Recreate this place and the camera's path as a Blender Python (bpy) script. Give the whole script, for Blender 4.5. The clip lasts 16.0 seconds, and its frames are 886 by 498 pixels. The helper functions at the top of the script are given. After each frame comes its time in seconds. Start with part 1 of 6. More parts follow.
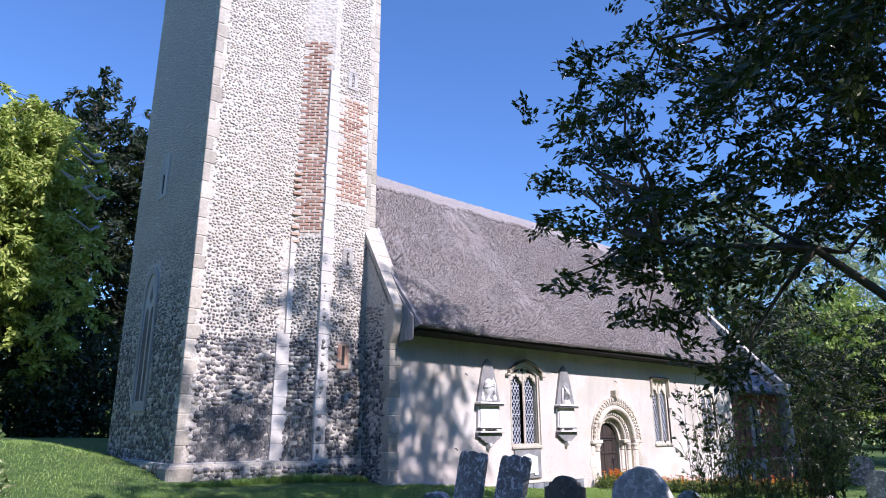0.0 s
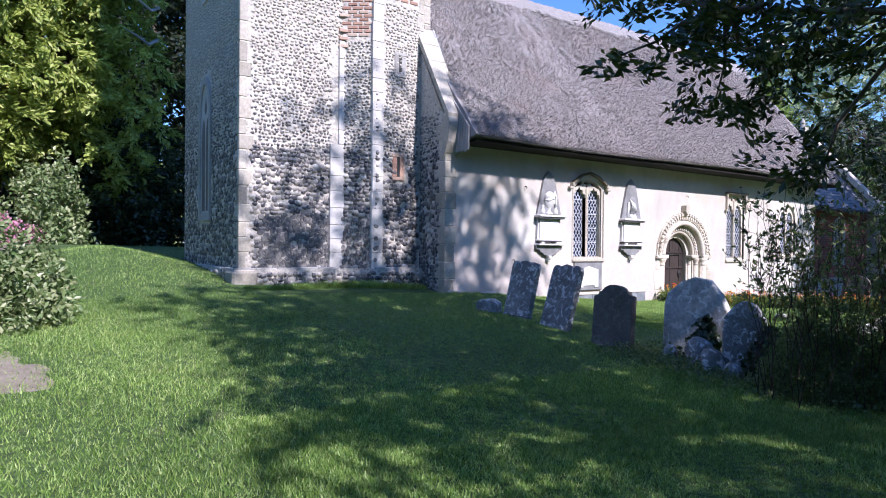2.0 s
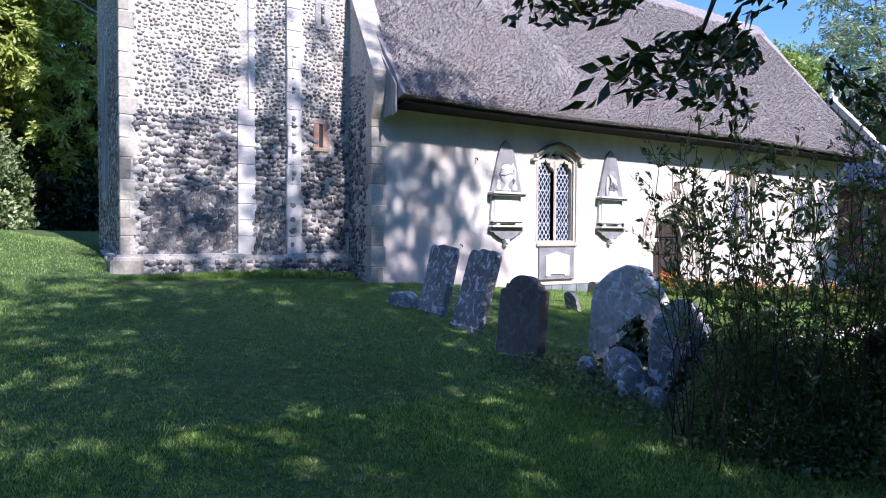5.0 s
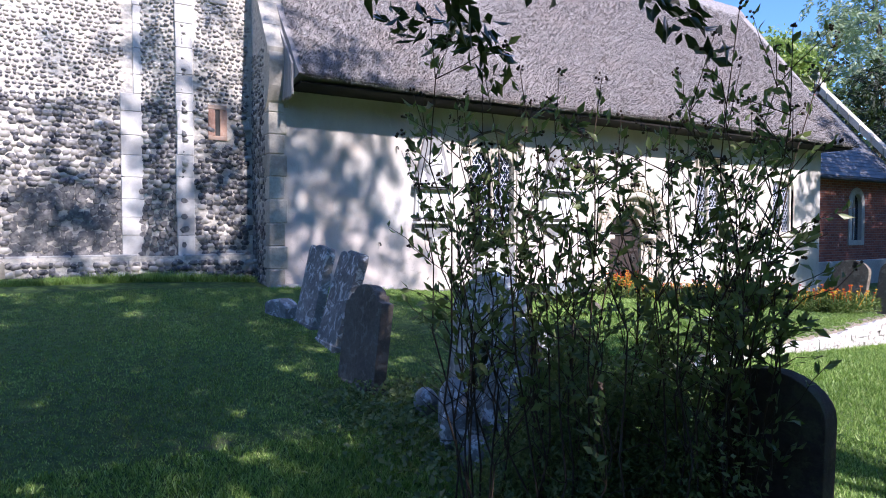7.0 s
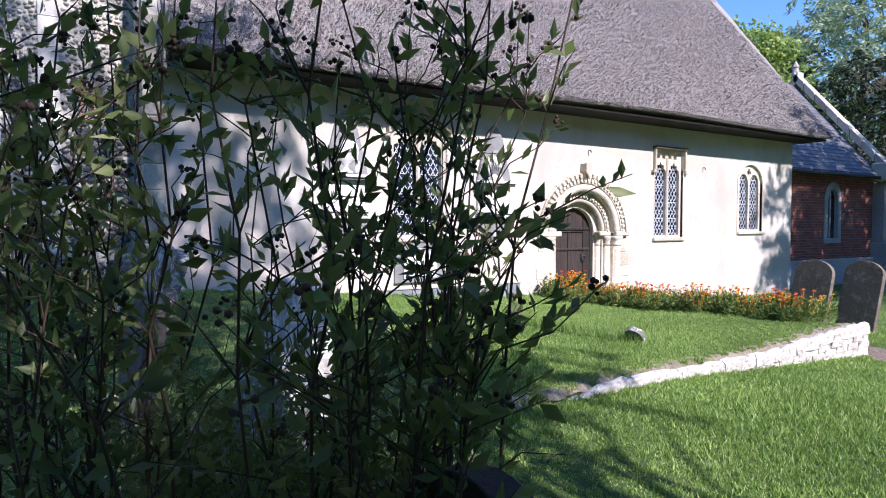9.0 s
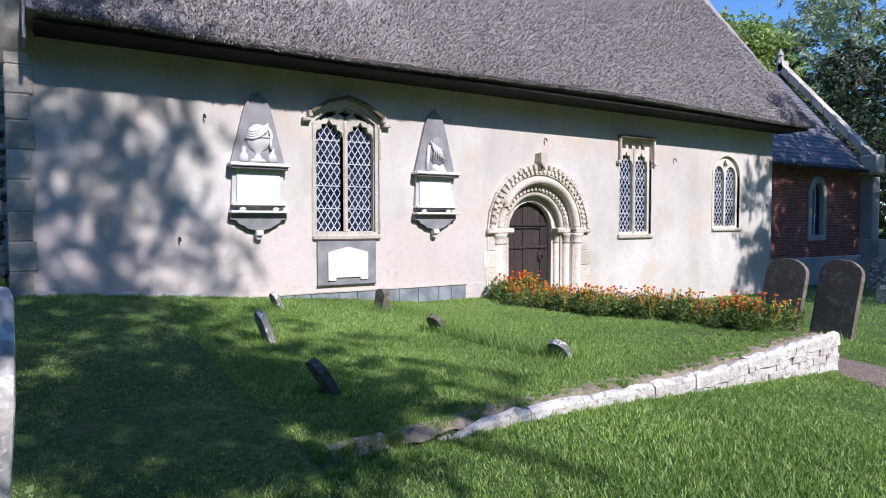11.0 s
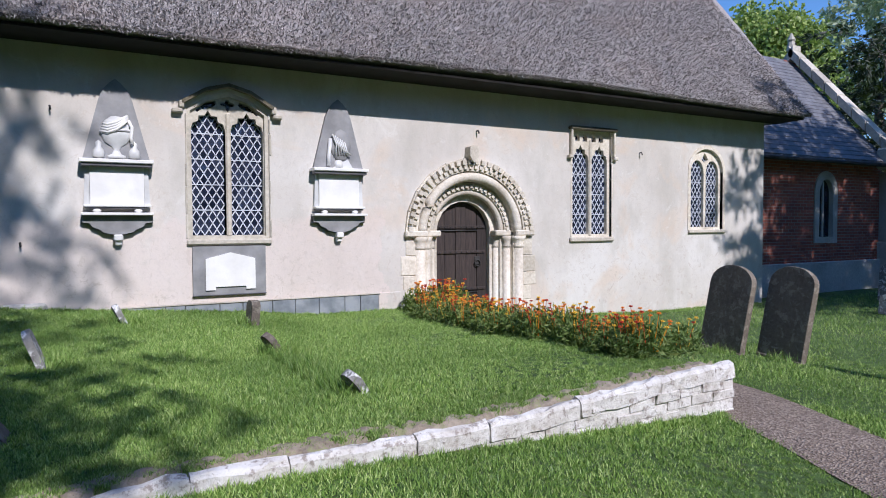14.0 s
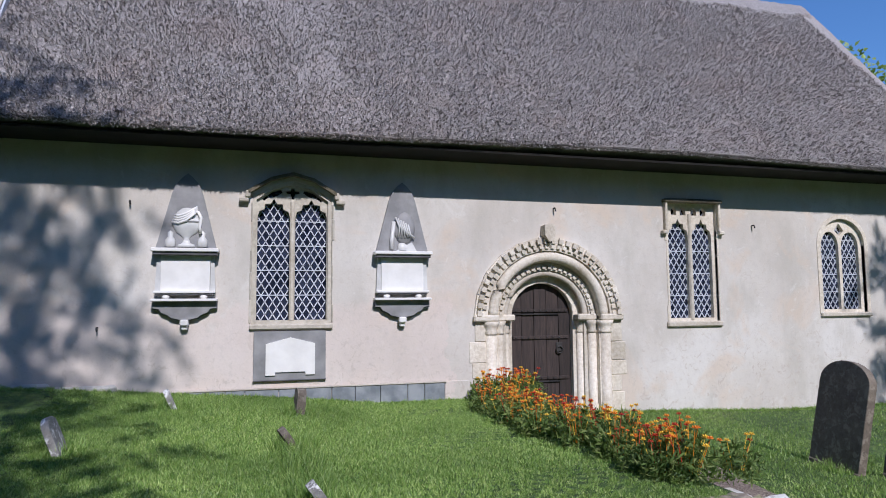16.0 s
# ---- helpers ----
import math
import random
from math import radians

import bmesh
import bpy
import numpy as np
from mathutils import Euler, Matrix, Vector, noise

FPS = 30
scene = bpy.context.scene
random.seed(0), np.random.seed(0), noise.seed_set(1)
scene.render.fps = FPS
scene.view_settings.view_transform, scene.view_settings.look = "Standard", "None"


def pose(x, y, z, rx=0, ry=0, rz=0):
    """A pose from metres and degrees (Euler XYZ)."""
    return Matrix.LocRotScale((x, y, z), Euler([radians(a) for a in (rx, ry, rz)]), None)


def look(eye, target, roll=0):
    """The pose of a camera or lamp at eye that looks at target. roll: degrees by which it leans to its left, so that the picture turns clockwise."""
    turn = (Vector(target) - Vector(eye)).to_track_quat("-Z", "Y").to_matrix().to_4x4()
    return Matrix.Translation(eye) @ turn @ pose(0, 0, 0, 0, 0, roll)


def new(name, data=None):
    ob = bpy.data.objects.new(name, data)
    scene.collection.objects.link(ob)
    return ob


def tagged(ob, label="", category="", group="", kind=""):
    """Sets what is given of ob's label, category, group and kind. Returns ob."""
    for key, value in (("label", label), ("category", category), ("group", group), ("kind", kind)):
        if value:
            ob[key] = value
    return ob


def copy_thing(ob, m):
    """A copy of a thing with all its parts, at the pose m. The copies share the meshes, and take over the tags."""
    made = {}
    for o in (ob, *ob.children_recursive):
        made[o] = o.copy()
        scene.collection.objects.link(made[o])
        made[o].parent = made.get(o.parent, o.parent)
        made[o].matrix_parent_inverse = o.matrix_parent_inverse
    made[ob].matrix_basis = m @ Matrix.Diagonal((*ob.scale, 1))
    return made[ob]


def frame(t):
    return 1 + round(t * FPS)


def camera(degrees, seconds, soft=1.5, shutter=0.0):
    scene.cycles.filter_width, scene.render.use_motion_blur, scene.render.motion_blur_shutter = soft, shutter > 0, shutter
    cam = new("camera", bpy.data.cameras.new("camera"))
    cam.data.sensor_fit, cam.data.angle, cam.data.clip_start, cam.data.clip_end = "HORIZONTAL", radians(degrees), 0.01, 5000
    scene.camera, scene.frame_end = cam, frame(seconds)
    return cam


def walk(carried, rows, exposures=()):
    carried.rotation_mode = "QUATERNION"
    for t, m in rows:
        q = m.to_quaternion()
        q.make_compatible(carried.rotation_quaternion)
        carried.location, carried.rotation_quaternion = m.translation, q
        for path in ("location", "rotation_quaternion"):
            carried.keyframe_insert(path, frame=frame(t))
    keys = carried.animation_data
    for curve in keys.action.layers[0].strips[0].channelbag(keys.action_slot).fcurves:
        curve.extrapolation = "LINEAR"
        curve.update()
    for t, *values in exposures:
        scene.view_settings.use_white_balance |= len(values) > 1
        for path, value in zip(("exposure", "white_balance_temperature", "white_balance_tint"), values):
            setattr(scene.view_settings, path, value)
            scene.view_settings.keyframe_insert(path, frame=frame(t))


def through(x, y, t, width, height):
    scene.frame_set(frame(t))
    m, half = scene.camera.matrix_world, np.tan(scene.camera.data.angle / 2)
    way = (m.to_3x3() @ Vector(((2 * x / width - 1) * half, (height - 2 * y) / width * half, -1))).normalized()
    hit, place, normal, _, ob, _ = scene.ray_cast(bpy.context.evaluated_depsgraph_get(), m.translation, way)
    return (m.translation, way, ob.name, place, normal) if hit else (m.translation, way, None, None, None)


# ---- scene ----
from mathutils.geometry import delaunay_2d_cdt

cam = camera(69.1, 16.0, soft=1.0)
# seconds, eye x y z, turn about x y z
ROWS = [
    (0.0, -14.929, -10.374, 1.723, 105.52, 0.20, -41.85),
    (0.5, -14.755, -10.316, 1.662, 100.11, -0.14, -40.70),
    (1.0, -14.642, -10.295, 1.620, 92.68, -0.45, -37.60),
    (1.5, -14.531, -10.283, 1.599, 90.24, -0.55, -36.10),
    (2.0, -14.288, -10.205, 1.598, 89.64, -0.53, -35.17),
    (2.5, -13.930, -10.113, 1.586, 89.30, -0.51, -34.64),
    (3.0, -13.515, -10.009, 1.573, 89.07, -0.45, -34.09),
    (3.5, -13.093, -9.878, 1.535, 88.66, -0.44, -33.19),
    (4.0, -12.633, -9.784, 1.532, 88.54, -0.45, -32.80),
    (6.5, -10.350, -9.395, 1.527, 88.22, -0.02, -31.63),
    (7.0, -9.868, -9.365, 1.559, 88.03, 0.01, -31.69),
    (7.5, -9.417, -9.315, 1.569, 87.92, 0.01, -31.62),
    (8.0, -9.010, -9.238, 1.574, 87.92, 0.07, -31.76),
    (8.5, -8.612, -9.132, 1.550, 87.75, -0.14, -32.12),
    (9.0, -8.238, -9.008, 1.529, 87.80, -0.09, -32.22),
    (11.5, -6.458, -8.538, 1.479, 87.66, 0.06, -32.50),
    (12.0, -6.059, -8.495, 1.497, 87.76, 0.18, -32.47),
    (12.5, -5.716, -8.533, 1.481, 87.80, 0.23, -32.46),
    (13.0, -5.341, -8.601, 1.473, 87.94, 0.24, -31.33),
    (13.5, -4.924, -8.615, 1.470, 87.94, 0.28, -29.23),
    (14.0, -4.563, -8.664, 1.464, 87.96, 0.31, -28.45),
    (14.5, -4.240, -8.738, 1.477, 88.08, 0.25, -26.54),
    (15.0, -3.893, -8.716, 1.471, 88.10, 0.18, -23.56),
    (15.5, -3.591, -8.698, 1.484, 90.62, 0.41, -20.01),
    (16.0, -3.314, -8.667, 1.575, 94.76, 0.40, -15.19),
]
walk(cam, [(t, pose(*p)) for t, *p in ROWS], [(0.0, 0.64, 5350, 22), (2.0, 0.72, 5200, 22), (3.8, 0.8, 5200, 22), (6.5, 0.95, 5300, 21), (9.0, 0.8, 5350, 20), (12.0, 0.27, 5250, 15), (15.0, 0.06, 5200, 15), (16.0, -0.08, 5200, 15)])

# ---- daylight: a clear autumn sky and one sun, a little east of south ----
SUN_EL, SUN_AZ = 40.0, 5.5
world = bpy.data.worlds.new("sky")
scene.world = world
world.use_nodes = True
wn = world.node_tree.nodes
sky = wn.new("ShaderNodeTexSky")
sky.sky_type = "NISHITA"
sky.sun_disc = False
sky.sun_elevation = radians(SUN_EL)
sky.sun_rotation = radians(180 - SUN_AZ)
sky.altitude, sky.air_density, sky.dust_density, sky.ozone_density = 1000.0, 1.3, 0.0, 7.0
wn["Background"].inputs["Strength"].default_value = 0.118
world.node_tree.links.new(sky.outputs[0], wn["Background"].inputs["Color"])
lamp = bpy.data.lights.new("sun", "SUN")
lamp.energy, lamp.angle, lamp.color = 4.8, radians(0.55), (1.0, 0.85, 0.69)
sun = new("sun", lamp)
a, e = radians(SUN_AZ), radians(SUN_EL)
sun.matrix_world = look((20 * math.sin(a) * math.cos(e), -20 * math.cos(a) * math.cos(e), 20 * math.sin(e)), (0, 0, 0))

# ---- materials ----


class Nodes:
    def __init__(self, name):
        self.mat = bpy.data.materials.new(name)
        self.mat.use_nodes = True
        self.t = self.mat.node_tree
        self.bsdf = self.t.nodes["Principled BSDF"]
        self.co = self.add("ShaderNodeNewGeometry").outputs["Position"]

    def add(self, kind, **inputs):
        n = self.t.nodes.new(kind)
        for k, v in inputs.items():
            self.put(n.inputs[k.replace("_", " ")], v)
        return n

    def put(self, socket, v):
        if isinstance(v, bpy.types.NodeSocket):
            self.t.links.new(v, socket)
        else:
            socket.default_value = v

    def noise(self, scale, detail=4.0, rough=0.55, stretch=None, dist=0.0):
        co = self.co
        if stretch:
            m = self.add("ShaderNodeMapping")
            self.put(m.inputs["Vector"], co)
            m.inputs["Scale"].default_value = stretch
            co = m.outputs[0]
        n = self.add("ShaderNodeTexNoise", Vector=co, Scale=scale, Detail=detail, Roughness=rough, Distortion=dist)
        return n.outputs["Fac"]

    def voronoi(self, scale, feature="F1", stretch=None, out="Distance"):
        co = self.co
        if stretch:
            m = self.add("ShaderNodeMapping")
            self.put(m.inputs["Vector"], co)
            m.inputs["Scale"].default_value = stretch
            co = m.outputs[0]
        n = self.add("ShaderNodeTexVoronoi")
        n.feature = feature
        self.put(n.inputs["Vector"], co)
        n.inputs["Scale"].default_value = scale
        return n.outputs[out]

    def ramp(self, fac, *stops):
        n = self.add("ShaderNodeValToRGB", Fac=fac)
        r = n.color_ramp
        while len(r.elements) < len(stops):
            r.elements.new(0.5)
        for el, (p, c) in zip(r.elements, stops):
            el.position = p
            el.color = (*c, 1) if isinstance(c, tuple) else (c, c, c, 1)
        return n.outputs["Color"]

    def mix(self, fac, a, b, kind="MIX"):
        n = self.t.nodes.new("ShaderNodeMix")
        n.data_type, n.blend_type = "RGBA", kind
        for s, v in ((n.inputs[0], fac), (n.inputs[6], a), (n.inputs[7], b)):
            self.put(s, (*v, 1) if isinstance(v, tuple) and len(v) == 3 else v)
        return n.outputs[2]

    def rand(self):
        return self.add("ShaderNodeObjectInfo").outputs["Random"]

    def island(self):
        return self.add("ShaderNodeNewGeometry").outputs["Random Per Island"]

    def sum3(self, value, rag, amount):
        m = self.add("ShaderNodeMath", Value=value)
        m.operation = "MULTIPLY_ADD"
        self.put(m.inputs[0], rag)
        m.inputs[1].default_value = amount
        self.put(m.inputs[2], value)
        return m.outputs[0]

    def ramp01(self, value, lo, hi, falling):
        m = self.add("ShaderNodeMapRange", Value=value)
        m.inputs["From Min"].default_value, m.inputs["From Max"].default_value = lo, hi
        m.inputs["To Min"].default_value, m.inputs["To Max"].default_value = (1.0, 0.0) if falling else (0.0, 1.0)
        return m.outputs[0]

    def done(self, color, rough=0.8, bump=None, strength=0.4, dist=0.01, metal=0.0):
        self.put(self.bsdf.inputs["Base Color"], (*color, 1) if isinstance(color, tuple) else color)
        self.put(self.bsdf.inputs["Roughness"], rough)
        self.bsdf.inputs["Metallic"].default_value = metal
        if bump is not None:
            b = self.add("ShaderNodeBump", Strength=strength, Distance=dist, Height=bump)
            self.t.links.new(b.outputs[0], self.bsdf.inputs["Normal"])
        return self.mat


def stone_mat(name, dark, mid, pale, scale=6.0, lichen=None, rough=0.85, bump=0.5):
    n = Nodes(name)
    big, fine = n.noise(scale * 0.22, 3), n.noise(scale * 3, 6, 0.65)
    c = n.ramp(big, (0.3, dark), (0.5, mid), (0.72, pale))
    c = n.mix(0.5, c, n.ramp(fine, (0.3, dark), (0.7, pale)))
    r = n.ramp(n.rand(), (0.0, 0.8), (1.0, 1.12))
    c = n.mix(1.0, c, r, "MULTIPLY")
    if lichen:
        spots = n.ramp(n.noise(scale * 1.3, 5, 0.7, dist=0.6), (0.52, 0.0), (0.6, 1.0))
        c = n.mix(spots, c, lichen)
    return n.done(c, rough, fine, bump, 0.012)


def plaster_mat():
    n = Nodes("lime_plaster")
    patch, stain, fine = n.noise(0.55, 4, 0.55), n.noise(1.7, 6, 0.62, (1.0, 1.0, 0.45)), n.noise(38, 5, 0.6)
    c = n.ramp(patch, (0.34, (0.54, 0.5, 0.445)), (0.5, (0.6, 0.565, 0.51)), (0.66, (0.66, 0.635, 0.59)))
    c = n.mix(n.ramp(stain, (0.48, 0.0), (0.66, 0.6)), c, (0.45, 0.425, 0.37))
    c = n.mix(n.ramp(n.noise(0.9, 5, 0.6, dist=0.5), (0.56, 0.0), (0.66, 0.5)), c, (0.62, 0.5, 0.38))
    c = n.mix(n.ramp(n.noise(3.2, 6, 0.7, dist=1.2), (0.6, 0.0), (0.64, 0.35)), c, (0.69, 0.67, 0.63))
    # an older, pinker coat low on the wall, with a ragged edge against the newer one by the door
    ax = n.add("ShaderNodeSeparateXYZ", Vector=n.co)
    rag = n.noise(1.4, 6, 0.65)
    east = n.sum3(ax.outputs["X"], rag, 1.0)
    low = n.sum3(ax.outputs["Z"], rag, 1.6)
    coat = n.mix(1.0, n.ramp01(east, -0.42, -0.4, True), n.ramp01(low, 2.3, 2.5, True), "MULTIPLY")
    half = n.mix(1.0, coat, (0.55, 0.55, 0.55), "MULTIPLY")
    c = n.mix(half, c, (0.67, 0.575, 0.52))
    flake = n.mix(1.0, n.ramp(n.noise(5.5, 5, 0.7, dist=1.6), (0.6, 0.0), (0.615, 0.7)), n.ramp01(low, 1.2, 2.6, True), "MULTIPLY")
    c = n.mix(flake, c, (0.48, 0.42, 0.36))
    c = n.mix(n.ramp(n.noise(11, 5, 0.7), (0.52, 0.0), (0.68, 0.3)), c, (0.44, 0.41, 0.37))
    crack = n.ramp(n.noise(2.3, 3, 0.5, dist=1.5), (0.492, 0.0), (0.5, 0.5), (0.508, 0.0))
    c = n.mix(crack, c, (0.5, 0.44, 0.37))
    c = n.mix(n.ramp(fine, (0.25, 0.14), (0.5, 0.0)), c, (0.36, 0.34, 0.3))
    return n.done(c, 0.9, n.mix(0.3, n.noise(7, 4), fine), 0.35, 0.015)


def thatch_mat(name="weathered_thatch", strands=True):
    n = Nodes(name)
    fine, grit = n.noise(80, 3, 0.75, (1.0, 0.75, 0.7)), n.noise(150, 2, 0.6)
    mid, big = n.noise(6, 5, 0.7, (1.6, 0.6, 0.5)), n.noise(0.7, 4, 0.6)
    c = n.ramp(fine, (0.32, (0.06, 0.054, 0.052)), (0.5, (0.3, 0.275, 0.265)), (0.64, (0.62, 0.58, 0.56)))
    c = n.mix(n.ramp(grit, (0.4, 0.6), (0.52, 0.0)), c, (0.04, 0.035, 0.033))
    c = n.mix(n.ramp(mid, (0.45, 0.0), (0.66, 0.35)), c, (0.2, 0.18, 0.17))
    c = n.mix(n.ramp(big, (0.5, 0.0), (0.66, 0.4)), c, (0.34, 0.25, 0.21))
    c = n.mix(n.ramp(n.noise(1.1, 3, 0.5, dist=1.0), (0.5, 0.0), (0.7, 0.35)), c, (0.17, 0.18, 0.19))
    c = n.mix(n.ramp(n.noise(2.4, 6, 0.65), (0.6, 0.0), (0.7, 0.25)), c, (0.2, 0.2, 0.14))
    pick = n.island() if strands else n.noise(60, 2, 0.6)
    c = n.mix(0.55 if strands else 0.3, c, n.ramp(pick, (0.0, (0.05, 0.045, 0.043)), (0.5, (0.31, 0.286, 0.273)), (0.8, (0.66, 0.615, 0.59)), (1.0, (0.88, 0.83, 0.79))))
    return n.done(c, 0.95, n.mix(0.5, fine, grit), 0.45, 0.015)


def mortar_mat():
    n = Nodes("flint_mortar")
    c = n.ramp(n.noise(1.1, 4), (0.35, (0.56, 0.52, 0.45)), (0.65, (0.72, 0.68, 0.6)))
    c = n.mix(n.ramp(n.noise(24, 5, 0.7), (0.35, 0.5), (0.55, 0.0)), c, (0.27, 0.25, 0.21))
    v = n.voronoi(11.0, stretch=(1, 1, 1.35))
    c = n.mix(n.ramp(v, (0.22, 0.55), (0.42, 0.0)), c, n.ramp(n.noise(8, 3), (0.35, (0.1, 0.1, 0.11)), (0.65, (0.5, 0.47, 0.42))))
    return n.done(c, 0.9, v, 0.5, 0.03)


def flint_mat():
    n = Nodes("knapped_flint")
    shade = n.ramp(n.island(), (0.0, (0.02, 0.022, 0.03)), (0.5, (0.06, 0.062, 0.078)), (0.66, (0.17, 0.16, 0.15)),
                   (0.82, (0.42, 0.39, 0.34)), (1.0, (0.62, 0.59, 0.53)))
    up = n.add("ShaderNodeSeparateXYZ", Vector=n.co).outputs["Z"]
    c = n.mix(n.ramp(n.noise(16, 4), (0.4, 0.0), (0.7, 0.6)), shade, (0.5, 0.47, 0.42))
    # paler with height: some limewash, and painted light above the tree's shadow
    pale = n.add("ShaderNodeMapRange", Value=up)
    pale.inputs["From Min"].default_value, pale.inputs["From Max"].default_value = 3.4, 6.0
    limewash_light = n.add("ShaderNodeMath", Value=pale.outputs[0])
    limewash_light.operation = "MULTIPLY"
    limewash_light.inputs[1].default_value = 0.8
    c = n.mix(limewash_light.outputs[0], c, (0.56, 0.52, 0.44))
    return n.done(c, 0.45, n.noise(30, 4), 0.3, 0.01)


def brick_mat(name="old_red_brick", dark=(0.3, 0.16, 0.115), mid=(0.44, 0.27, 0.19), pale=(0.56, 0.45, 0.35)):
    n = Nodes(name)
    c = n.ramp(n.rand(), (0.0, dark), (0.5, mid), (1.0, pale))
    c = n.mix(n.ramp(n.noise(20, 5, 0.7), (0.45, 0.0), (0.7, 0.55)), c, (0.5, 0.42, 0.34))
    return n.done(c, 0.9, n.noise(40, 5), 0.5, 0.01)


def brick_wall_mat():
    n = Nodes("brickwork")
    m = n.add("ShaderNodeCombineXYZ")
    s = n.add("ShaderNodeSeparateXYZ", Vector=n.co)
    n.put(m.inputs[0], s.outputs["X"])
    n.put(m.inputs[1], s.outputs["Z"])
    b = n.add("ShaderNodeTexBrick", Vector=m.outputs[0])
    for k, v in (("Scale", 1.0), ("Mortar Size", 0.006), ("Brick Width", 0.225), ("Row Height", 0.075), ("Bias", 0.0)):
        b.inputs[k].default_value = v
    b.inputs["Color1"].default_value = (0.2, 0.055, 0.04, 1)
    b.inputs["Color2"].default_value = (0.34, 0.11, 0.07, 1)
    b.inputs["Mortar"].default_value = (0.3, 0.26, 0.22, 1)
    c = n.mix(n.ramp(n.noise(3, 5, 0.65), (0.5, 0.0), (0.7, 0.5)), b.outputs["Color"], (0.16, 0.08, 0.07))
    inv = n.ramp(b.outputs["Fac"], (0.0, 1.0), (1.0, 0.0))
    return n.done(c, 0.9, inv, 0.5, 0.01)


def wood_mat(name, dark, pale, axis=(14, 14, 1.2), rough=0.7):
    n = Nodes(name)
    g = n.noise(3.0, 6, 0.65, axis, 0.5)
    c = n.ramp(g, (0.3, dark), (0.7, pale))
    c = n.mix(1.0, c, n.ramp(n.rand(), (0.0, 0.75), (1.0, 1.2)), "MULTIPLY")
    return n.done(c, rough, g, 0.5, 0.008)


def leaf_mat(name, dark, mid, pale, rough=0.45, through=0.3, trans=(0.25, 0.4, 0.06)):
    n = Nodes(name)
    c = n.ramp(n.island(), (0.0, dark), (0.55, mid), (1.0, pale))
    c = n.mix(n.ramp(n.noise(0.8, 3), (0.4, 0.0), (0.65, 0.5)), c, dark)
    n.done(c, rough)
    tr = n.add("ShaderNodeBsdfTranslucent")
    n.put(tr.inputs["Color"], n.mix(0.5, c, trans))
    mx = n.add("ShaderNodeMixShader")
    mx.inputs[0].default_value = through
    out = n.t.nodes["Material Output"]
    n.t.links.new(n.bsdf.outputs[0], mx.inputs[1])
    n.t.links.new(tr.outputs[0], mx.inputs[2])
    n.t.links.new(mx.outputs[0], out.inputs["Surface"])
    return n.mat


def grass_mat():
    n = Nodes("grass_blade")
    c = n.ramp(n.island(), (0.0, (0.09, 0.165, 0.035)), (0.55, (0.28, 0.42, 0.095)), (1.0, (0.62, 0.7, 0.31)))
    c = n.mix(n.ramp(n.noise(17, 4, 0.65), (0.42, 0.75), (0.58, 0.0)), c, (0.055, 0.105, 0.024))
    c = n.mix(n.ramp(n.noise(1.6, 5, 0.65), (0.55, 0.0), (0.72, 0.4)), c, (0.36, 0.34, 0.14))
    n.done(c, 0.5)
    tr = n.add("ShaderNodeBsdfTranslucent")
    n.put(tr.inputs["Color"], n.mix(0.5, c, (0.32, 0.5, 0.08)))
    mx = n.add("ShaderNodeMixShader")
    mx.inputs[0].default_value = 0.3
    n.t.links.new(n.bsdf.outputs[0], mx.inputs[1])
    n.t.links.new(tr.outputs[0], mx.inputs[2])
    n.t.links.new(mx.outputs[0], n.t.nodes["Material Output"].inputs["Surface"])
    return n.mat


def ground_mat():
    n = Nodes("mown_turf")
    c = n.ramp(n.noise(0.5, 5, 0.6), (0.32, (0.07, 0.13, 0.024)), (0.55, (0.12, 0.205, 0.038)), (0.75, (0.2, 0.24, 0.066)))
    c = n.mix(n.ramp(n.noise(14, 5, 0.7), (0.42, 0.75), (0.62, 0.0)), c, (0.03, 0.055, 0.014))
    c = n.mix(n.ramp(n.noise(2.6, 5, 0.7), (0.6, 0.0), (0.72, 0.55)), c, (0.19, 0.17, 0.09))
    return n.done(c, 0.95, n.noise(45, 5, 0.7), 0.9, 0.03)


def gravel_mat():
    n = Nodes("gravel")
    v = n.voronoi(70, out="Color")
    s = n.add("ShaderNodeSeparateColor", Color=v)
    c = n.ramp(s.outputs[0], (0.0, (0.13, 0.095, 0.072)), (0.5, (0.25, 0.195, 0.15)), (1.0, (0.4, 0.33, 0.26)))
    c = n.mix(n.ramp(n.noise(1.5, 4), (0.45, 0.0), (0.7, 0.5)), c, (0.16, 0.12, 0.09))
    return n.done(c, 0.95, n.voronoi(70), 0.8, 0.02)


def glass_mat():
    n = Nodes("old_window_glass")
    n.bsdf.inputs["Transmission Weight"].default_value = 0.6
    n.bsdf.inputs["IOR"].default_value = 1.5
    c = n.ramp(n.rand(), (0.0, (0.02, 0.028, 0.06)), (1.0, (0.09, 0.11, 0.19)))
    return n.done(c, 0.08, n.noise(9, 2), 0.12, 0.02)


def render_mat(name, c1, c2, rough=0.6):
    n = Nodes(name)
    c = n.ramp(n.noise(4, 5, 0.6), (0.35, c1), (0.65, c2))
    return n.done(c, rough, n.noise(30, 4), 0.2, 0.005)


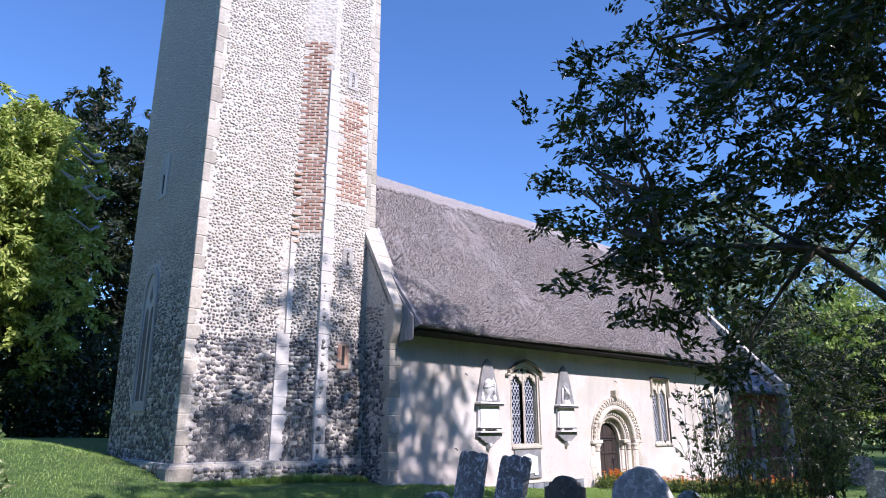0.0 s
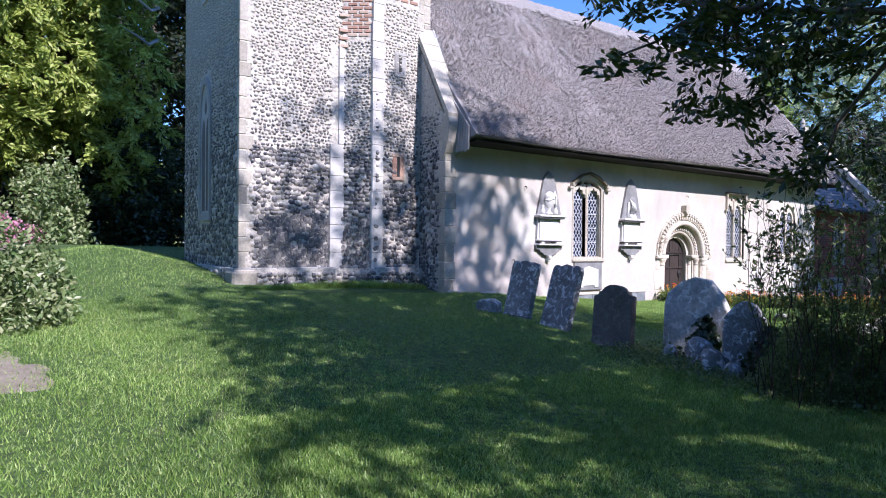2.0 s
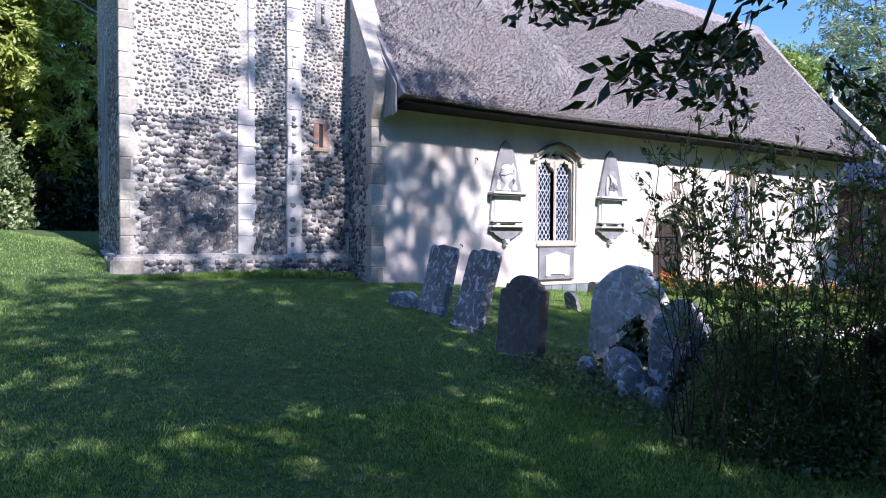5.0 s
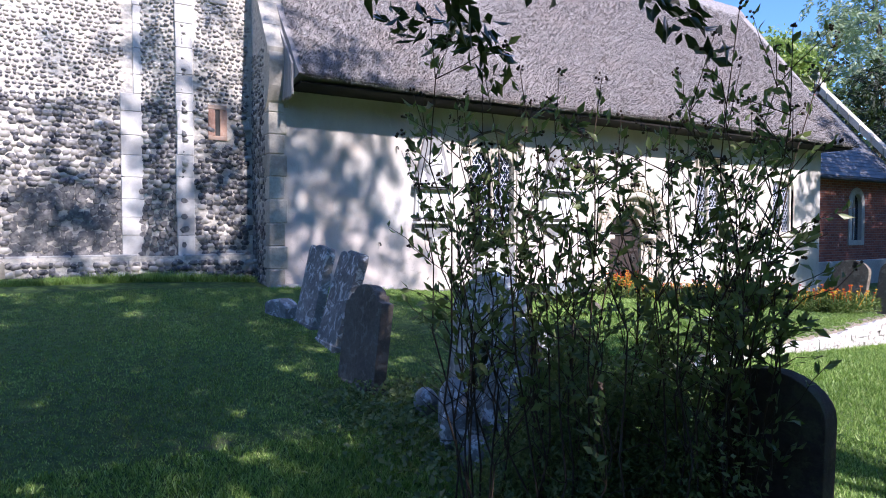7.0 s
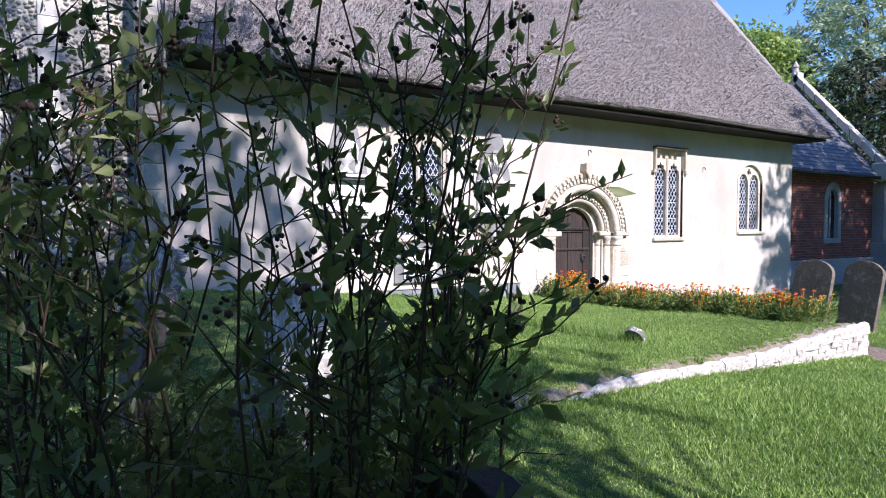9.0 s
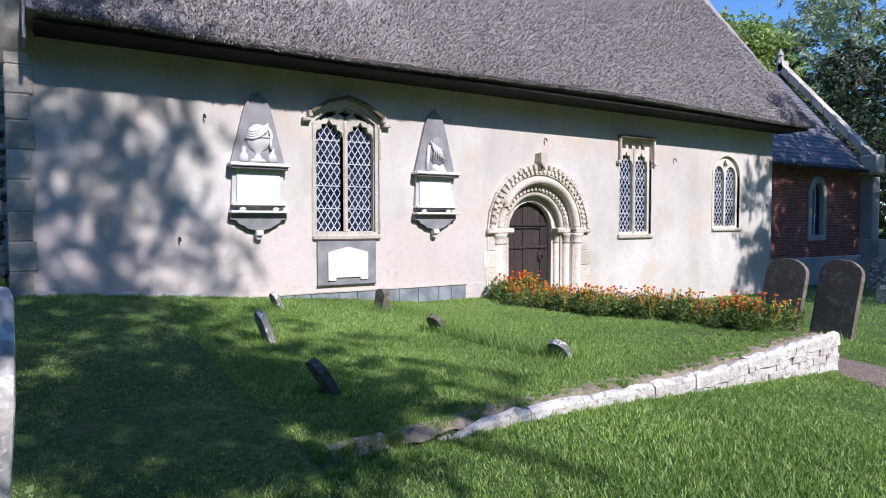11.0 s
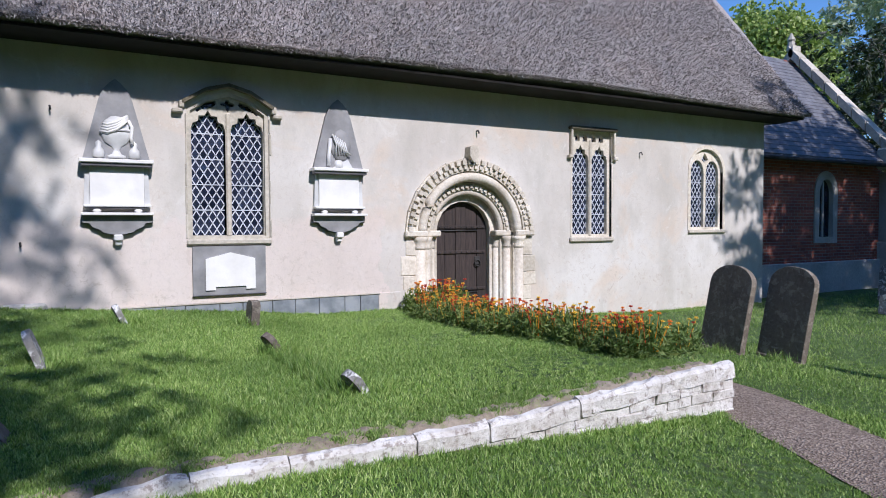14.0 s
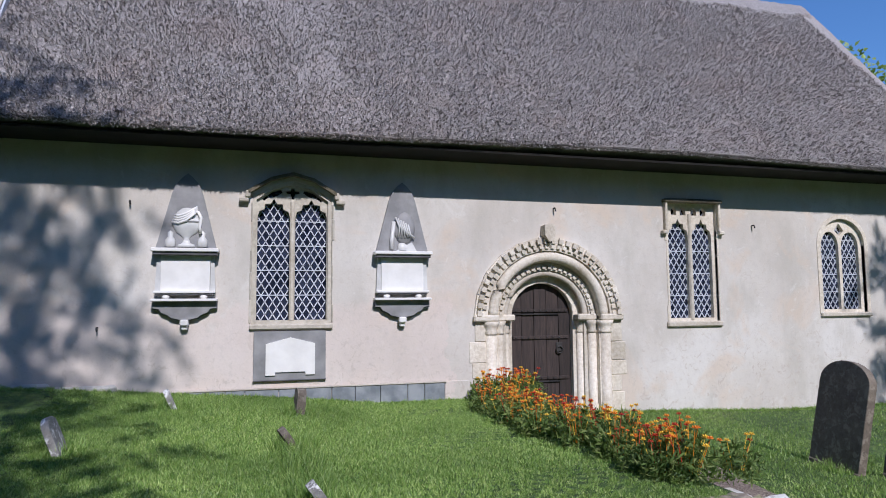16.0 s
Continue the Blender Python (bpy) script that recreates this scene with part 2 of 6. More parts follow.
PLASTER, THATCH, MORTAR, FLINT = plaster_mat(), thatch_mat(), mortar_mat(), flint_mat()
RIDGETHATCH = thatch_mat("ridge_thatch", False)
BRICK, BRICKWALL = brick_mat(), brick_wall_mat()
LIME = stone_mat("limestone", (0.3, 0.27, 0.21), (0.5, 0.46, 0.38), (0.66, 0.62, 0.53), 6)
CREAM = stone_mat("carved_limestone", (0.4, 0.34, 0.25), (0.66, 0.6, 0.49), (0.8, 0.76, 0.67), 7, bump=0.9)
PALEDRESS = stone_mat("pale_dressed_stone", (0.52, 0.49, 0.44), (0.66, 0.635, 0.585), (0.77, 0.75, 0.71), 5, bump=0.3)
GREYLIME = stone_mat("grey_limestone", (0.3, 0.29, 0.27), (0.46, 0.44, 0.4), (0.6, 0.58, 0.53), 6)
OLDSTONE = stone_mat("lichened_headstone", (0.08, 0.075, 0.072), (0.2, 0.19, 0.185), (0.42, 0.41, 0.39), 9, (0.66, 0.66, 0.65))
PALESTONE = stone_mat("pale_headstone", (0.16, 0.155, 0.145), (0.55, 0.53, 0.49), (0.75, 0.73, 0.69), 7, (0.8, 0.79, 0.75))
BROWNSTONE = stone_mat("brown_headstone", (0.08, 0.066, 0.052), (0.15, 0.125, 0.1), (0.22, 0.185, 0.145), 9, (0.21, 0.19, 0.155))
GREYSLATE = render_mat("grey_slate", (0.2, 0.2, 0.203), (0.3, 0.298, 0.3))
DARKSLATE = render_mat("dark_slate_moulding", (0.07, 0.07, 0.08), (0.13, 0.13, 0.14), 0.5)
MARBLE = render_mat("white_marble", (0.72, 0.71, 0.68), (0.82, 0.81, 0.78), 0.35)
GREYMARBLE = render_mat("grey_marble", (0.5, 0.5, 0.49), (0.66, 0.66, 0.64), 0.4)
BLUESLATE = render_mat("blue_slate_tile", (0.16, 0.18, 0.2), (0.3, 0.32, 0.34))
ROOFSLATE = render_mat("roof_slate", (0.1, 0.1, 0.115), (0.2, 0.2, 0.215))
OAK = wood_mat("dark_oak", (0.014, 0.01, 0.009), (0.055, 0.038, 0.032))
GREYWOOD = wood_mat("weathered_board", (0.2, 0.19, 0.185), (0.4, 0.385, 0.37))
BARK = wood_mat("bark", (0.06, 0.048, 0.036), (0.17, 0.14, 0.105), (5, 5, 1), 0.9)
TWIG = wood_mat("twig", (0.045, 0.03, 0.022), (0.11, 0.075, 0.05), (5, 5, 1), 0.8)
IRON = render_mat("black_iron", (0.015, 0.015, 0.016), (0.04, 0.037, 0.035), 0.6)
LEAD = render_mat("pale_lead", (0.45, 0.47, 0.52), (0.62, 0.64, 0.69), 0.55)
FLASHING = render_mat("lead_flashing", (0.42, 0.44, 0.5), (0.62, 0.64, 0.7), 0.45)
# near-black, so the shade under the eave is put into the colour
DARK = render_mat("shade_dark_plank", (0.006, 0.005, 0.004), (0.016, 0.014, 0.011), 0.95)


def limewash_mat():
    n = Nodes("crumbling_limewash")
    c = n.ramp(n.noise(5, 6, 0.7), (0.3, (0.36, 0.32, 0.27)), (0.42, (0.57, 0.54, 0.5)), (0.62, (0.72, 0.7, 0.67)))
    c = n.mix(n.ramp(n.noise(16, 5, 0.75), (0.38, 0.8), (0.47, 0.0)), c, (0.24, 0.2, 0.17))
    return n.done(c, 0.95, n.noise(22, 6, 0.7), 0.8, 0.02)


WARMSTONE = stone_mat("brown_limestone", (0.08, 0.066, 0.05), (0.14, 0.116, 0.088), (0.22, 0.185, 0.14), 9, (0.24, 0.21, 0.165))
DARKBROWN = stone_mat("dark_brown_headstone", (0.03, 0.02, 0.017), (0.06, 0.042, 0.034), (0.1, 0.075, 0.06), 9, (0.09, 0.085, 0.05))
LIMEWASH = limewash_mat()
# mossy stone, darkened further to paint the eave shade on window hoods
SHADEMOSSLIME = stone_mat("shaded_mossy_limestone", (0.06, 0.055, 0.03), (0.14, 0.12, 0.075), (0.3, 0.26, 0.19), 9)
STRAWGRASS = grass_mat()

BARESOIL = stone_mat("bare_soil", (0.16, 0.125, 0.09), (0.31, 0.255, 0.19), (0.45, 0.39, 0.3), 8, (0.24, 0.24, 0.12), 0.95, 0.9)
TURF, GRAVEL, GLASS = ground_mat(), gravel_mat(), glass_mat()
GRASS = leaf_mat("grass_blade", (0.08, 0.16, 0.028), (0.29, 0.45, 0.085), (0.6, 0.7, 0.26), 0.5, 0.3, (0.32, 0.5, 0.06))
EVERGREEN = leaf_mat("holm_leaf", (0.012, 0.026, 0.008), (0.03, 0.055, 0.014), (0.1, 0.13, 0.035), 0.28, 0.16, (0.2, 0.3, 0.04))
YEWLEAF = leaf_mat("yew_spray", (0.22, 0.29, 0.05), (0.42, 0.5, 0.1), (0.6, 0.62, 0.19), 0.5, 0.3, (0.3, 0.4, 0.05))
# leaf colour taken near black to hold the shade on these trees
CONIFER = leaf_mat("shade_dark_conifer", (0.008, 0.015, 0.006), (0.018, 0.032, 0.011), (0.04, 0.06, 0.02), 0.6, 0.12)
SHRUBLEAF = leaf_mat("shrub_leaf", (0.08, 0.11, 0.05), (0.2, 0.265, 0.1), (0.4, 0.44, 0.2), 0.4, 0.45, (0.25, 0.35, 0.05))
LAURELLEAF = leaf_mat("variegated_leaf", (0.1, 0.16, 0.05), (0.25, 0.32, 0.13), (0.5, 0.52, 0.3), 0.35, 0.25)
IVYLEAF = leaf_mat("ivy_leaf", (0.01, 0.022, 0.01), (0.025, 0.045, 0.018), (0.06, 0.085, 0.035), 0.35, 0.1)
LIMELEAF = leaf_mat("bright_leaf", (0.18, 0.25, 0.05), (0.36, 0.46, 0.1), (0.55, 0.6, 0.2), 0.5, 0.35)
WILLOWLEAF = leaf_mat("willow_leaf", (0.28, 0.34, 0.2), (0.42, 0.48, 0.32), (0.58, 0.62, 0.44), 0.5, 0.35)
STALK = leaf_mat("marigold_leaf", (0.06, 0.11, 0.02), (0.14, 0.21, 0.04), (0.28, 0.32, 0.09), 0.6, 0.25)
ORANGE = render_mat("orange_petal", (0.75, 0.2, 0.01), (0.85, 0.36, 0.02), 0.7)
YELLOW = render_mat("yellow_petal", (0.8, 0.5, 0.03), (0.85, 0.62, 0.06), 0.7)
RED = render_mat("red_petal", (0.4, 0.03, 0.015), (0.6, 0.07, 0.02), 0.7)
PINK = render_mat("pink_petal", (0.5, 0.2, 0.3), (0.62, 0.32, 0.42), 0.7)

# ---- mesh helpers ----
UP = Vector((0, 0, 1))
WALLM = Matrix(((1, 0, 0, 0), (0, 0, 1, 0), (0, 1, 0, 0), (0, 0, 0, 1)))  # u -> x, v -> z, w -> y


def link(name, verts, faces, mat, parent=None, label="", smooth=False):
    me = bpy.data.meshes.new(name)
    me.from_pydata(verts, [], faces)
    bm = bmesh.new()
    bm.from_mesh(me)
    bmesh.ops.recalc_face_normals(bm, faces=bm.faces)
    bm.to_mesh(me)
    bm.free()
    return place(name, me, mat, parent, label, smooth)


def place(name, me, mat, parent=None, label="", smooth=False, m=None):
    if mat and not me.materials:
        me.materials.append(mat)
    if smooth:
        me.shade_smooth()
    ob = new(name, me)
    if m is not None:
        ob.matrix_world = m
    if parent:
        ob.parent = parent
    if label:
        ob["label"] = label
    return ob


def part(name, bm, mat, parent=None, label="", smooth=False):
    me = bpy.data.meshes.new(name)
    bmesh.ops.recalc_face_normals(bm, faces=bm.faces)
    bm.to_mesh(me)
    bm.free()
    return place(name, me, mat, parent, label, smooth)


def big(name, verts, faces, mat, parent=None, label="", smooth=False):
    """A large mesh from arrays; faces all of one size."""
    verts, faces = np.asarray(verts, np.float32), np.asarray(faces, np.int32)
    me = bpy.data.meshes.new(name)
    k = faces.shape[1]
    me.vertices.add(len(verts))
    me.vertices.foreach_set("co", verts.ravel())
    me.loops.add(faces.size)
    me.loops.foreach_set("vertex_index", faces.ravel())
    me.polygons.add(len(faces))
    me.polygons.foreach_set("loop_start", np.arange(0, faces.size, k, dtype=np.int32))
    me.update(calc_edges=True)
    me.validate()
    return place(name, me, mat, parent, label, smooth)


def base(name, x=0, y=0, z=0, rz=0, rx=0, ry=0, **tags):
    ob = new(name)
    ob.empty_display_size = 0.1
    ob.matrix_world = pose(x, y, z, rx, ry, rz)
    return tagged(ob, **tags)


def box(bm, x0, x1, y0, y1, z0, z1, bevel=0.0, m=None):
    vs = bmesh.ops.create_cube(bm, size=1)["verts"]
    for v in vs:
        v.co = Vector((x0 + (v.co.x + 0.5) * (x1 - x0), y0 + (v.co.y + 0.5) * (y1 - y0), z0 + (v.co.z + 0.5) * (z1 - z0)))
    if bevel:
        es = {ed for v in vs for ed in v.link_edges}
        r = bmesh.ops.bevel(bm, geom=list(es), offset=bevel, segments=1, affect="EDGES")
        vs = list({v for f in r["faces"] for v in f.verts} | {v for v in vs if v.is_valid})
    if m is not None:
        for v in vs:
            v.co = m @ v.co
    return vs


def boxed(name, dims, mat, parent=None, label="", bevel=0.006, m=None):
    bm = bmesh.new()
    box(bm, *dims, bevel=bevel, m=m)
    return part(name, bm, mat, parent, label)


def inside(p, poly):
    hit = False
    for (x0, y0), (x1, y1) in zip(poly, poly[1:] + poly[:1]):
        if (y0 > p[1]) != (y1 > p[1]) and p[0] < (x1 - x0) * (p[1] - y0) / (y1 - y0) + x0:
            hit = not hit
    return hit


def plate(outer, holes, w0, w1, m=None, extra=()):
    """Vertices and faces of a flat plate with holes: outline in u, v, thickness from w0 to w1."""
    pts, edges = [], []
    for ring in [outer, *holes]:
        k = len(pts)
        pts += [Vector(p) for p in ring]
        edges += [(k + i, k + (i + 1) % len(ring)) for i in range(len(ring))]
    pts += [Vector(p) for p in extra]
    vs, _, fs, *_ = delaunay_2d_cdt(pts, edges, [], 0, 1e-5)
    keep = []
    for f in fs:
        c = sum((vs[i] for i in f), Vector((0, 0))) / len(f)
        if inside(c, outer) and not any(inside(c, h) for h in holes):
            keep.append(list(f))
    n = len(vs)
    verts = [Vector((v.x, v.y, w0)) for v in vs] + [Vector((v.x, v.y, w1)) for v in vs]
    count = {}
    for f in keep:
        for i in range(len(f)):
            ed = (f[i], f[(i + 1) % len(f)])
            count[ed] = 1
    faces = [f[::-1] for f in keep] + [[i + n for i in f] for f in keep]
    for (p, q) in count:
        if (q, p) not in count:
            faces.append([p, q, q + n, p + n])
    if m is not None:
        verts = [m @ v for v in verts]
    return verts, faces


def slab(name, outer, holes, w0, w1, mat, parent=None, label="", m=None, extra=()):
    v, f = plate(outer, holes, w0, w1, m, extra)
    return link(name, v, f, mat, parent, label)


def arc(cx, cy, r, a0, a1, n, ry=None):
    ry = r if ry is None else ry
    return [(cx + r * math.cos(radians(a0 + (a1 - a0) * i / n)), cy + ry * math.sin(radians(a0 + (a1 - a0) * i / n))) for i in range(n + 1)]


def rect(x0, x1, z0, z1):
    return [(x0, z0), (x1, z0), (x1, z1), (x0, z1)]


def tube(bm, pts, radii, sides=6):
    rings = []
    for i, p in enumerate(pts):
        p = Vector(p)
        d = (Vector(pts[min(i + 1, len(pts) - 1)]) - Vector(pts[max(i - 1, 0)])).normalized()
        s = d.cross(UP if abs(d.z) < 0.9 else Vector((1, 0, 0))).normalized()
        t = d.cross(s)
        rings.append([bm.verts.new(p + float(radii[i]) * (math.cos(q) * s + math.sin(q) * t)) for q in [2 * math.pi * j / sides for j in range(sides)]])
    for r0, r1 in zip(rings, rings[1:]):
        for j in range(sides):
            bm.faces.new((r0[j], r0[(j + 1) % sides], r1[(j + 1) % sides], r1[j]))
    bm.faces.new(rings[0][::-1])
    bm.faces.new(rings[-1])


def swept(name, pts, radius, mat, parent=None, label="", sides=8):
    bm = bmesh.new()
    tube(bm, pts, [radius] * len(pts), sides)
    return part(name, bm, mat, parent, label, True)


# ---- ground ----
def smooth_step(v, lo, hi):
    q = np.clip((v - lo) / (hi - lo), 0, 1)
    return q * q * (3 - 2 * q)


def natural(x, y):
    h = 0.3 - 0.5 * np.tanh((x + 2.5) / 5)
    fall = 0.08 * (1 - smooth_step(x, -7.0, 1.5))
    h = h + 0.1 * np.exp(-((x + 3.4) / 1.8) ** 2 - ((y + 6.0) / 1.1) ** 2)
    h = h + 0.42 * np.exp(-((x + 12.5) / 1.3) ** 2 - ((y - 3.6) / 2.2) ** 2) - 0.15 * np.exp(-((x + 15.2) / 1.6) ** 2 - ((y - 5.0) / 4.0) ** 2)
    return h + fall * np.clip(y, -6.6, 9.0) + 0.012 * np.sin(1.7 * x + 0.6 * y) * np.sin(1.1 * y - 0.4 * x)


def gz(x, y):
    """Height of the turf; a raised lawn lies behind the low wall."""
    g = natural(x, y)
    top = 0.235 - 0.013 * y + 0.1 * smooth_step(np.asarray(x, float), -2.8, -0.5) * smooth_step(-np.asarray(y, float), 1.0, 5.0)
    up = smooth_step(np.asarray(y, float), -5.44, -5.36) * (1 - smooth_step(np.asarray(x, float), -0.52, -0.45)) * smooth_step(np.asarray(x, float), -6.5, -3.5) * (1 - smooth_step(np.asarray(y, float), 0.4, 0.6))
    return g + up * np.maximum(top - g, 0)


def axis(lo, hi, step, far):
    fine = np.arange(lo, hi + step / 2, step)
    out = [fine]
    d, left, right = step, lo, hi
    l, r = [], []
    while right < far:
        d *= 1.35
        right, left = right + d, left - d
        l.append(left)
        r.append(right)
    return np.concatenate([l[::-1], fine, r])


gx, gy = axis(-17, 9, 0.09, 900), axis(-12, 2, 0.09, 900)
XX, YY = np.meshgrid(gx, gy)
ZZ = gz(XX, YY)
nx, ny = len(gx), len(gy)
idx = np.arange(nx * ny).reshape(ny, nx)
quads = np.stack([idx[:-1, :-1], idx[:-1, 1:], idx[1:, 1:], idx[1:, :-1]], -1).reshape(-1, 4)
tagged(big("ground", np.stack([XX, YY, ZZ], -1).reshape(-1, 3), quads, TURF, smooth=True), "mown churchyard turf with bare and mossy patches", "ground", kind="structure")


def strip(name, mid, width, mat, lift=0.008, n=60, label=""):
    """A path laid on the turf along a polyline."""
    pts = [Vector(p) for p in mid]
    seg = [0]
    for p, q in zip(pts, pts[1:]):
        seg.append(seg[-1] + (q - p).length)
    verts, faces, cols = [], [], 7
    for i in range(n + 1):
        s = seg[-1] * i / n
        k = max(j for j in range(len(seg) - 1) if seg[j] <= s + 1e-6)
        d = (pts[k + 1] - pts[k]).normalized()
        c = pts[k] + d * (s - seg[k])
        nrm = Vector((-d.y, d.x))
        for j in range(cols):
            o = (j / (cols - 1) - 0.5) * (width + 0.08 * noise.noise(Vector((s * 1.5, j > 3, 3.3))))
            p = c + nrm * o
            verts.append((p.x, p.y, float(gz(p.x, p.y)) + lift + 0.02 * (1 - (2 * j / (cols - 1) - 1) ** 2)))
    for i in range(n):
        for j in range(cols - 1):
            k = i * cols + j
            faces.append((k, k + 1, k + cols + 1, k + cols))
    return tagged(link(name, verts, faces, mat, smooth=True), label, "path", kind="structure")


strip("path_1", [(0.55, -0.3), (0.42, -3.2), (0.12, -5.0), (-0.5, -6.6), (-1.75, -9.2), (-4.05, -14.0)], 0.84, GRAVEL, label="narrow brown gravel path to the church door")
strip("path_2", [(-15.4, 2.0), (-14.6, 9.0), (-14.0, 20.0)], 1.4, GRAVEL, label="grey gravel path beside the mound")

# ---- nave ----
NW, NE, WT = -7.05, 7.75, 0.75     # west end, east end, wall thickness
EAVE = 3.72


def pointed(x0, x1, z0, spring, top, n=8):
    c = (x0 + x1) / 2
    left = [(x0 + (c - x0) * (1 - math.cos(radians(90 * i / n))), spring + (top - spring) * math.sin(radians(90 * i / n)) ** 0.9) for i in range(n + 1)]
    right = [(2 * c - p, q) for p, q in left]
    return [(x0, z0), (x1, z0)] + right[:-1] + left[::-1]


def archway(x0, x1, z0, spring, top, n=14):
    c, r = (x0 + x1) / 2, (x1 - x0) / 2
    return [(x0, z0), (x1, z0)] + arc(c, spring, r, 0, 180, n, top - spring)


W1X = -0.1
W1 = [(x + W1X, z) for x, z in ((-3.42, 1.31), (-2.4, 1.31), (-2.4, 2.96), (-2.65, 3.13), (-2.91, 3.2), (-3.17, 3.13), (-3.42, 2.96))]
W2 = rect(2.64, 3.54, 1.24, 3.1)
W3 = archway(5.56, 6.48, 1.36, 2.5, 2.94)
DOORC, DOORSPRING = 0.64, 1.36
DOORHOLE = archway(DOORC - 1.05, DOORC + 1.05, -0.6, DOORSPRING, DOORSPRING + 1.05, 20)
slab("wall_nave_south", [(NW, -0.7), (NE, -0.7), (NE, EAVE), (NW, EAVE)], [W1, W2, W3, DOORHOLE], 0, WT, PLASTER, m=WALLM)
tagged(bpy.data.objects["wall_nave_south"], "cream lime plaster nave wall, stained and cracked", "wall", kind="structure")
SIDE = Matrix(((0, 0, 1, 0), (1, 0, 0, 0), (0, 1, 0, 0), (0, 0, 0, 1)))  # u -> y, v -> z, w -> x
slab("wall_nave_east", [(WT, -0.7), (6.2 - WT, -0.7), (6.2 - WT, EAVE), (3.1, 7.5), (WT, EAVE)], [], NE - 0.7, NE, PLASTER, m=SIDE)
tagged(bpy.data.objects["wall_nave_east"], "plastered east gable of the nave", "wall", kind="structure")
boxed("wall_nave_north", (NW, NE, 5.45, 6.2, -0.5, EAVE), PLASTER, bevel=0)
tagged(bpy.data.objects["wall_nave_north"], "plastered north wall of the nave", "wall", kind="structure")
boxed("floor_nave", (NW + 0.7, NE - 0.7, WT, 5.45, 0.0, 0.08), GREYLIME, bevel=0)
tagged(bpy.data.objects["floor_nave"], "dim stone floor inside the nave", "floor", kind="structure")
# the west end stands a little proud, with a coping and a kneeler
slab("wall_nave_west", [(WT, -0.5), (6.2, -0.5), (6.2, EAVE), (3.1, 7.6), (WT, 4.75)], [], NW + 0.003, NW + 0.45, MORTAR, m=SIDE)
tagged(bpy.data.objects["wall_nave_west"], "flint west gable of the nave", "wall", kind="structure")


# ---- thatched roof ----
def thatch_roof():
    n, verts, faces = 150, [], []
    prof = [(0.02, 3.62), (-0.2, 3.615), (-0.4, 3.62), (-0.56, 3.65), (-0.66, 3.67), (-0.705, 3.685)]
    slope0, slope1 = Vector((-0.712, 3.7)), Vector((2.86, 8.1))
    prof += [tuple(slope0.lerp(slope1, i / 30)) for i in range(31)]
    prof += [(2.98, 8.17), (3.1, 8.19), (3.22, 8.17)]
    prof += [(6.2 - p, q) for p, q in [tuple(slope1.lerp(slope0, i / 8)) for i in range(9)]]
    prof += [(6.2 - p, q) for p, q in prof[:6][::-1]]
    k = len(prof)
    for i in range(n + 1):
        s = i / n
        for j, (y, z) in enumerate(prof):
            w = min(max((z - 3.6) / 4.5, 0), 1)
            x0, x1 = -6.86, 8.2 + 0.45 * w
            x = x0 + (x1 - x0) * s
            wob = 0.022 * noise.noise(Vector((x * 0.5, z * 0.4, 1.0))) + 0.014 * noise.noise(Vector((x * 2.1, z * 1.8, 5.0))) + 0.012 * noise.noise(Vector((x * 9, z * 9, y * 9)))
            sag = 0.035 * math.sin(x * 0.55 + 0.6) + 0.02 * noise.noise(Vector((x * 1.4, 0, 0)))
            verts.append((x, y - 0.65 * wob if y < 3.1 else y + 0.65 * wob, z + 0.75 * wob + sag * (1 - w * 0.4)))
    for i in range(n):
        for j in range(k):
            a0, b0 = i * k + j, i * k + (j + 1) % k
            faces.append((a0, b0, b0 + k, a0 + k))
    for s0 in (0, n * k):
        c = len(verts)
        verts.append((verts[s0][0], 3.1, 5.0))
        for j in range(k):
            faces.append((s0 + j, s0 + (j + 1) % k, c))
    roof = link("roof_nave", verts, faces, THATCH, smooth=False)
    tagged(roof, "weathered grey thatch roof with mossy patches", "roof", kind="structure")
    # ridge cap with a scalloped lower edge
    bm = bmesh.new()
    cols = 300
    rows = []
    for i in range(cols + 1):
        x = -6.82 + (8.5 + 6.82) * i / cols
        scal = 0.5 + 0.15 * abs(math.sin(x * 1.5)) + 0.07 * noise.noise(Vector((x * 3, 1, 1)))
        line = []
        for side in (1, -1):
            pts = [(scal - 0.1, -0.03), (scal + 0.06, 0.05), (scal + 0.02, 0.17), (scal * 0.6, 0.19), (0.12, 0.17)]
            if side < 0:
                pts = pts[::-1]
            for d, h in pts:
                y = 3.1 - side * d * 0.63
                z = 8.19 - max(d - 0.1, 0) * 0.776 + h * 1.25 + 0.03 * math.sin(x * 0.55 + 0.6)
                w = 0.05 * noise.noise(Vector((x * 6, d * 7, 2.0 + side))) + 0.03 * noise.noise(Vector((x * 19, d * 15, 2.0)))
                line.append(bm.verts.new((x, y + w, z + w)))
        rows.append(line)
    for r0, r1 in zip(rows, rows[1:]):
        for j in range(len(r0) - 1):
            bm.faces.new((r0[j], r0[j + 1], r1[j + 1], r1[j]))
        bm.faces.new((r0[-1], r0[0], r1[0], r1[-1]))
    bm.faces.new(rows[0][::-1])
    bm.faces.new(rows[-1])
    part("ridge_cap", bm, RIDGETHATCH, roof, "thick scalloped thatch ridge cap")
    # loose straw ends over the south slope and along the eave
    rng = np.random.default_rng(3)
    cnt = 250000
    u, x = rng.random(cnt) ** 1.1, rng.uniform(-6.8, 8.25, cnt)
    y, z = -0.69 + 3.53 * u, 3.735 + 4.35 * u
    c = np.stack([x, y - 0.006, z + 0.006], 1)
    c[:, 2] += 0.035 * np.sin(c[:, 0] * 0.55 + 0.6)
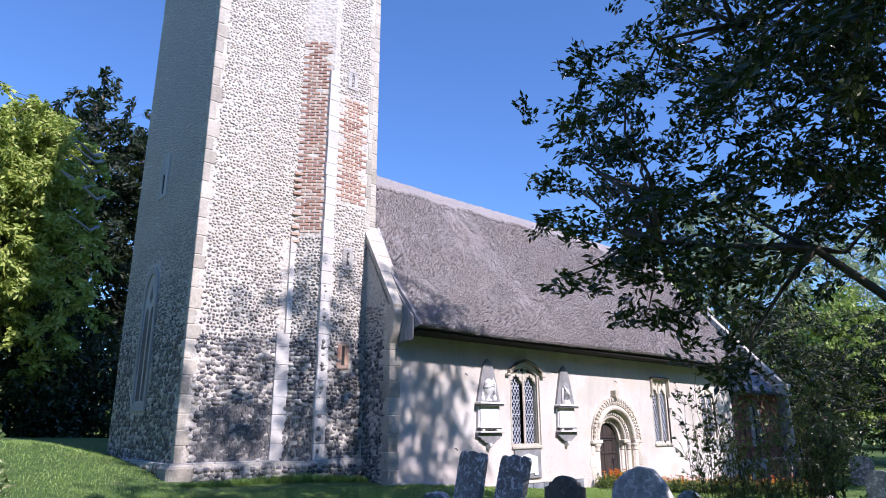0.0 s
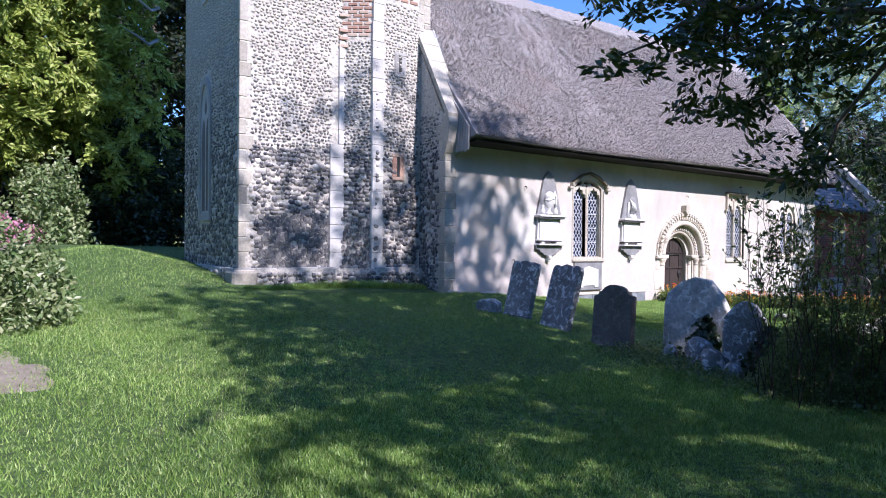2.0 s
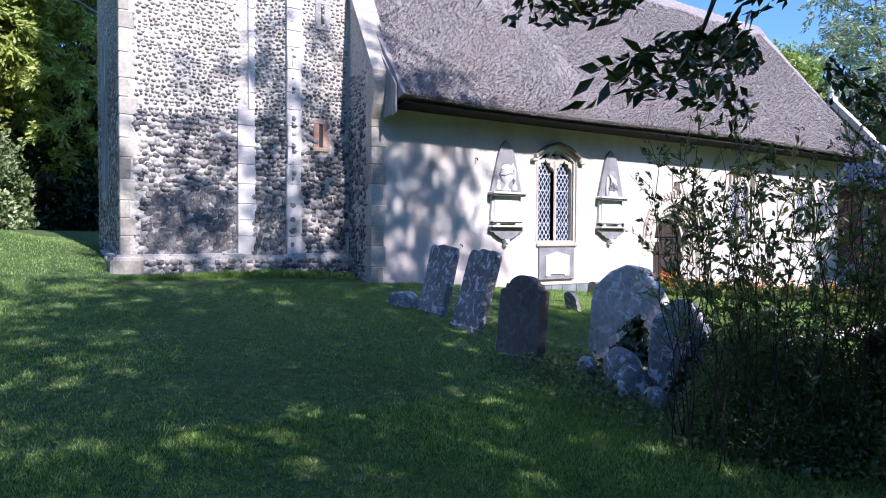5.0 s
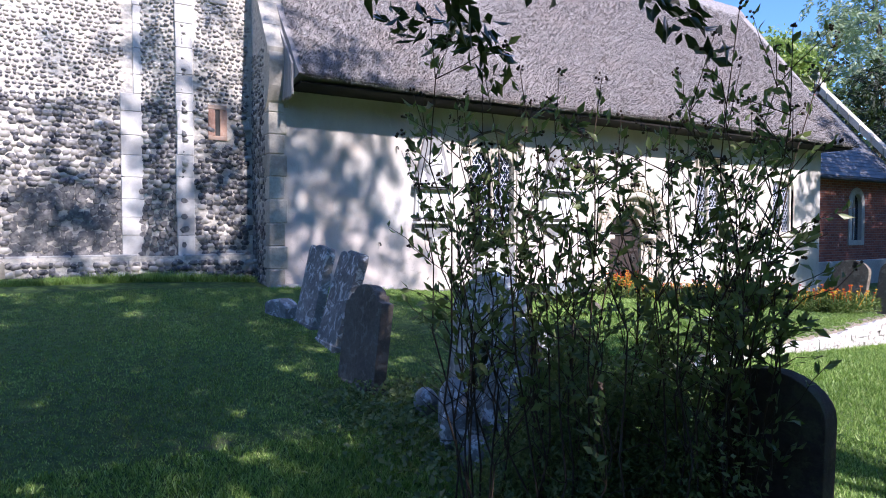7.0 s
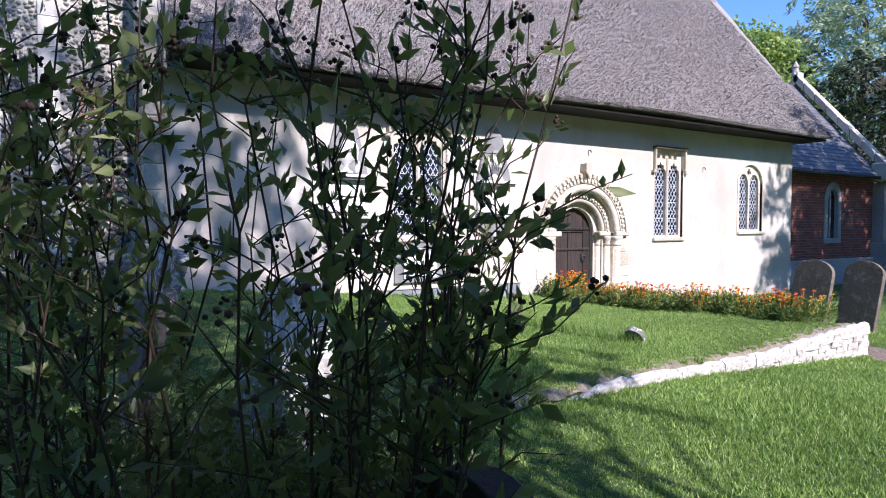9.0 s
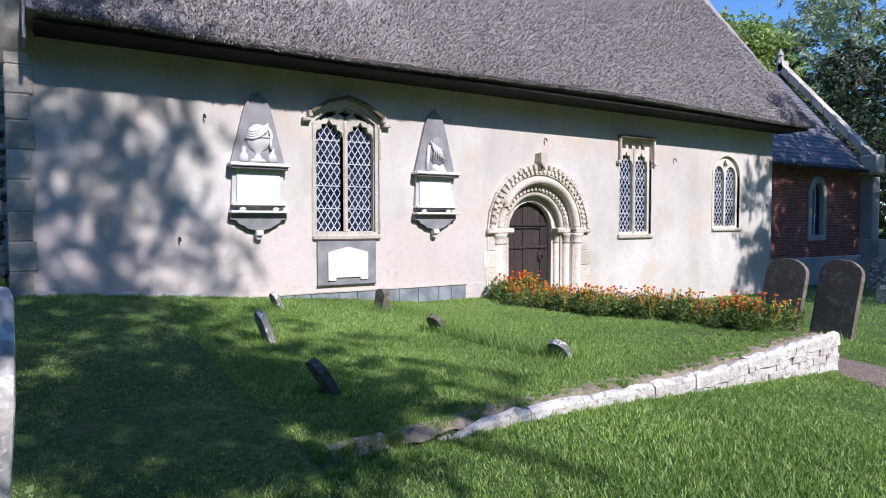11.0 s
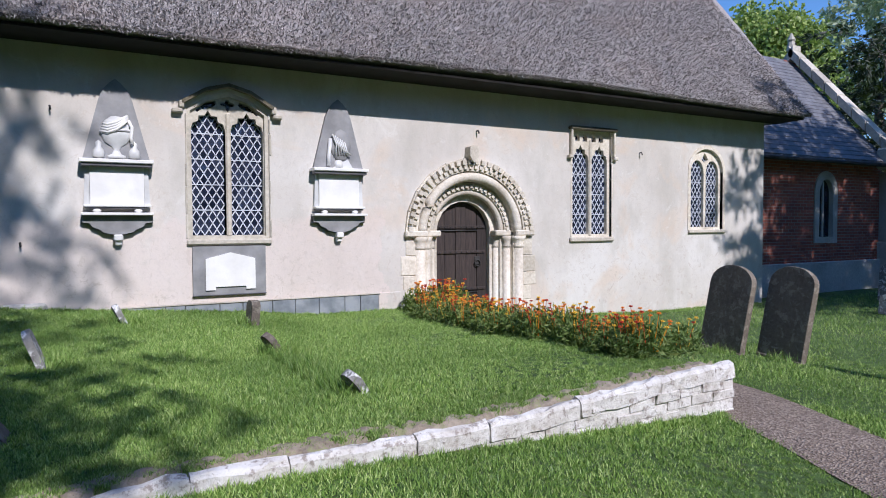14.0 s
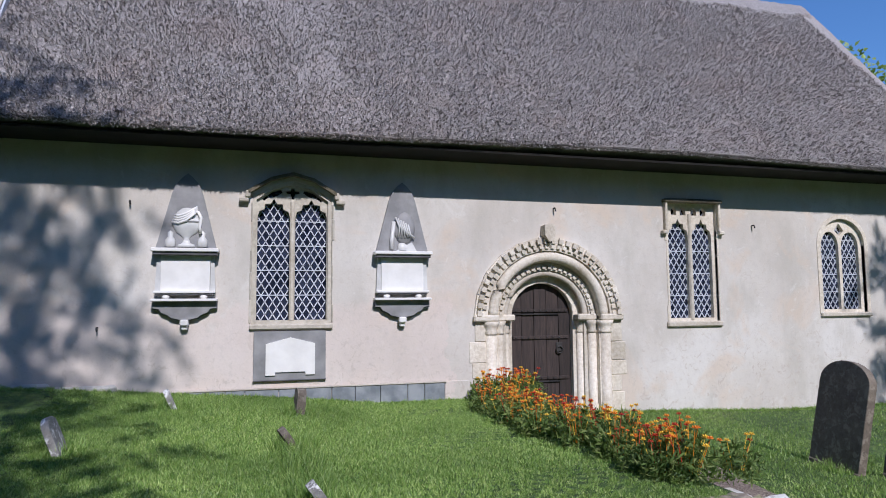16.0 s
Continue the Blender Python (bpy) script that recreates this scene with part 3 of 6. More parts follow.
    d = np.stack([rng.normal(0, 0.45, cnt), -0.62 + rng.normal(0, 0.3, cnt), -0.5 + rng.normal(0, 0.4, cnt)], 1)
    d /= np.linalg.norm(d, axis=1)[:, None]
    eave = slice(0, 16000)
    c[eave, 1], c[eave, 2] = -0.7 + rng.uniform(-0.01, 0.03, 16000), 3.7 + rng.uniform(-0.05, 0.03, 16000) + 0.035 * np.sin(c[eave, 0] * 0.55 + 0.6)
    L = rng.uniform(0.014, 0.042, cnt)[:, None]
    L[eave] *= 0.9 + 0.5 * np.sin(c[eave, 0] * 7)[:, None] ** 2
    sd = np.cross(d, np.array([0, -0.77, 0.64])) * rng.uniform(0.004, 0.01, cnt)[:, None]
    nrm = np.array([0, -0.77, 0.64]) * rng.uniform(0.0, 0.05, cnt)[:, None]
    v = np.stack([c - sd - d * L * 0.5, c + sd - d * L * 0.5, c + nrm + d * L], 1).reshape(-1, 3)
    straw = big("straw", v, np.arange(cnt * 3).reshape(-1, 3), THATCH, roof)
    straw["kind"] = "stuff"
    return roof


thatch_roof()
# covers the thatch's underside; its black stands for the eave's shade
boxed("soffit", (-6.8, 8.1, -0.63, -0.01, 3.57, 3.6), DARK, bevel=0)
tagged(bpy.data.objects["soffit"], "plank soffit under the thatch eave, its shade put into near-black colour", "soffit", kind="structure")

# ---- tower ----
TW, TE, TS, TN, TT = -10.65, -6.58, 1.3, 5.2, 17.0
tower = base("tower", -8.6, 3.2, 0.5, label="square flint church tower with limestone quoins", category="tower", kind="structure")
TPLAN = [(TW, TS), (-8.66, TS), (-8.1, 0.88), (-7.02, 0.88), (-7.02, TS - 0.004), (TE, TS), (TE, TN), (TW, TN)]


def prism(name, plan, z0, z1, mat, parent=None, label=""):
    v, f = plate(plan, [], z0, z1)
    ob = link(name, v, f, mat, None, label)
    if parent:
        ob.parent = parent
        ob.matrix_parent_inverse = parent.matrix_world.inverted()
    return ob


def under(parent, ob):
    ob.parent = parent
    ob.matrix_parent_inverse = parent.matrix_world.inverted()
    return ob


bpy.context.view_layer.update()
core = prism("wall", TPLAN, -0.5, TT, MORTAR, tower, "flint rubble wall")
pl = 0.11
PLINTH = [(TW - pl, TS - pl), (-8.7, TS - pl), (-8.14, 0.88 - pl), (-7.055, 0.88 - pl), (-7.055, TS + 0.2), (TW + 0.3, TS + 0.2), (TW + 0.3, TN + pl), (TW - pl, TN + pl)]
prism("plinth", PLINTH, -0.4, 1.12, MORTAR, tower, "flint plinth with a chamfered stone top")

# ---- tower details: quoins, turret strips, flints, brick patches, slits ----
rnd = random.Random(7)


def stone_block(name, dims, mat, parent, bevel=0.012):
    """One squared stone as a piece, in world places, under a piece of the setting."""
    x0, x1, y0, y1, z0, z1 = dims
    bm = bmesh.new()
    box(bm, -(x1 - x0) / 2, (x1 - x0) / 2, -(y1 - y0) / 2, (y1 - y0) / 2, -(z1 - z0) / 2, (z1 - z0) / 2, bevel=bevel)
    ob = part(name, bm, mat)
    ob.matrix_world = Matrix.Translation(((x0 + x1) / 2, (y0 + y1) / 2, (z0 + z1) / 2))
    return under(parent, ob)


z = 1.12
k = 0
while z < 13.5:
    h = rnd.uniform(0.26, 0.42)
    a_, b_ = (0.24, 0.13) if k % 2 else (0.14, 0.22)
    stone_block("quoin", (TW - 0.012, TW + a_ * rnd.uniform(0.85, 1.1), TS - 0.012, TS + b_, z + 0.006, z + h - 0.006), LIME, tower)
    stone_block("quoin", (TE - (b_ + 0.02), TE + 0.012, TS - 0.012, TS + 0.3, z + 0.006, z + h - 0.006), LIME, tower)
    if z < 9.3:
        stone_block("quoin", (-8.2 + 0.02 * rnd.random(), -7.95, 0.868, 1.1, z + 0.003, z + h - 0.003), PALEDRESS, tower, 0.006)
    if z < 11:
        stone_block("quoin", (-7.17 if k % 2 else -7.12, -7.008, 0.868, 1.28, z + 0.006, z + h - 0.006), LIME, tower)
    if z < 5.4:
        x_ = -8.9 if z < 3.3 else -8.72
        stone_block("quoin", (x_, x_ + 0.3, TS - 0.05, TS + 0.2, z + 0.003, z + h - 0.003), PALEDRESS, tower, 0.006)
    z += h
    k += 1
for x0, x1, y0 in ((TW - 0.1, -8.7, TS - 0.1), (-8.13, -7.06, 0.79)):
    xs = x0
    while xs < x1 - 0.2:
        w = min(rnd.uniform(0.35, 0.6), x1 - xs)
        stone_block("plinth_stone", (xs + 0.006, xs + w - 0.006, y0, y0 + 0.3, 1.09, 1.15), GREYLIME, tower)
        xs += w
for i in range(9):
    yy = TS - 0.1 + i * 0.43
    stone_block("plinth_stone", (TW - 0.1, TW + 0.2, yy + 0.005, yy + 0.42, 1.09, 1.15), GREYLIME, tower)
stone_block("plinth_stone", (TW - 0.16, TW + 0.3, TS - 0.17, TS + 0.3, 0.72, 1.1), LIME, tower, 0.04)


def flint_verts(rng, n, cells):
    """Low rounded pebbles: six-sided domes of uneven outline."""
    c, u, v, nrm, su, sv = cells
    ang = np.linspace(0, 2 * np.pi, 7)[:-1]
    jit = rng.uniform(0.66, 1.2, (n, 6))
    ru, rv = np.cos(ang) * jit * su[:, None], np.sin(ang) * jit * sv[:, None]
    ring = c[:, None, :] + ru[..., None] * u[:, None, :] + rv[..., None] * v[:, None, :]
    rise = rng.uniform(0.006, 0.018, n)
    inner = c[:, None, :] + 0.8 * (ring - c[:, None, :]) + (rise[:, None, None] * nrm[:, None, :])
    ring = ring - 0.01 * nrm[:, None, :]
    V = np.concatenate([ring, inner], 1).reshape(-1, 3)
    b = (np.arange(n) * 12)[:, None]
    F = []
    for i in range(6):
        j = (i + 1) % 6
        F.append(b + np.array([[i, j, 6 + j, 6 + i]]))
    for q in ((6, 7, 8, 9), (6, 9, 10, 11)):
        F.append(b + np.array([q]))
    return V, np.concatenate(F, 0)


def flint_wall(p0, p1, z0, z1, nrm, rng, size=0.1, gap=1.0, skip=()):
    """Coursed flints over a face from p0 to p1 (plan) and z0 to z1."""
    p0, p1 = np.array(p0, float), np.array(p1, float)
    L = np.linalg.norm(p1 - p0)
    d = (p1 - p0) / L
    C, U, S, R = [], [], [], []
    zz = z0 + 0.04
    while zz < z1:
        s_ = size * (0.9 if zz < 3.2 else 0.72)
        h = s_ * rng.uniform(0.75, 0.95)
        x = rng.uniform(0, s_)
        while x < L - 0.03:
            w = s_ * rng.uniform(0.7, 1.5)
            if not any(a0 < x < a1 and b0 < zz < b1 for a0, a1, b0, b1 in skip) and rng.random() < gap:
                C.append((p0[0] + d[0] * (x + w / 2), p0[1] + d[1] * (x + w / 2), zz + rng.normal(0, 0.014)))
                S.append(w * (0.7 if zz < 3.4 else 0.48))
                R.append(h * (0.72 if zz < 3.4 else 0.48))
            x += w
        zz += h
    n = len(C)
    C = np.array(C) + 0.004 * np.array([*nrm, 0])
    return C, np.tile([d[0], d[1], 0.0], (n, 1)), np.tile([0, 0, 1.0], (n, 1)), np.tile([*nrm, 0.0], (n, 1)), np.array(S), np.array(R)


frng = np.random.default_rng(11)
diag = Vector((-8.1 + 8.66, 0.88 - TS)).normalized()
faces_ = [((NW - 0.02, 0.98), (NW - 0.02, 0.2), 0.6, 4.2, (-1, 0), 0.1, ()),
          ((TW, TS), (-8.66, TS), 1.12, 13.2, (0, -1), 0.1, ((0, 0.17, 0, 20), (1.74, 2.06, 1.1, 5.5))),
          ((-8.66, TS), (-8.1, 0.88), 1.12, 5.6, (diag.y, -diag.x), 0.1, ()),
          ((-8.1, 0.88), (-7.02, 0.88), 1.12, 6.4, (0, -1), 0.1, ((0, 0.14, 0, 20), (0.92, 1.1, 0, 20), (0.36, 0.66, 2.85, 3.45))),
          ((-8.1, 0.88), (-7.02, 0.88), 9.0, 13, (0, -1), 0.1, ((0, 0.1, 0, 20), (0.92, 1.1, 0, 20))),
          ((-7.02, TS), (TE, TS), 5, 13, (0, -1), 0.1, ((0.15, 0.5, 0, 20),)),
          ((TW, TN), (TW, TS), 1.12, 13.2, (-1, 0), 0.1, ((1.2, 2.1, 2.0, 5.1), (3.75, 4, 0, 20), (1.45, 1.9, 6.5, 7.6))),
          ((TW - pl, TS - pl), (-8.7, TS - pl), 0.65, 1.08, (0, -1), 0.1, ((0, 0.4, 0, 5),)),
          ((-8.14, 0.88 - pl), (-7.055, 0.88 - pl), 0.65, 1.08, (0, -1), 0.1, ()),
          ((-8.7, TS - pl), (-8.14, 0.88 - pl), 0.65, 1.08, (diag.y, -diag.x), 0.1, ()),
          ((TW - pl, TN + pl), (TW - pl, TS - pl), 0.65, 1.08, (-1, 0), 0.1, ((3.7, 5, 0, 5),))]
allc = [flint_wall(p, q, z0, z1, n_, frng, s_, 0.94, sk) for p, q, z0, z1, n_, s_, sk in faces_]
cells = [np.concatenate([c[i] for c in allc]) for i in range(6)]
# the flints low on the south face are pieces of their own
near = (cells[0][:, 2] > 1.15) & (cells[0][:, 2] < 2.15) & (cells[0][:, 1] < TS + 0.01) & (cells[0][:, 0] > -10.3) & (cells[0][:, 0] < -8.0)
pick = np.where(near)[0][:290]
rest = np.setdiff1d(np.arange(len(cells[0])), pick)
V, F = flint_verts(frng, len(rest), [c[rest] for c in cells])
fl = big("flints", V, F, FLINT)
fl["kind"] = "stuff"
under(tower, fl)
shapes = []
for i in range(8):
    one = [np.zeros((1, 3)), np.array([[1.0, 0, 0]]), np.array([[0, 0, 1.0]]), np.array([[0, -1.0, 0]]), np.array([0.046]), np.array([0.04])]
    V, F = flint_verts(frng, 1, one)
    me = bpy.data.meshes.new("flint")
    me.from_pydata(V.tolist(), [], F.tolist())
    me.materials.append(FLINT)
    shapes.append(me)
for i in pick:
    ob = new("flint", shapes[i % 8])
    ob.matrix_world = Matrix.Translation(cells[0][i]) @ Matrix.Diagonal((cells[4][i] / 0.046, 1, cells[5][i] / 0.04, 1))
    under(tower, ob)


def brick_patch(p0, p1, z0, z1, nrm, keep, mat=BRICK):
    p0, p1 = Vector(p0), Vector(p1)
    d = (p1 - p0).normalized()
    L = (p1 - p0).length
    m = Matrix(((d.x, nrm[0], 0, 0), (d.y, nrm[1], 0, 0), (0, 0, 1, 0), (0, 0, 0, 1)))
    me = bpy.data.meshes.new("brick")
    bm = bmesh.new()
    box(bm, -0.1, 0.1, -0.05, 0.014, -0.029, 0.029, bevel=0.006)
    bm.to_mesh(me)
    bm.free()
    me.materials.append(mat)
    row, zz = 0, z0
    while zz < z1:
        x = 0.1 if row % 2 else 0.0
        while x < L:
            if 0.05 < x < L - 0.05 and keep(x / L, (zz - z0) / (z1 - z0)) > rnd.random():
                p = p0 + d * x
                ob = new("brick", me)
                ob.matrix_world = Matrix.Translation((p.x, p.y, zz)) @ m @ Matrix.Diagonal((rnd.uniform(0.85, 1.0), 1, 1, 1))
                under(tower, ob)
            x += 0.22
        zz += 0.075
        row += 1


brick_patch((-8.66, TS), (-8.1, 0.88), 5.7, 10.2, (diag.y, -diag.x), lambda u, v: 0.98 if v < 0.8 else 0.8)
brick_patch((-7.92, 0.88), (-7.2, 0.88), 6.5, 8.9, (0, -1), lambda u, v: 1.25 - abs(u - 0.5) * 1.1)
brick_patch((-8.72, TS), (-8.5, TS - 0.15), 5.4, 7.4, (0, -1), lambda u, v: 0.5)


def slit(x, z, mat, w=0.07, h=0.34, y=0.88):
    s = base("window_slit", x, y, z, label="narrow slit window in the stair turret", category="window", kind="structure")
    for dims in ((-w - 0.07, -w / 2, -0.02, 0.1, -0.03, h + 0.03), (w / 2, w + 0.07, -0.02, 0.1, -0.03, h + 0.03), (-w - 0.07, w + 0.07, -0.02, 0.1, h + 0.03, h + 0.1), (-w - 0.07, w + 0.07, -0.025, 0.1, -0.1, -0.03)):
        boxed("surround", dims, mat, s)
    boxed("shadow_gap", (-w / 2, w / 2, -0.006, 0.02, -0.03, h + 0.03), IRON, s, "dark unglazed slot")


slit(-7.6, 2.98, BRICK)
slit(-7.57, 5.05, GREYLIME, 0.06, 0.3)
slit(-7.6, 9.3, GREYLIME, 0.06, 0.3)

# tall west window of the tower
ww = base("window_tower", TW, 3.45, 0, label="tall blind pointed window of grey limestone tracery", category="window", kind="structure")
WM = Matrix(((0, 0, 1, 0), (-1, 0, 0, 0), (0, 1, 0, 0), (0, 0, 0, 1)))
o_ = pointed(-0.42, 0.42, 2.05, 4.2, 5.0)
i_ = pointed(-0.32, 0.32, 2.2, 4.15, 4.85)
slab("surround", o_, [i_], -0.05, 0.1, GREYLIME, ww, m=WM)
slab("tracery", i_, [pointed(-0.27, -0.03, 2.25, 3.8, 4.15), pointed(0.03, 0.27, 2.25, 3.8, 4.15), [(0, 4.2), (0.11, 4.35), (0, 4.62), (-0.11, 4.35)]], -0.015, 0.06, GREYLIME, ww, m=WM)
slab("infill", i_, [], 0.0, 0.012, DARKSLATE, ww, "dark infill between the mullions", m=Matrix.Translation((-0.012, 0, 0)) @ WM)
us = base("window_upper", TW, 3.5, 6.55, label="small square-headed slit with a label mould", category="window", kind="structure")
slab("surround", rect(-0.24, 0.24, 0, 1.0), [rect(-0.08, 0.08, 0.08, 0.55)], -0.04, 0.05, GREYLIME, us, m=WM)
boxed("louvre", (-0.02, 0.02, -0.08, 0.08, 0.08, 0.55), DARK, us)

# ---- west gable coping of the nave, kneeler and boarded eave end ----
cop = base("coping", NW, 0, 0, label="weathered stone coping on the nave's west gable", category="coping", kind="structure")
slab("gable_wall", [(-0.02, 0.5), (WT + 0.25, 0.5), (WT + 0.25, 5.75), (0.12, 4.25), (-0.02, 4.12)], [], -0.02, 0.2, MORTAR, cop, m=SIDE)
k, z = 0, 0.55
while z < 3.9:
    h = rnd.uniform(0.28, 0.42)
    h = min(h, 4.0 - z)
    stone_block("quoin", (NW - 0.035, NW + (0.24 if k % 2 else 0.2), -0.035, 0.3 if k % 2 else 0.18, z + 0.005, z + h - 0.005), LIME, cop)
    z += h
    k += 1
n_ = 5
for i in range(n_):
    t0, t1 = i / n_, (i + 1) / n_
    q0, q1 = (-0.16 + 1.18 * t0, 4.02 + 1.95 * t0), (-0.16 + 1.18 * t1 - 0.01, 4.02 + 1.95 * t1 - 0.015)
    slab("coping_stone", [q0, q1, (q1[0] - 0.03, q1[1] + 0.12), (q0[0] - 0.03, q0[1] + 0.12)], [], -0.09, 0.33, LIME, cop, m=SIDE)
slab("kneeler", [(0.05, 3.25), (0.05, 4.1), (-0.17, 4.1), (-0.2, 3.95), (-0.14, 3.6), (-0.06, 3.4)], [], -0.06, 0.26, LIME, cop, m=SIDE)
slab("flashing", [(-0.28, 3.95), (0.02, 4.1), (1.0, 5.95), (0.98, 6.1), (-0.05, 4.2)], [], 0.335, 0.36, FLASHING, cop, "pale lead flashing", m=SIDE)
we = base("eave_board", -6.9, 0, 0, label="grey weathered boarding closing the eave's end", category="boarding", kind="structure")
for i in range(4):
    y0, y1 = -0.52 + 0.13 * i, -0.52 + 0.13 * (i + 1) - 0.006
    slab("board", [(y0, 3.42), (y1, 3.38), (y1, 3.86 + (y1 + 0.52) * 1.15), (y0, 3.86 + (y0 + 0.52) * 1.15)], [], 0, 0.03, GREYWOOD, we, m=SIDE)

# ---- Norman doorway ----
door = base("door_1", DOORC, 0, 0, label="dark oak plank door with iron studs, shut", category="door", kind="structure")


def ring_plate(r0, r1, y0, y1, mat, name, label="", z0=-0.55):
    poly = [(r0, z0), (r1, z0)] + arc(0, DOORSPRING, r1, 0, 180, 24) + [(-r1, z0), (-r0, z0)] + arc(0, DOORSPRING, r0, 180, 0, 24)
    return slab(name, poly, [], y0, y1, mat, door, label, m=WALLM)


ring_plate(0.8, 1.052, 0.01, 0.3, CREAM, "outer_order", "pale carved limestone outer order")
ring_plate(0.62, 0.8, 0.14, 0.42, CREAM, "middle_order", "pale carved limestone middle order")
ring_plate(0.49, 0.62, 0.25, 0.55, CREAM, "inner_order", "plain limestone inner arch")


def arch_blocks(r0, r1, y0, y1, n, name, mat, fill=0.8, every=1, z=0.0):
    for i in range(0, n, every):
        c = 180 * (i + 0.5) / n
        h = 90 / n * fill
        pts = [(r0 * math.cos(radians(c - h)), r0 * math.sin(radians(c - h))), (r1 * math.cos(radians(c - h)), r1 * math.sin(radians(c - h))),
               (r1 * math.cos(radians(c + h)), r1 * math.sin(radians(c + h))), (r0 * math.cos(radians(c + h)), r0 * math.sin(radians(c + h)))]
        slab(name, [(p, q + DOORSPRING + z) for p, q in pts], [], y0, y1, mat, door, m=WALLM)


arch_blocks(1.06, 1.13, -0.1, 0.0, 30, "billet", CREAM, 0.6)
arch_blocks(0.99, 1.05, -0.075, 0.012, 34, "billet", CREAM, 0.55)
arch_blocks(0.965, 1.16, -0.045, 0.008, 11, "voussoir", CREAM, 0.97)
arch_blocks(0.68, 0.79, 0.085, 0.145, 15, "voussoir", CREAM, 0.95)
arch_blocks(0.7, 0.75, 0.055, 0.09, 26, "billet", CREAM, 0.6)
arch_blocks(0.5, 0.615, 0.235, 0.252, 9, "voussoir", CREAM, 0.97)
for r, y, rad in ((0.87, 0.0, 0.075), (0.64, 0.15, 0.05)):
    swept("roll_moulding", [(r * math.cos(radians(q)), y, DOORSPRING + r * math.sin(radians(q))) for q in range(0, 181, 6)], rad, CREAM, door)
for side in (-1, 1):
    for r, y, rad in ((0.9, 0.02, 0.085), (0.74, 0.12, 0.065), (0.6, 0.23, 0.055)):
        x = side * r
        bm = bmesh.new()
        tube(bm, [(x, y, -0.15), (x, y, -0.02), (x, y, 0.0), (x, y, 0.05), (x, y, 0.08), (x, y, 1.13)], [rad * 1.5, rad * 1.5, rad * 1.25, rad * 1.35, rad, rad], 12)
        part("shaft", bm, CREAM, door, smooth=True)
        bm = bmesh.new()
        tube(bm, [(x, y, 1.11), (x, y, 1.14), (x, y, 1.17), (x, y, 1.24), (x, y, 1.3)], [rad * 1.05, rad * 1.25, rad * 1.0, rad * 1.35, rad * 1.65], 10)
        part("capital", bm, CREAM, door, smooth=True)
    for r0, r1, y in ((0.8, 1.17, -0.09), (0.5, 0.82, 0.06)):
        boxed("impost", (min(side * r0, side * r1), max(side * r0, side * r1), y, y + 0.3, 1.3, 1.395), CREAM, door, bevel=0.02)
    zz = -0.2
    while zz < 1.28:
        h = min(rnd.uniform(0.16, 0.3), 1.3 - zz)
        w = rnd.uniform(0.1, 0.2)
        boxed("jamb_stone", (min(side * 0.98, side * (1.04 + w)), max(side * 0.98, side * (1.04 + w)), -0.012, 0.05, zz + 0.004, zz + h - 0.004), CREAM, door, bevel=0.008)
        zz += h
boxed("threshold", (-0.6, 0.6, 0.0, 0.5, -0.3, 0.0), GREYLIME, door, "worn stone step", 0.02)
boss = base("carved_boss", DOORC - 0.03, 0, 2.5, label="weathered carved stone shield boss over the doorway", category="boss")
slab("shield", [(-0.08, 0.18), (-0.08, 0.04), (-0.03, -0.04), (0.0, -0.06), (0.03, -0.04), (0.08, 0.04), (0.08, 0.18), (0.04, 0.2), (-0.04, 0.2)], [], -0.16, 0.02, CREAM, boss, m=WALLM)
boxed("base_block", (-0.04, 0.04, -0.1, 0.02, -0.1, -0.04), CREAM, boss)
for i in range(5):
    x0, x1 = -0.5 + 0.2 * i, -0.5 + 0.2 * (i + 1)
    top = [(x, DOORSPRING + 0.52 * math.sqrt(max(0, 1 - (x / 0.52) ** 2))) for x in (x0 + 0.004, (x0 + x1) / 2, x1 - 0.004)]
    slab("plank", [(x0 + 0.004, 0.0), (x1 - 0.004, 0.0)] + top[::-1], [], 0.34 + 0.006 * (i % 2), 0.39, OAK, door, m=WALLM)
for z in (0.42, 1.02, 1.42):
    rail = boxed("rail", (-0.45, 0.45, 0.318, 0.342, z, z + 0.05), OAK, door)
    for x in np.linspace(-0.4, 0.4, 9):
        bm = bmesh.new()
        bmesh.ops.create_icosphere(bm, subdivisions=1, radius=0.014, matrix=Matrix.Translation((x, 0.316, z + 0.025)))
        part("stud", bm, IRON, rail)
for z in (0.3, 1.3):
    swept("strap_hinge", [(-0.44, 0.326, z + 0.09), (-0.1, 0.326, z + 0.09), (0.3, 0.326, z + 0.09)], 0.012, IRON, door)
plate_ = boxed("lock_plate", (0.25, 0.35, 0.325, 0.338, 0.83, 0.97), IRON, door)
bm = bmesh.new()
ringp = [(0.3 + 0.05 * math.cos(q), 0.31, 0.86 + 0.05 * math.sin(q)) for q in np.linspace(0, 2 * math.pi, 15)]
tube(bm, ringp, [0.011] * 15, 6)
part("ring_handle", bm, IRON, plate_, "black iron ring handle", True)


# ---- windows ----
DIAMOND = {}


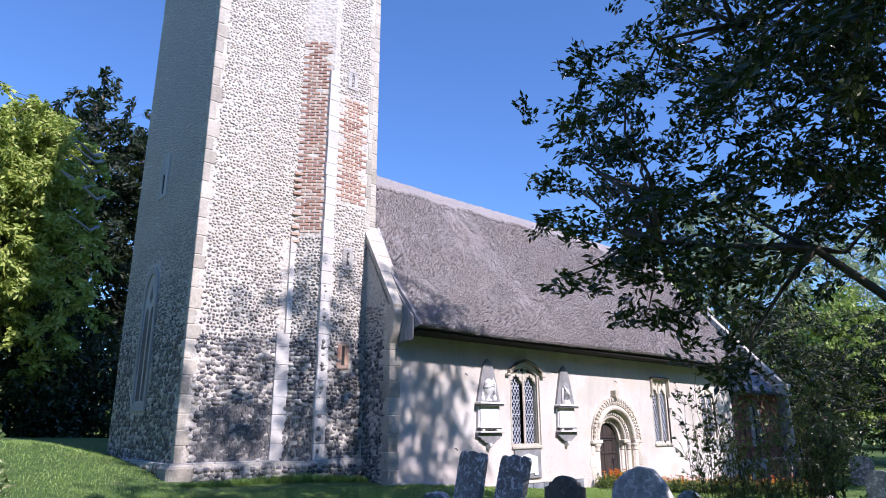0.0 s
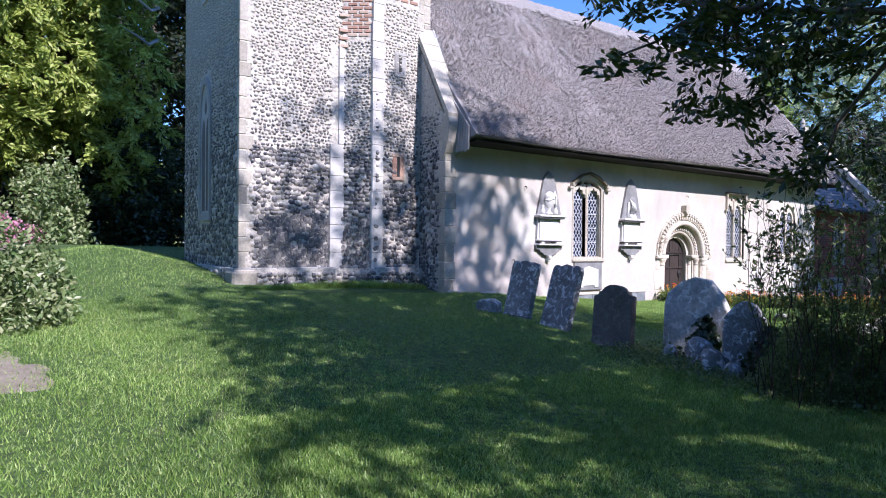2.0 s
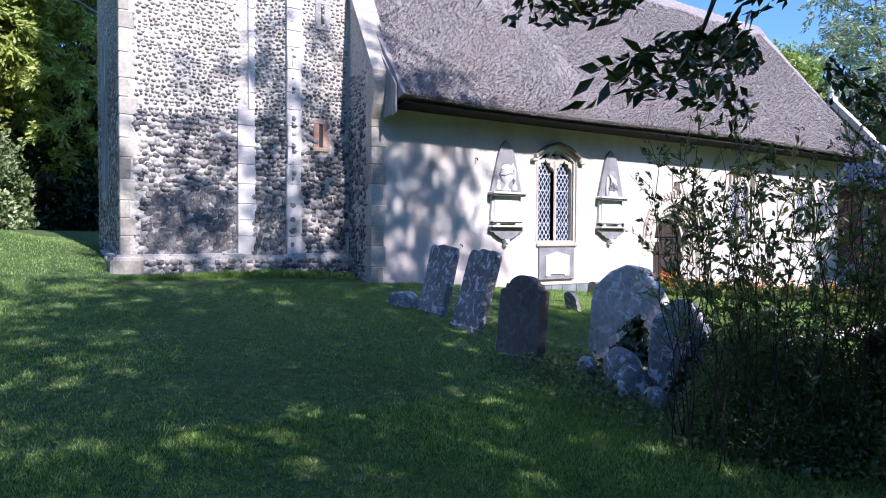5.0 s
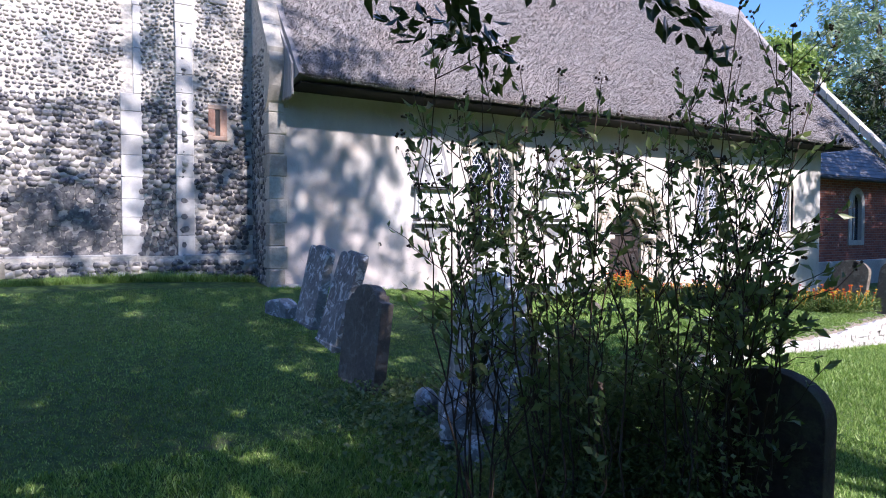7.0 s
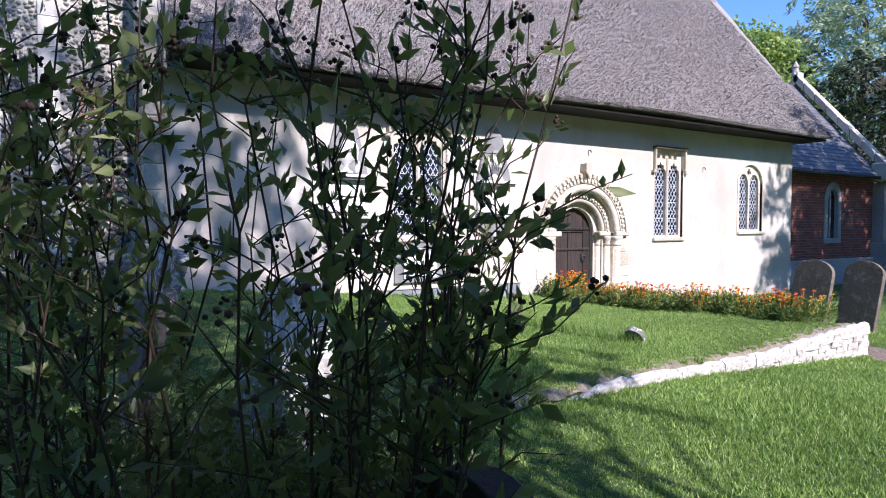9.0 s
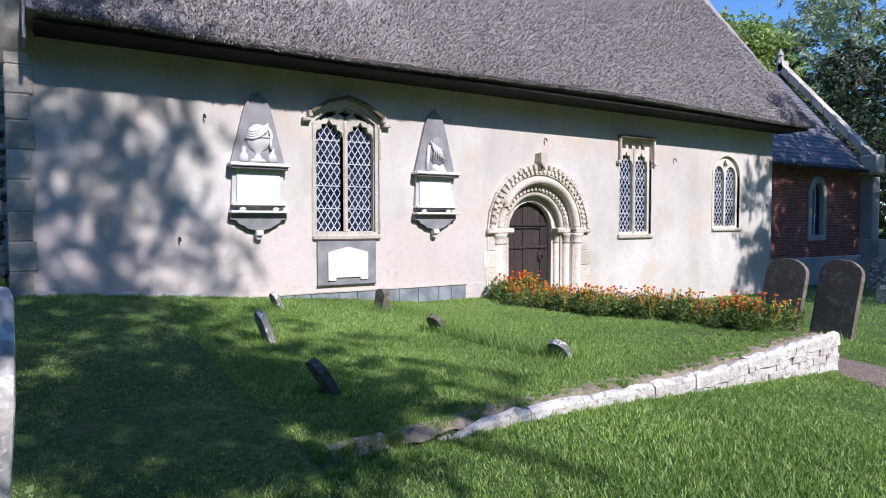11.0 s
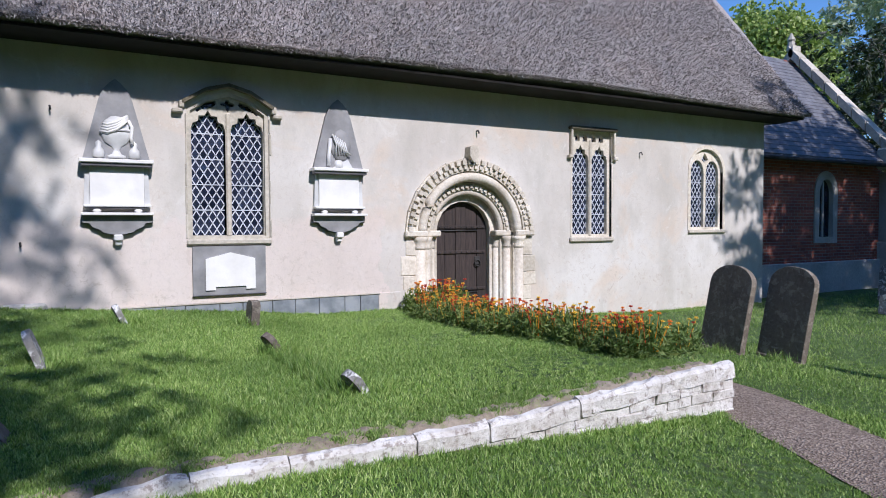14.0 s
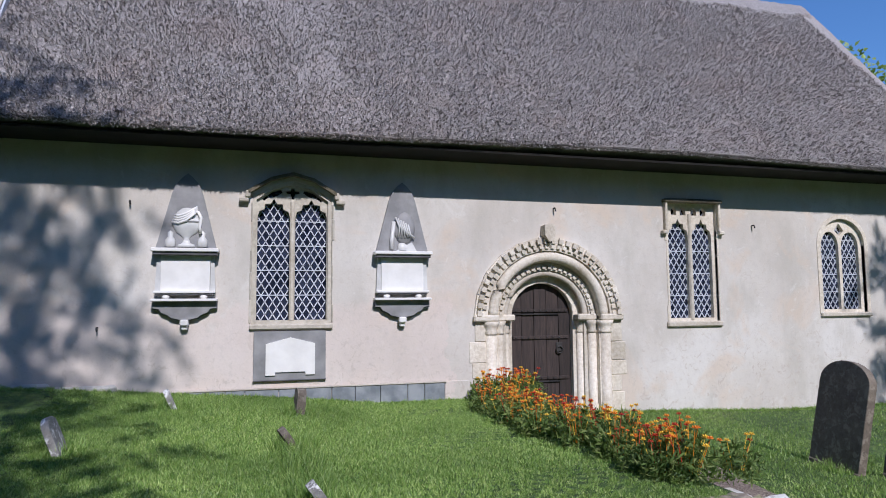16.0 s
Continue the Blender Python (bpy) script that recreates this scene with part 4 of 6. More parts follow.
def lattice(win, x0, x1, z0, z1, y, dw, dh):
    """Leaded diamond panes that reach a little under the stone, each a pane, and their cames."""
    key = (dw, dh)
    if key not in DIAMOND:
        me = bpy.data.meshes.new("pane")
        e_ = 0.93
        p = [(-dw / 2 * e_, 0), (0, -dh / 2 * e_), (dw / 2 * e_, 0), (0, dh / 2 * e_)]
        me.from_pydata([(a_, 0, b_) for a_, b_ in p] + [(a_, 0.004, b_) for a_, b_ in p], [], [(0, 1, 2, 3), (7, 6, 5, 4), (0, 4, 5, 1), (1, 5, 6, 2), (2, 6, 7, 3), (3, 7, 4, 0)])
        me.materials.append(GLASS)
        DIAMOND[key] = me
    made = []
    ncol, nrow = int((x1 - x0) / dw + 1.5), int((z1 - z0) / dh + 1.5)
    cx, cz = (x0 + x1) / 2, z0
    for r in range(-1, 2 * nrow + 1):
        for c in range(-ncol, ncol + 1):
            x, z = cx + (c + 0.5 * (r % 2)) * dw, cz + r * dh / 2
            if x0 - dw * 0.3 < x < x1 + dw * 0.3 and z0 - dh * 0.3 < z < z1 + dh * 0.3:
                ob = new("pane", DIAMOND[key])
                ob.matrix_world = pose(x, y, z, rnd.gauss(0, 1.6), 0, rnd.gauss(0, 1.6))
                made.append(ob)
    for s in (-1, 1):
        bm = bmesh.new()
        k0 = int((z1 - z0) / dh + (x1 - x0) / dw) + 2
        for k in range(-k0, k0 + 1):
            seg = []
            for t in np.linspace(x0 - 0.02, x1 + 0.02, 60):
                zz = cz + dh / 2 + s * (t - cx) * dh / dw + k * dh
                if z0 - 0.02 <= zz <= z1 + 0.02:
                    seg.append((t, zz))
            if len(seg) > 1:
                (ax, az), (bx, bz) = seg[0], seg[-1]
                L = math.hypot(bx - ax, bz - az)
                m = Matrix.Translation(((ax + bx) / 2, y - 0.004, (az + bz) / 2)) @ Matrix.Rotation(-math.atan2(bz - az, bx - ax), 4, "Y")
                box(bm, -L / 2, L / 2, -0.004, 0.006, -0.0065, 0.0065, m=m)
        came = under(win, part("lattice", bm, LEAD, None, "pale lead cames in a diamond lattice"))
    for ob in made:
        under(came, ob)
    n = 5
    for i in range(1, n):
        z = z0 + (z1 - z0) * i / n
        under(win, boxed("saddle_bar", (x0, x1, y - 0.012, y - 0.004, z - 0.006, z + 0.006), LEAD, bevel=0))


def cusped(x0, x1, z0, spring, top):
    """A light with a cinquefoil head."""
    c, r = (x0 + x1) / 2, (x1 - x0) / 2
    lobes = [(x1, spring), (x1 - 0.02, spring + 0.3 * (top - spring)), (x1 - r * 0.42, spring + 0.42 * (top - spring)), (x1 - r * 0.45, spring + 0.7 * (top - spring)),
             (c + r * 0.2, spring + 0.72 * (top - spring)), (c, top)]
    return [(x0, z0), (x1, z0)] + lobes + [(2 * c - p, q) for p, q in lobes[::-1][1:]]


def window_one():
    w = base("window_1", W1X, 0, 0, label="two-light leaded window in limestone tracery", category="window", kind="structure")
    bpy.context.view_layer.update()
    e_ = [(-3.419, 1.311), (-2.401, 1.311), (-2.401, 2.96), (-2.65, 3.129), (-2.91, 3.199), (-3.17, 3.129), (-3.419, 2.96)]
    quat = [(-2.91 + (0.065 + 0.028 * math.cos(4 * radians(q))) * math.cos(radians(q)), 3.055 + (0.065 + 0.028 * math.cos(4 * radians(q))) * math.sin(radians(q))) for q in range(0, 360, 15)]
    daggers = [[(-2.91 + s_ * u, v) for u, v in ((0.13, 3.05), (0.2, 3.0), (0.33, 2.965), (0.37, 2.93), (0.4, 2.955), (0.27, 3.06), (0.15, 3.09))] for s_ in (-1, 1)]
    slab("tracery", e_, [cusped(-3.36, -2.945, 1.36, 2.72, 2.96), cusped(-2.875, -2.46, 1.36, 2.72, 2.96), quat, *daggers], 0.06, 0.2, LIME, w, "weathered limestone tracery", m=WALLM)
    slab("reveal_roll", e_, [[(-3.37, 1.35), (-2.45, 1.35), (-2.45, 2.94), (-2.66, 3.08), (-2.91, 3.15), (-3.16, 3.08), (-3.37, 2.94)]], 0.015, 0.07, LIME, w, m=WALLM)
    boxed("mullion", (-2.945, -2.875, 0.03, 0.2, 1.34, 2.95), CREAM, w, "ochre limestone mullion", 0.02)
    slab("lintel_piece", [(-2.955, 3.115), (-2.865, 3.115), (-2.91, 3.14)], [], 0.05, 0.19, LIME, w, m=WALLM)
    boxed("sill", (-3.44, -2.38, -0.05, 0.2, 1.24, 1.312), LIME, w, "worn limestone sill", 0.015)
    for side in (-1, 1):
        zz = 1.32
        while zz < 2.85:
            h = min(rnd.uniform(0.18, 0.42), 2.9 - zz)
            x = -2.91 + side * 0.512
            dx = rnd.uniform(0.008, 0.035) * side
            boxed("jamb_stone", (min(x, x + dx), max(x, x + dx), -0.014, 0.05, zz + 0.004, zz + h - 0.004), LIME if rnd.random() < 0.8 else CREAM, w, bevel=0.008)
            zz += h
        hood = [(-2.91, 3.3), (-2.91 + side * 0.28, 3.225), (-2.91 + side * 0.57, 3.045), (-2.91 + side * 0.56, 3.0), (-2.91 + side * 0.28, 3.18), (-2.91, 3.255)]
        slab("hood_mould", hood, [], -0.1, 0.02, SHADEMOSSLIME, w, "mossy weathered hood mould, eave shade put into its colour", m=WALLM)
        x = -2.91 + side * 0.62
        boxed("label_stop", (x - 0.06, x + 0.06, -0.09, 0.02, 2.89, 2.945), LIME, w, bevel=0.012)
        boxed("label_drop", (x - 0.05 * side - 0.03, x - 0.05 * side + 0.03, -0.1, 0.02, 2.95, 3.04), LIME, w, bevel=0.01)
    for x0, x1 in ((-3.36, -2.945), (-2.875, -2.46)):
        lattice(w, x0 + W1X, x1 + W1X, 1.36, 3.0, 0.15, 0.1, 0.16)
    slab("pane", [(-3.33, 2.93), (-2.49, 2.93), (-2.66, 3.08), (-2.91, 3.14), (-3.16, 3.08)], [], 0.165, 0.17, GLASS, w, m=WALLM)


def window_two():
    w = base("window_2", 0, 0, 0, label="square-headed two-light leaded window in limestone", category="window", kind="structure")
    x0, x1, z0, z1 = 2.64, 3.54, 1.24, 3.1
    c = (x0 + x1) / 2
    hole = [cusped(x0 + 0.06, c - 0.035, 1.31, 2.6, 2.86), cusped(c + 0.035, x1 - 0.06, 1.31, 2.6, 2.86)]
    for k in range(4):
        hx = x0 + 0.12 + (k + (0.15 if k > 1 else 0)) * 0.168
        hole.append([(hx, 2.92), (hx + 0.1, 2.92), (hx + 0.1, 3.0), (hx + 0.05, 3.05), (hx, 3.0)])
    slab("tracery", rect(x0 + 0.001, x1 - 0.001, z0 + 0.001, z1 - 0.001), hole, 0.05, 0.17, CREAM, w, "cusped limestone tracery", m=WALLM)
    boxed("mullion", (c - 0.03, c + 0.03, 0.025, 0.16, 1.28, 2.95), CREAM, w, bevel=0.015)
    boxed("sill", (x0 - 0.05, x1 + 0.04, -0.05, 0.17, 1.18, 1.26), CREAM, w, bevel=0.015)
    for side, x in ((-1, x0), (1, x1)):
        zz = 1.26
        while zz < 2.65:
            h = min(rnd.uniform(0.2, 0.45), 2.7 - zz)
            dx = side * rnd.uniform(0.015, 0.045)
            boxed("jamb_stone", (min(x, x + dx), max(x, x + dx), -0.012, 0.05, zz + 0.004, zz + h - 0.004), CREAM, w, bevel=0.008)
            zz += h
        boxed("hood_side", (x + side * 0.03 - 0.022, x + side * 0.03 + 0.022, -0.07, 0.02, 2.66, 3.15), CREAM, w, bevel=0.012)
        boxed("label_stop", (x + side * 0.06 - 0.045, x + side * 0.06 + 0.045, -0.08, 0.02, 2.61, 2.665), CREAM, w, bevel=0.012)
    # this top takes the darkened stone for the eave shadow across it
    boxed("hood_top", (x0 - 0.07, x1 + 0.07, -0.1, 0.02, 3.1, 3.16), SHADEMOSSLIME, w, bevel=0.015)
    for a_, b_ in ((x0 + 0.06, c - 0.035), (c + 0.035, x1 - 0.06)):
        lattice(w, a_, b_, 1.31, 3.05, 0.12, 0.1, 0.16)


def window_three():
    w = base("window_3", 0, 0, 0, label="round-headed two-light leaded window with plain tracery", category="window", kind="structure")
    e_ = archway(5.561, 6.479, 1.361, 2.5, 2.939)
    c = 6.02
    slab("tracery", e_, [pointed(5.63, c - 0.03, 1.42, 2.45, 2.72), pointed(c + 0.03, 6.41, 1.42, 2.45, 2.72), [(c - 0.1, 2.74), (c, 2.66), (c + 0.1, 2.74), (c, 2.87)]], 0.05, 0.16, CREAM, w, m=WALLM)
    slab("surround", [(5.49, 1.36), (5.56, 1.36), (5.56, 2.5)] + arc(c, 2.5, 0.46, 180, 0, 16, 0.44) + [(6.48, 1.36), (6.55, 1.36), (6.55, 2.5)] + arc(c, 2.5, 0.53, 0, 180, 16, 0.51) + [(5.49, 2.5)], [], -0.012, 0.05, CREAM, w, m=WALLM)
    boxed("sill", (5.5, 6.54, -0.05, 0.16, 1.3, 1.37), CREAM, w, bevel=0.015)
    lattice(w, 5.62, 6.42, 1.42, 2.88, 0.11, 0.1, 0.16)


window_one()
window_two()
window_three()


# ---- wall monuments ----
def lathe(name, prof, mat, parent, flat=0.5, n=20, m=None):
    verts, faces = [], []
    for r, z in prof:
        for j in range(n):
            q = 2 * math.pi * j / n
            verts.append(Vector((r * math.cos(q), r * flat * math.sin(q), z)))
    for i in range(len(prof) - 1):
        for j in range(n):
            faces.append((i * n + j, i * n + (j + 1) % n, (i + 1) * n + (j + 1) % n, (i + 1) * n + j))
    if m is not None:
        verts = [m @ v for v in verts]
    return link(name, verts, faces, mat, parent, smooth=True)


def monument(x, relief):
    bpy.context.view_layer.update()
    m = base("wall_monument", x, 0, 0, label="grey and white marble wall monument with a carved " + relief, category="wall monument")
    slab("obelisk", [(-0.36, 2.27), (0.36, 2.27), (0.18, 2.98), (0.13, 3.1), (0.06, 3.18), (0.0, 3.23), (-0.06, 3.18), (-0.13, 3.1), (-0.18, 2.98)], [], -0.06, 0.01, GREYSLATE, m, "grey slate obelisk panel", m=WALLM)
    boxed("cornice", (-0.395, 0.395, -0.2, 0.01, 2.225, 2.27), MARBLE, m, bevel=0.008)
    boxed("cornice_underside", (-0.375, 0.375, -0.17, 0.01, 2.185, 2.226), DARKSLATE, m)
    boxed("tablet", (-0.29, 0.29, -0.08, 0.01, 1.74, 2.186), MARBLE, m, "plain white marble inscription tablet", 0.004)
    for s in (-1, 1):
        slab("side_scroll", [(s * 0.293, 1.74), (s * 0.293, 2.184), (s * 0.335, 2.184), (s * 0.355, 1.74)], [], -0.06, 0.01, GREYMARBLE, m, m=WALLM)
        lathe("foot", [(0.0, 1.645), (0.03, 1.645), (0.05, 1.668), (0.03, 1.69), (0.0, 1.69)], MARBLE, m, 0.8, 12, Matrix.Translation((s * 0.22, -0.09, 0)))
    tbase = boxed("tablet_base", (-0.36, 0.36, -0.14, 0.01, 1.712, 1.742), MARBLE, m)
    boxed("tablet_base_underside", (-0.34, 0.34, -0.12, 0.01, 1.69, 1.713), DARKSLATE, m)
    boxed("shelf", (-0.385, 0.385, -0.17, 0.01, 1.612, 1.645), MARBLE, m)
    half = [(0.05, 1.385), (0.16, 1.41), (0.19, 1.44), (0.27, 1.475), (0.3, 1.52), (0.375, 1.53), (0.375, 1.61)]
    ap = [(-p, q) for p, q in half[::-1]] + half
    slab("apron", ap, [], -0.08, 0.008, GREYSLATE, m, "grey scalloped apron", m=WALLM)
    slab("apron_edge", [(p * 1.02, q - 0.014) for p, q in ap], [], -0.05, 0.006, DARKSLATE, m, m=WALLM)
    boxed("corbel", (-0.05, 0.05, -0.12, 0.01, 1.31, 1.385), MARBLE, m, bevel=0.012)
    boxed("corbel_foot", (-0.035, 0.035, -0.08, 0.01, 1.255, 1.312), MARBLE, m, bevel=0.01)
    at = Matrix.Translation((0, -0.06, 0))
    if relief == "urn":
        urn = lathe("urn", [(0.0, 2.29), (0.1, 2.29), (0.1, 2.32), (0.05, 2.34), (0.03, 2.39), (0.06, 2.43), (0.13, 2.48), (0.165, 2.56), (0.165, 2.63), (0.14, 2.645), (0.15, 2.67), (0.12, 2.73), (0.06, 2.78), (0.0, 2.79)], GREYMARBLE, m, 0.45, 22, at)
        for q in range(4):
            swept("drapery", [(-0.17 + 0.012 * q, -0.09, 2.6 + 0.03 * q), (-0.09, -0.135, 2.585 + 0.03 * q), (0.0, -0.15, 2.62 + 0.028 * q), (0.09, -0.135, 2.7 + 0.022 * q), (0.12, -0.1, 2.755 + 0.012 * q)], 0.017, MARBLE, urn, "white carved cloth")
        swept("drapery", [(0.13, -0.1, 2.74), (0.17, -0.1, 2.66), (0.155, -0.1, 2.54), (0.17, -0.09, 2.46)], 0.02, MARBLE, urn, "white carved cloth")
        swept("collar", [(0.16 * math.cos(q), -0.06 + 0.075 * math.sin(q), 2.61) for q in np.linspace(math.pi, 2 * math.pi, 12)], 0.012, GREYSLATE, urn)
        for s in (-1, 1):
            lathe("flower_relief", [(0.0, 2.29), (0.07, 2.3), (0.06, 2.38), (0.03, 2.42), (0.035, 2.47), (0.0, 2.5)], GREYMARBLE, m, 0.5, 9, at @ Matrix.Translation((s * 0.19, 0, 0)))
    else:
        med = lathe("medallion", [(0.0, 2.38), (0.08, 2.4), (0.13, 2.48), (0.15, 2.58), (0.13, 2.7), (0.08, 2.78), (0.0, 2.82)], GREYSLATE, m, 0.3, 18, at @ Matrix.Translation((0.03, 0, 0)))
        swept("torch", [(-0.15, -0.08, 2.3), (-0.15, -0.08, 2.42), (-0.12, -0.08, 2.68)], 0.028, GREYMARBLE, m)
        for q in range(6):
            swept("garland", [(-0.1 + 0.035 * q, -0.1, 2.74 - 0.02 * q), (-0.05 + 0.03 * q, -0.13, 2.6 - 0.02 * q), (-0.06 + 0.045 * q, -0.1, 2.46)], 0.012, GREYMARBLE, med)
        lathe("skull_relief", [(0.0, 2.28), (0.06, 2.285), (0.07, 2.33), (0.05, 2.38), (0.0, 2.4)], GREYMARBLE, m, 0.6, 12, at @ Matrix.Translation((0.0, 0, 0)))
        slab("drape_foot", [(-0.09, 2.28), (0.2, 2.28), (0.13, 2.4), (0.05, 2.36)], [], -0.08, -0.055, GREYMARBLE, m, m=WALLM)


monument(-4.31, "urn")
monument(-1.55, "trophy medallion")
tb = base("wall_tablet", -3.02, 0, 0, label="grey slate wall tablet with a white marble panel", category="wall tablet")
slab("backplate", rect(-0.46, 0.45, 0.6, 1.222), [], -0.04, 0.01, GREYSLATE, tb, m=WALLM)
slab("panel", [(-0.31, 0.66), (-0.19, 0.66), (-0.19, 0.7), (0.19, 0.7), (0.19, 0.66), (0.31, 0.66), (0.31, 1.06), (0.0, 1.14), (-0.31, 1.06)], [], -0.062, -0.038, MARBLE, tb, "white marble panel", m=WALLM)
boxed("lower_edge", (-0.465, 0.455, -0.05, 0.01, 0.585, 0.602), DARKSLATE, tb)

# slate damp course along the foot of the wall, and a rough ledge
sp = base("slate_plinth", -2.6, 0, 0.3, label="course of blue slate tiles along the wall foot", category="plinth", kind="structure")
bpy.context.view_layer.update()
x = -5.0
while x < -0.98:
    w = rnd.uniform(0.22, 0.42)
    w = min(w, -0.95 - x)
    stone_block("slate", (x + 0.004, x + w - 0.004, -0.035 - rnd.random() * 0.006, 0.0, 0.1, 0.475 + rnd.random() * 0.008), BLUESLATE, sp, 0.004)
    x += w
stone_block("ledge", (-5.2, -0.93, -0.05, 0.0, 0.48, 0.5), LIME, sp, 0.008)
stone_block("end_block", (-0.945, -0.6, -0.02, 0.0, 0.0, 0.5), PLASTER, sp, 0.006)
x = -7.0
while x < -5.2:
    w = rnd.uniform(0.25, 0.5)
    stone_block("foot_stone", (x, x + w - 0.01, -0.06 - 0.03 * rnd.random(), 0.0, 0.35, 0.58 + 0.12 * rnd.random() * (-x - 4.5) / 2), GREYLIME, sp, 0.03)
    x += w

# ---- chancel ----
CY, CE = 0.7, 13.5
slab("wall_chancel_south", rect(NE, CE, -0.6, 3.05), [pointed(10.75, 11.45, 1.1, 2.2, 2.62)], CY, CY + 0.5, BRICKWALL, m=WALLM)
tagged(bpy.data.objects["wall_chancel_south"], "dark red brick chancel wall", "wall", kind="structure")
slab("wall_chancel_east", [(CY + 0.5, -0.6), (5.5, -0.6), (5.5, 3.05), (3.1, 6.2), (CY + 0.5, 3.3)], [], CE - 0.5, CE, BRICKWALL, m=SIDE)
tagged(bpy.data.objects["wall_chancel_east"], "brick east gable of the chancel", "wall", kind="structure")
boxed("wall_chancel_north", (NE, CE, 5.0, 5.5, -0.5, 3.05), BRICKWALL, bevel=0)
tagged(bpy.data.objects["wall_chancel_north"], "brick north wall of the chancel", "wall", kind="structure")
rc = base("roof_chancel", 11, 3.1, 3, label="dark slate chancel roof", category="roof", kind="structure")
bpy.context.view_layer.update()
for s in (-1, 1):
    v, f = plate([(3.1 + s * 2.68, 2.92), (3.1 + s * 2.68, 3.02), (3.1, 6.15), (3.1, 6.05)], [], NE + 0.02, CE - 0.25, SIDE)
    under(rc, link("slope", v, f, ROOFSLATE))
V, F = [], []
for r in range(26):
    t = r / 26
    y, z = 0.42 + 2.66 * t, 3.03 + 3.12 * t
    for i in range(21):
        x0 = NE + 0.05 + 0.27 * i + (0.13 if r % 2 else 0)
        x1 = min(x0 + 0.26, CE - 0.26)
        j = rnd.uniform(0, 0.006)
        k = len(V)
        V += [(x0, y - 0.01, z + 0.012 + j), (x1, y - 0.01, z + 0.012 + j), (x1, y + 0.16, z + 0.19), (x0, y + 0.16, z + 0.19), (x0, y, z), (x1, y, z)]
        F += [(k, k + 1, k + 2, k + 3), (k + 4, k + 5, k + 1, k)]
sl = link("slates", V, F, ROOFSLATE)
sl["kind"] = "stuff"
under(rc, sl)
cc = base("coping_chancel", CE, 3.1, 3, label="stone gable coping with kneeler and finial", category="coping", kind="structure")
bpy.context.view_layer.update()
for i in range(8):
    t0, t1 = i / 8, (i + 1) / 8 - 0.01
    y0, y1, z0, z1 = 0.2 + 2.9 * t0, 0.2 + 2.9 * t1, 3.3 + 3.3 * t0, 3.3 + 3.3 * t1
    v, f = plate([(y0, z0 - 0.25), (y1, z1 - 0.25), (y1, z1 + 0.03), (y0, z0 + 0.03)], [], CE - 0.35, CE + 0.02, SIDE)
    under(cc, link("coping_stone", v, f, LIME))
    v, f = plate([(6.0 - y0, z0 - 0.25), (6.0 - y1, z1 - 0.25), (6.0 - y1, z1 + 0.03), (6.0 - y0, z0 + 0.03)], [], CE - 0.35, CE + 0.02, SIDE)
    under(cc, link("coping_stone", v, f, LIME))
under(cc, boxed("kneeler", (CE - 0.4, CE + 0.05, 0.1, 0.62, 2.85, 3.4), LIME, bevel=0.05))
bm = bmesh.new()
tube(bm, [(CE - 0.16, 3.1, 6.5), (CE - 0.16, 3.1, 6.75), (CE - 0.16, 3.1, 6.8), (CE - 0.16, 3.1, 7.0)], [0.13, 0.09, 0.12, 0.02], 8)
under(cc, part("finial", bm, LIME))
cw = base("window_4", 11.1, CY, 0, label="narrow pointed chancel window in pale stone", category="window", kind="structure")
po, pi_ = pointed(-0.46, 0.46, 1.0, 2.2, 2.75), pointed(-0.28, 0.28, 1.15, 2.15, 2.55)
slab("surround", po, [pi_], -0.03, 0.12, GREYLIME, cw, m=WALLM)
slab("pane", pi_, [], 0.08, 0.086, GLASS, cw, m=WALLM)
boxed("mullion", (-0.03, 0.03, 0.05, 0.1, 1.15, 2.5), GREYLIME, cw)
bt = base("buttress", 13.7, 0.5, -0.3, label="grey stone buttress at the chancel corner", category="buttress", kind="structure")
boxed("lower_stage", (-0.3, 0.2, -0.35, 0.25, 0, 1.3), GREYLIME, bt, bevel=0.03)
boxed("upper_stage", (-0.25, 0.15, -0.15, 0.25, 1.3, 3.1), GREYLIME, bt, bevel=0.03)
boxed("plinth_chancel", (NE, CE, CY - 0.08, CY, -0.5, 0.55), GREYLIME, bevel=0.02)
tagged(bpy.data.objects["plinth_chancel"], "grey stone plinth of the chancel", "plinth", kind="structure")
boxed("gutter_chancel", (NE, CE, 0.32, 0.42, 2.9, 2.99), IRON, bevel=0.02)
tagged(bpy.data.objects["gutter_chancel"], "black iron gutter along the chancel eave", "gutter", kind="structure")

# ---- low whitewashed wall round the raised lawn ----
lw = base("low_wall", -2.4, -5.4, 0, label="low limewashed brick wall holding up the lawn", category="wall", kind="structure")
bpy.context.view_layer.update()


def wall_top(x):
    return 0.3 + 0.13 * float(smooth_step(np.float64(x), -2.7, -0.45)) - 0.22 * float(1 - smooth_step(np.float64(x), -5.5, -4.3))


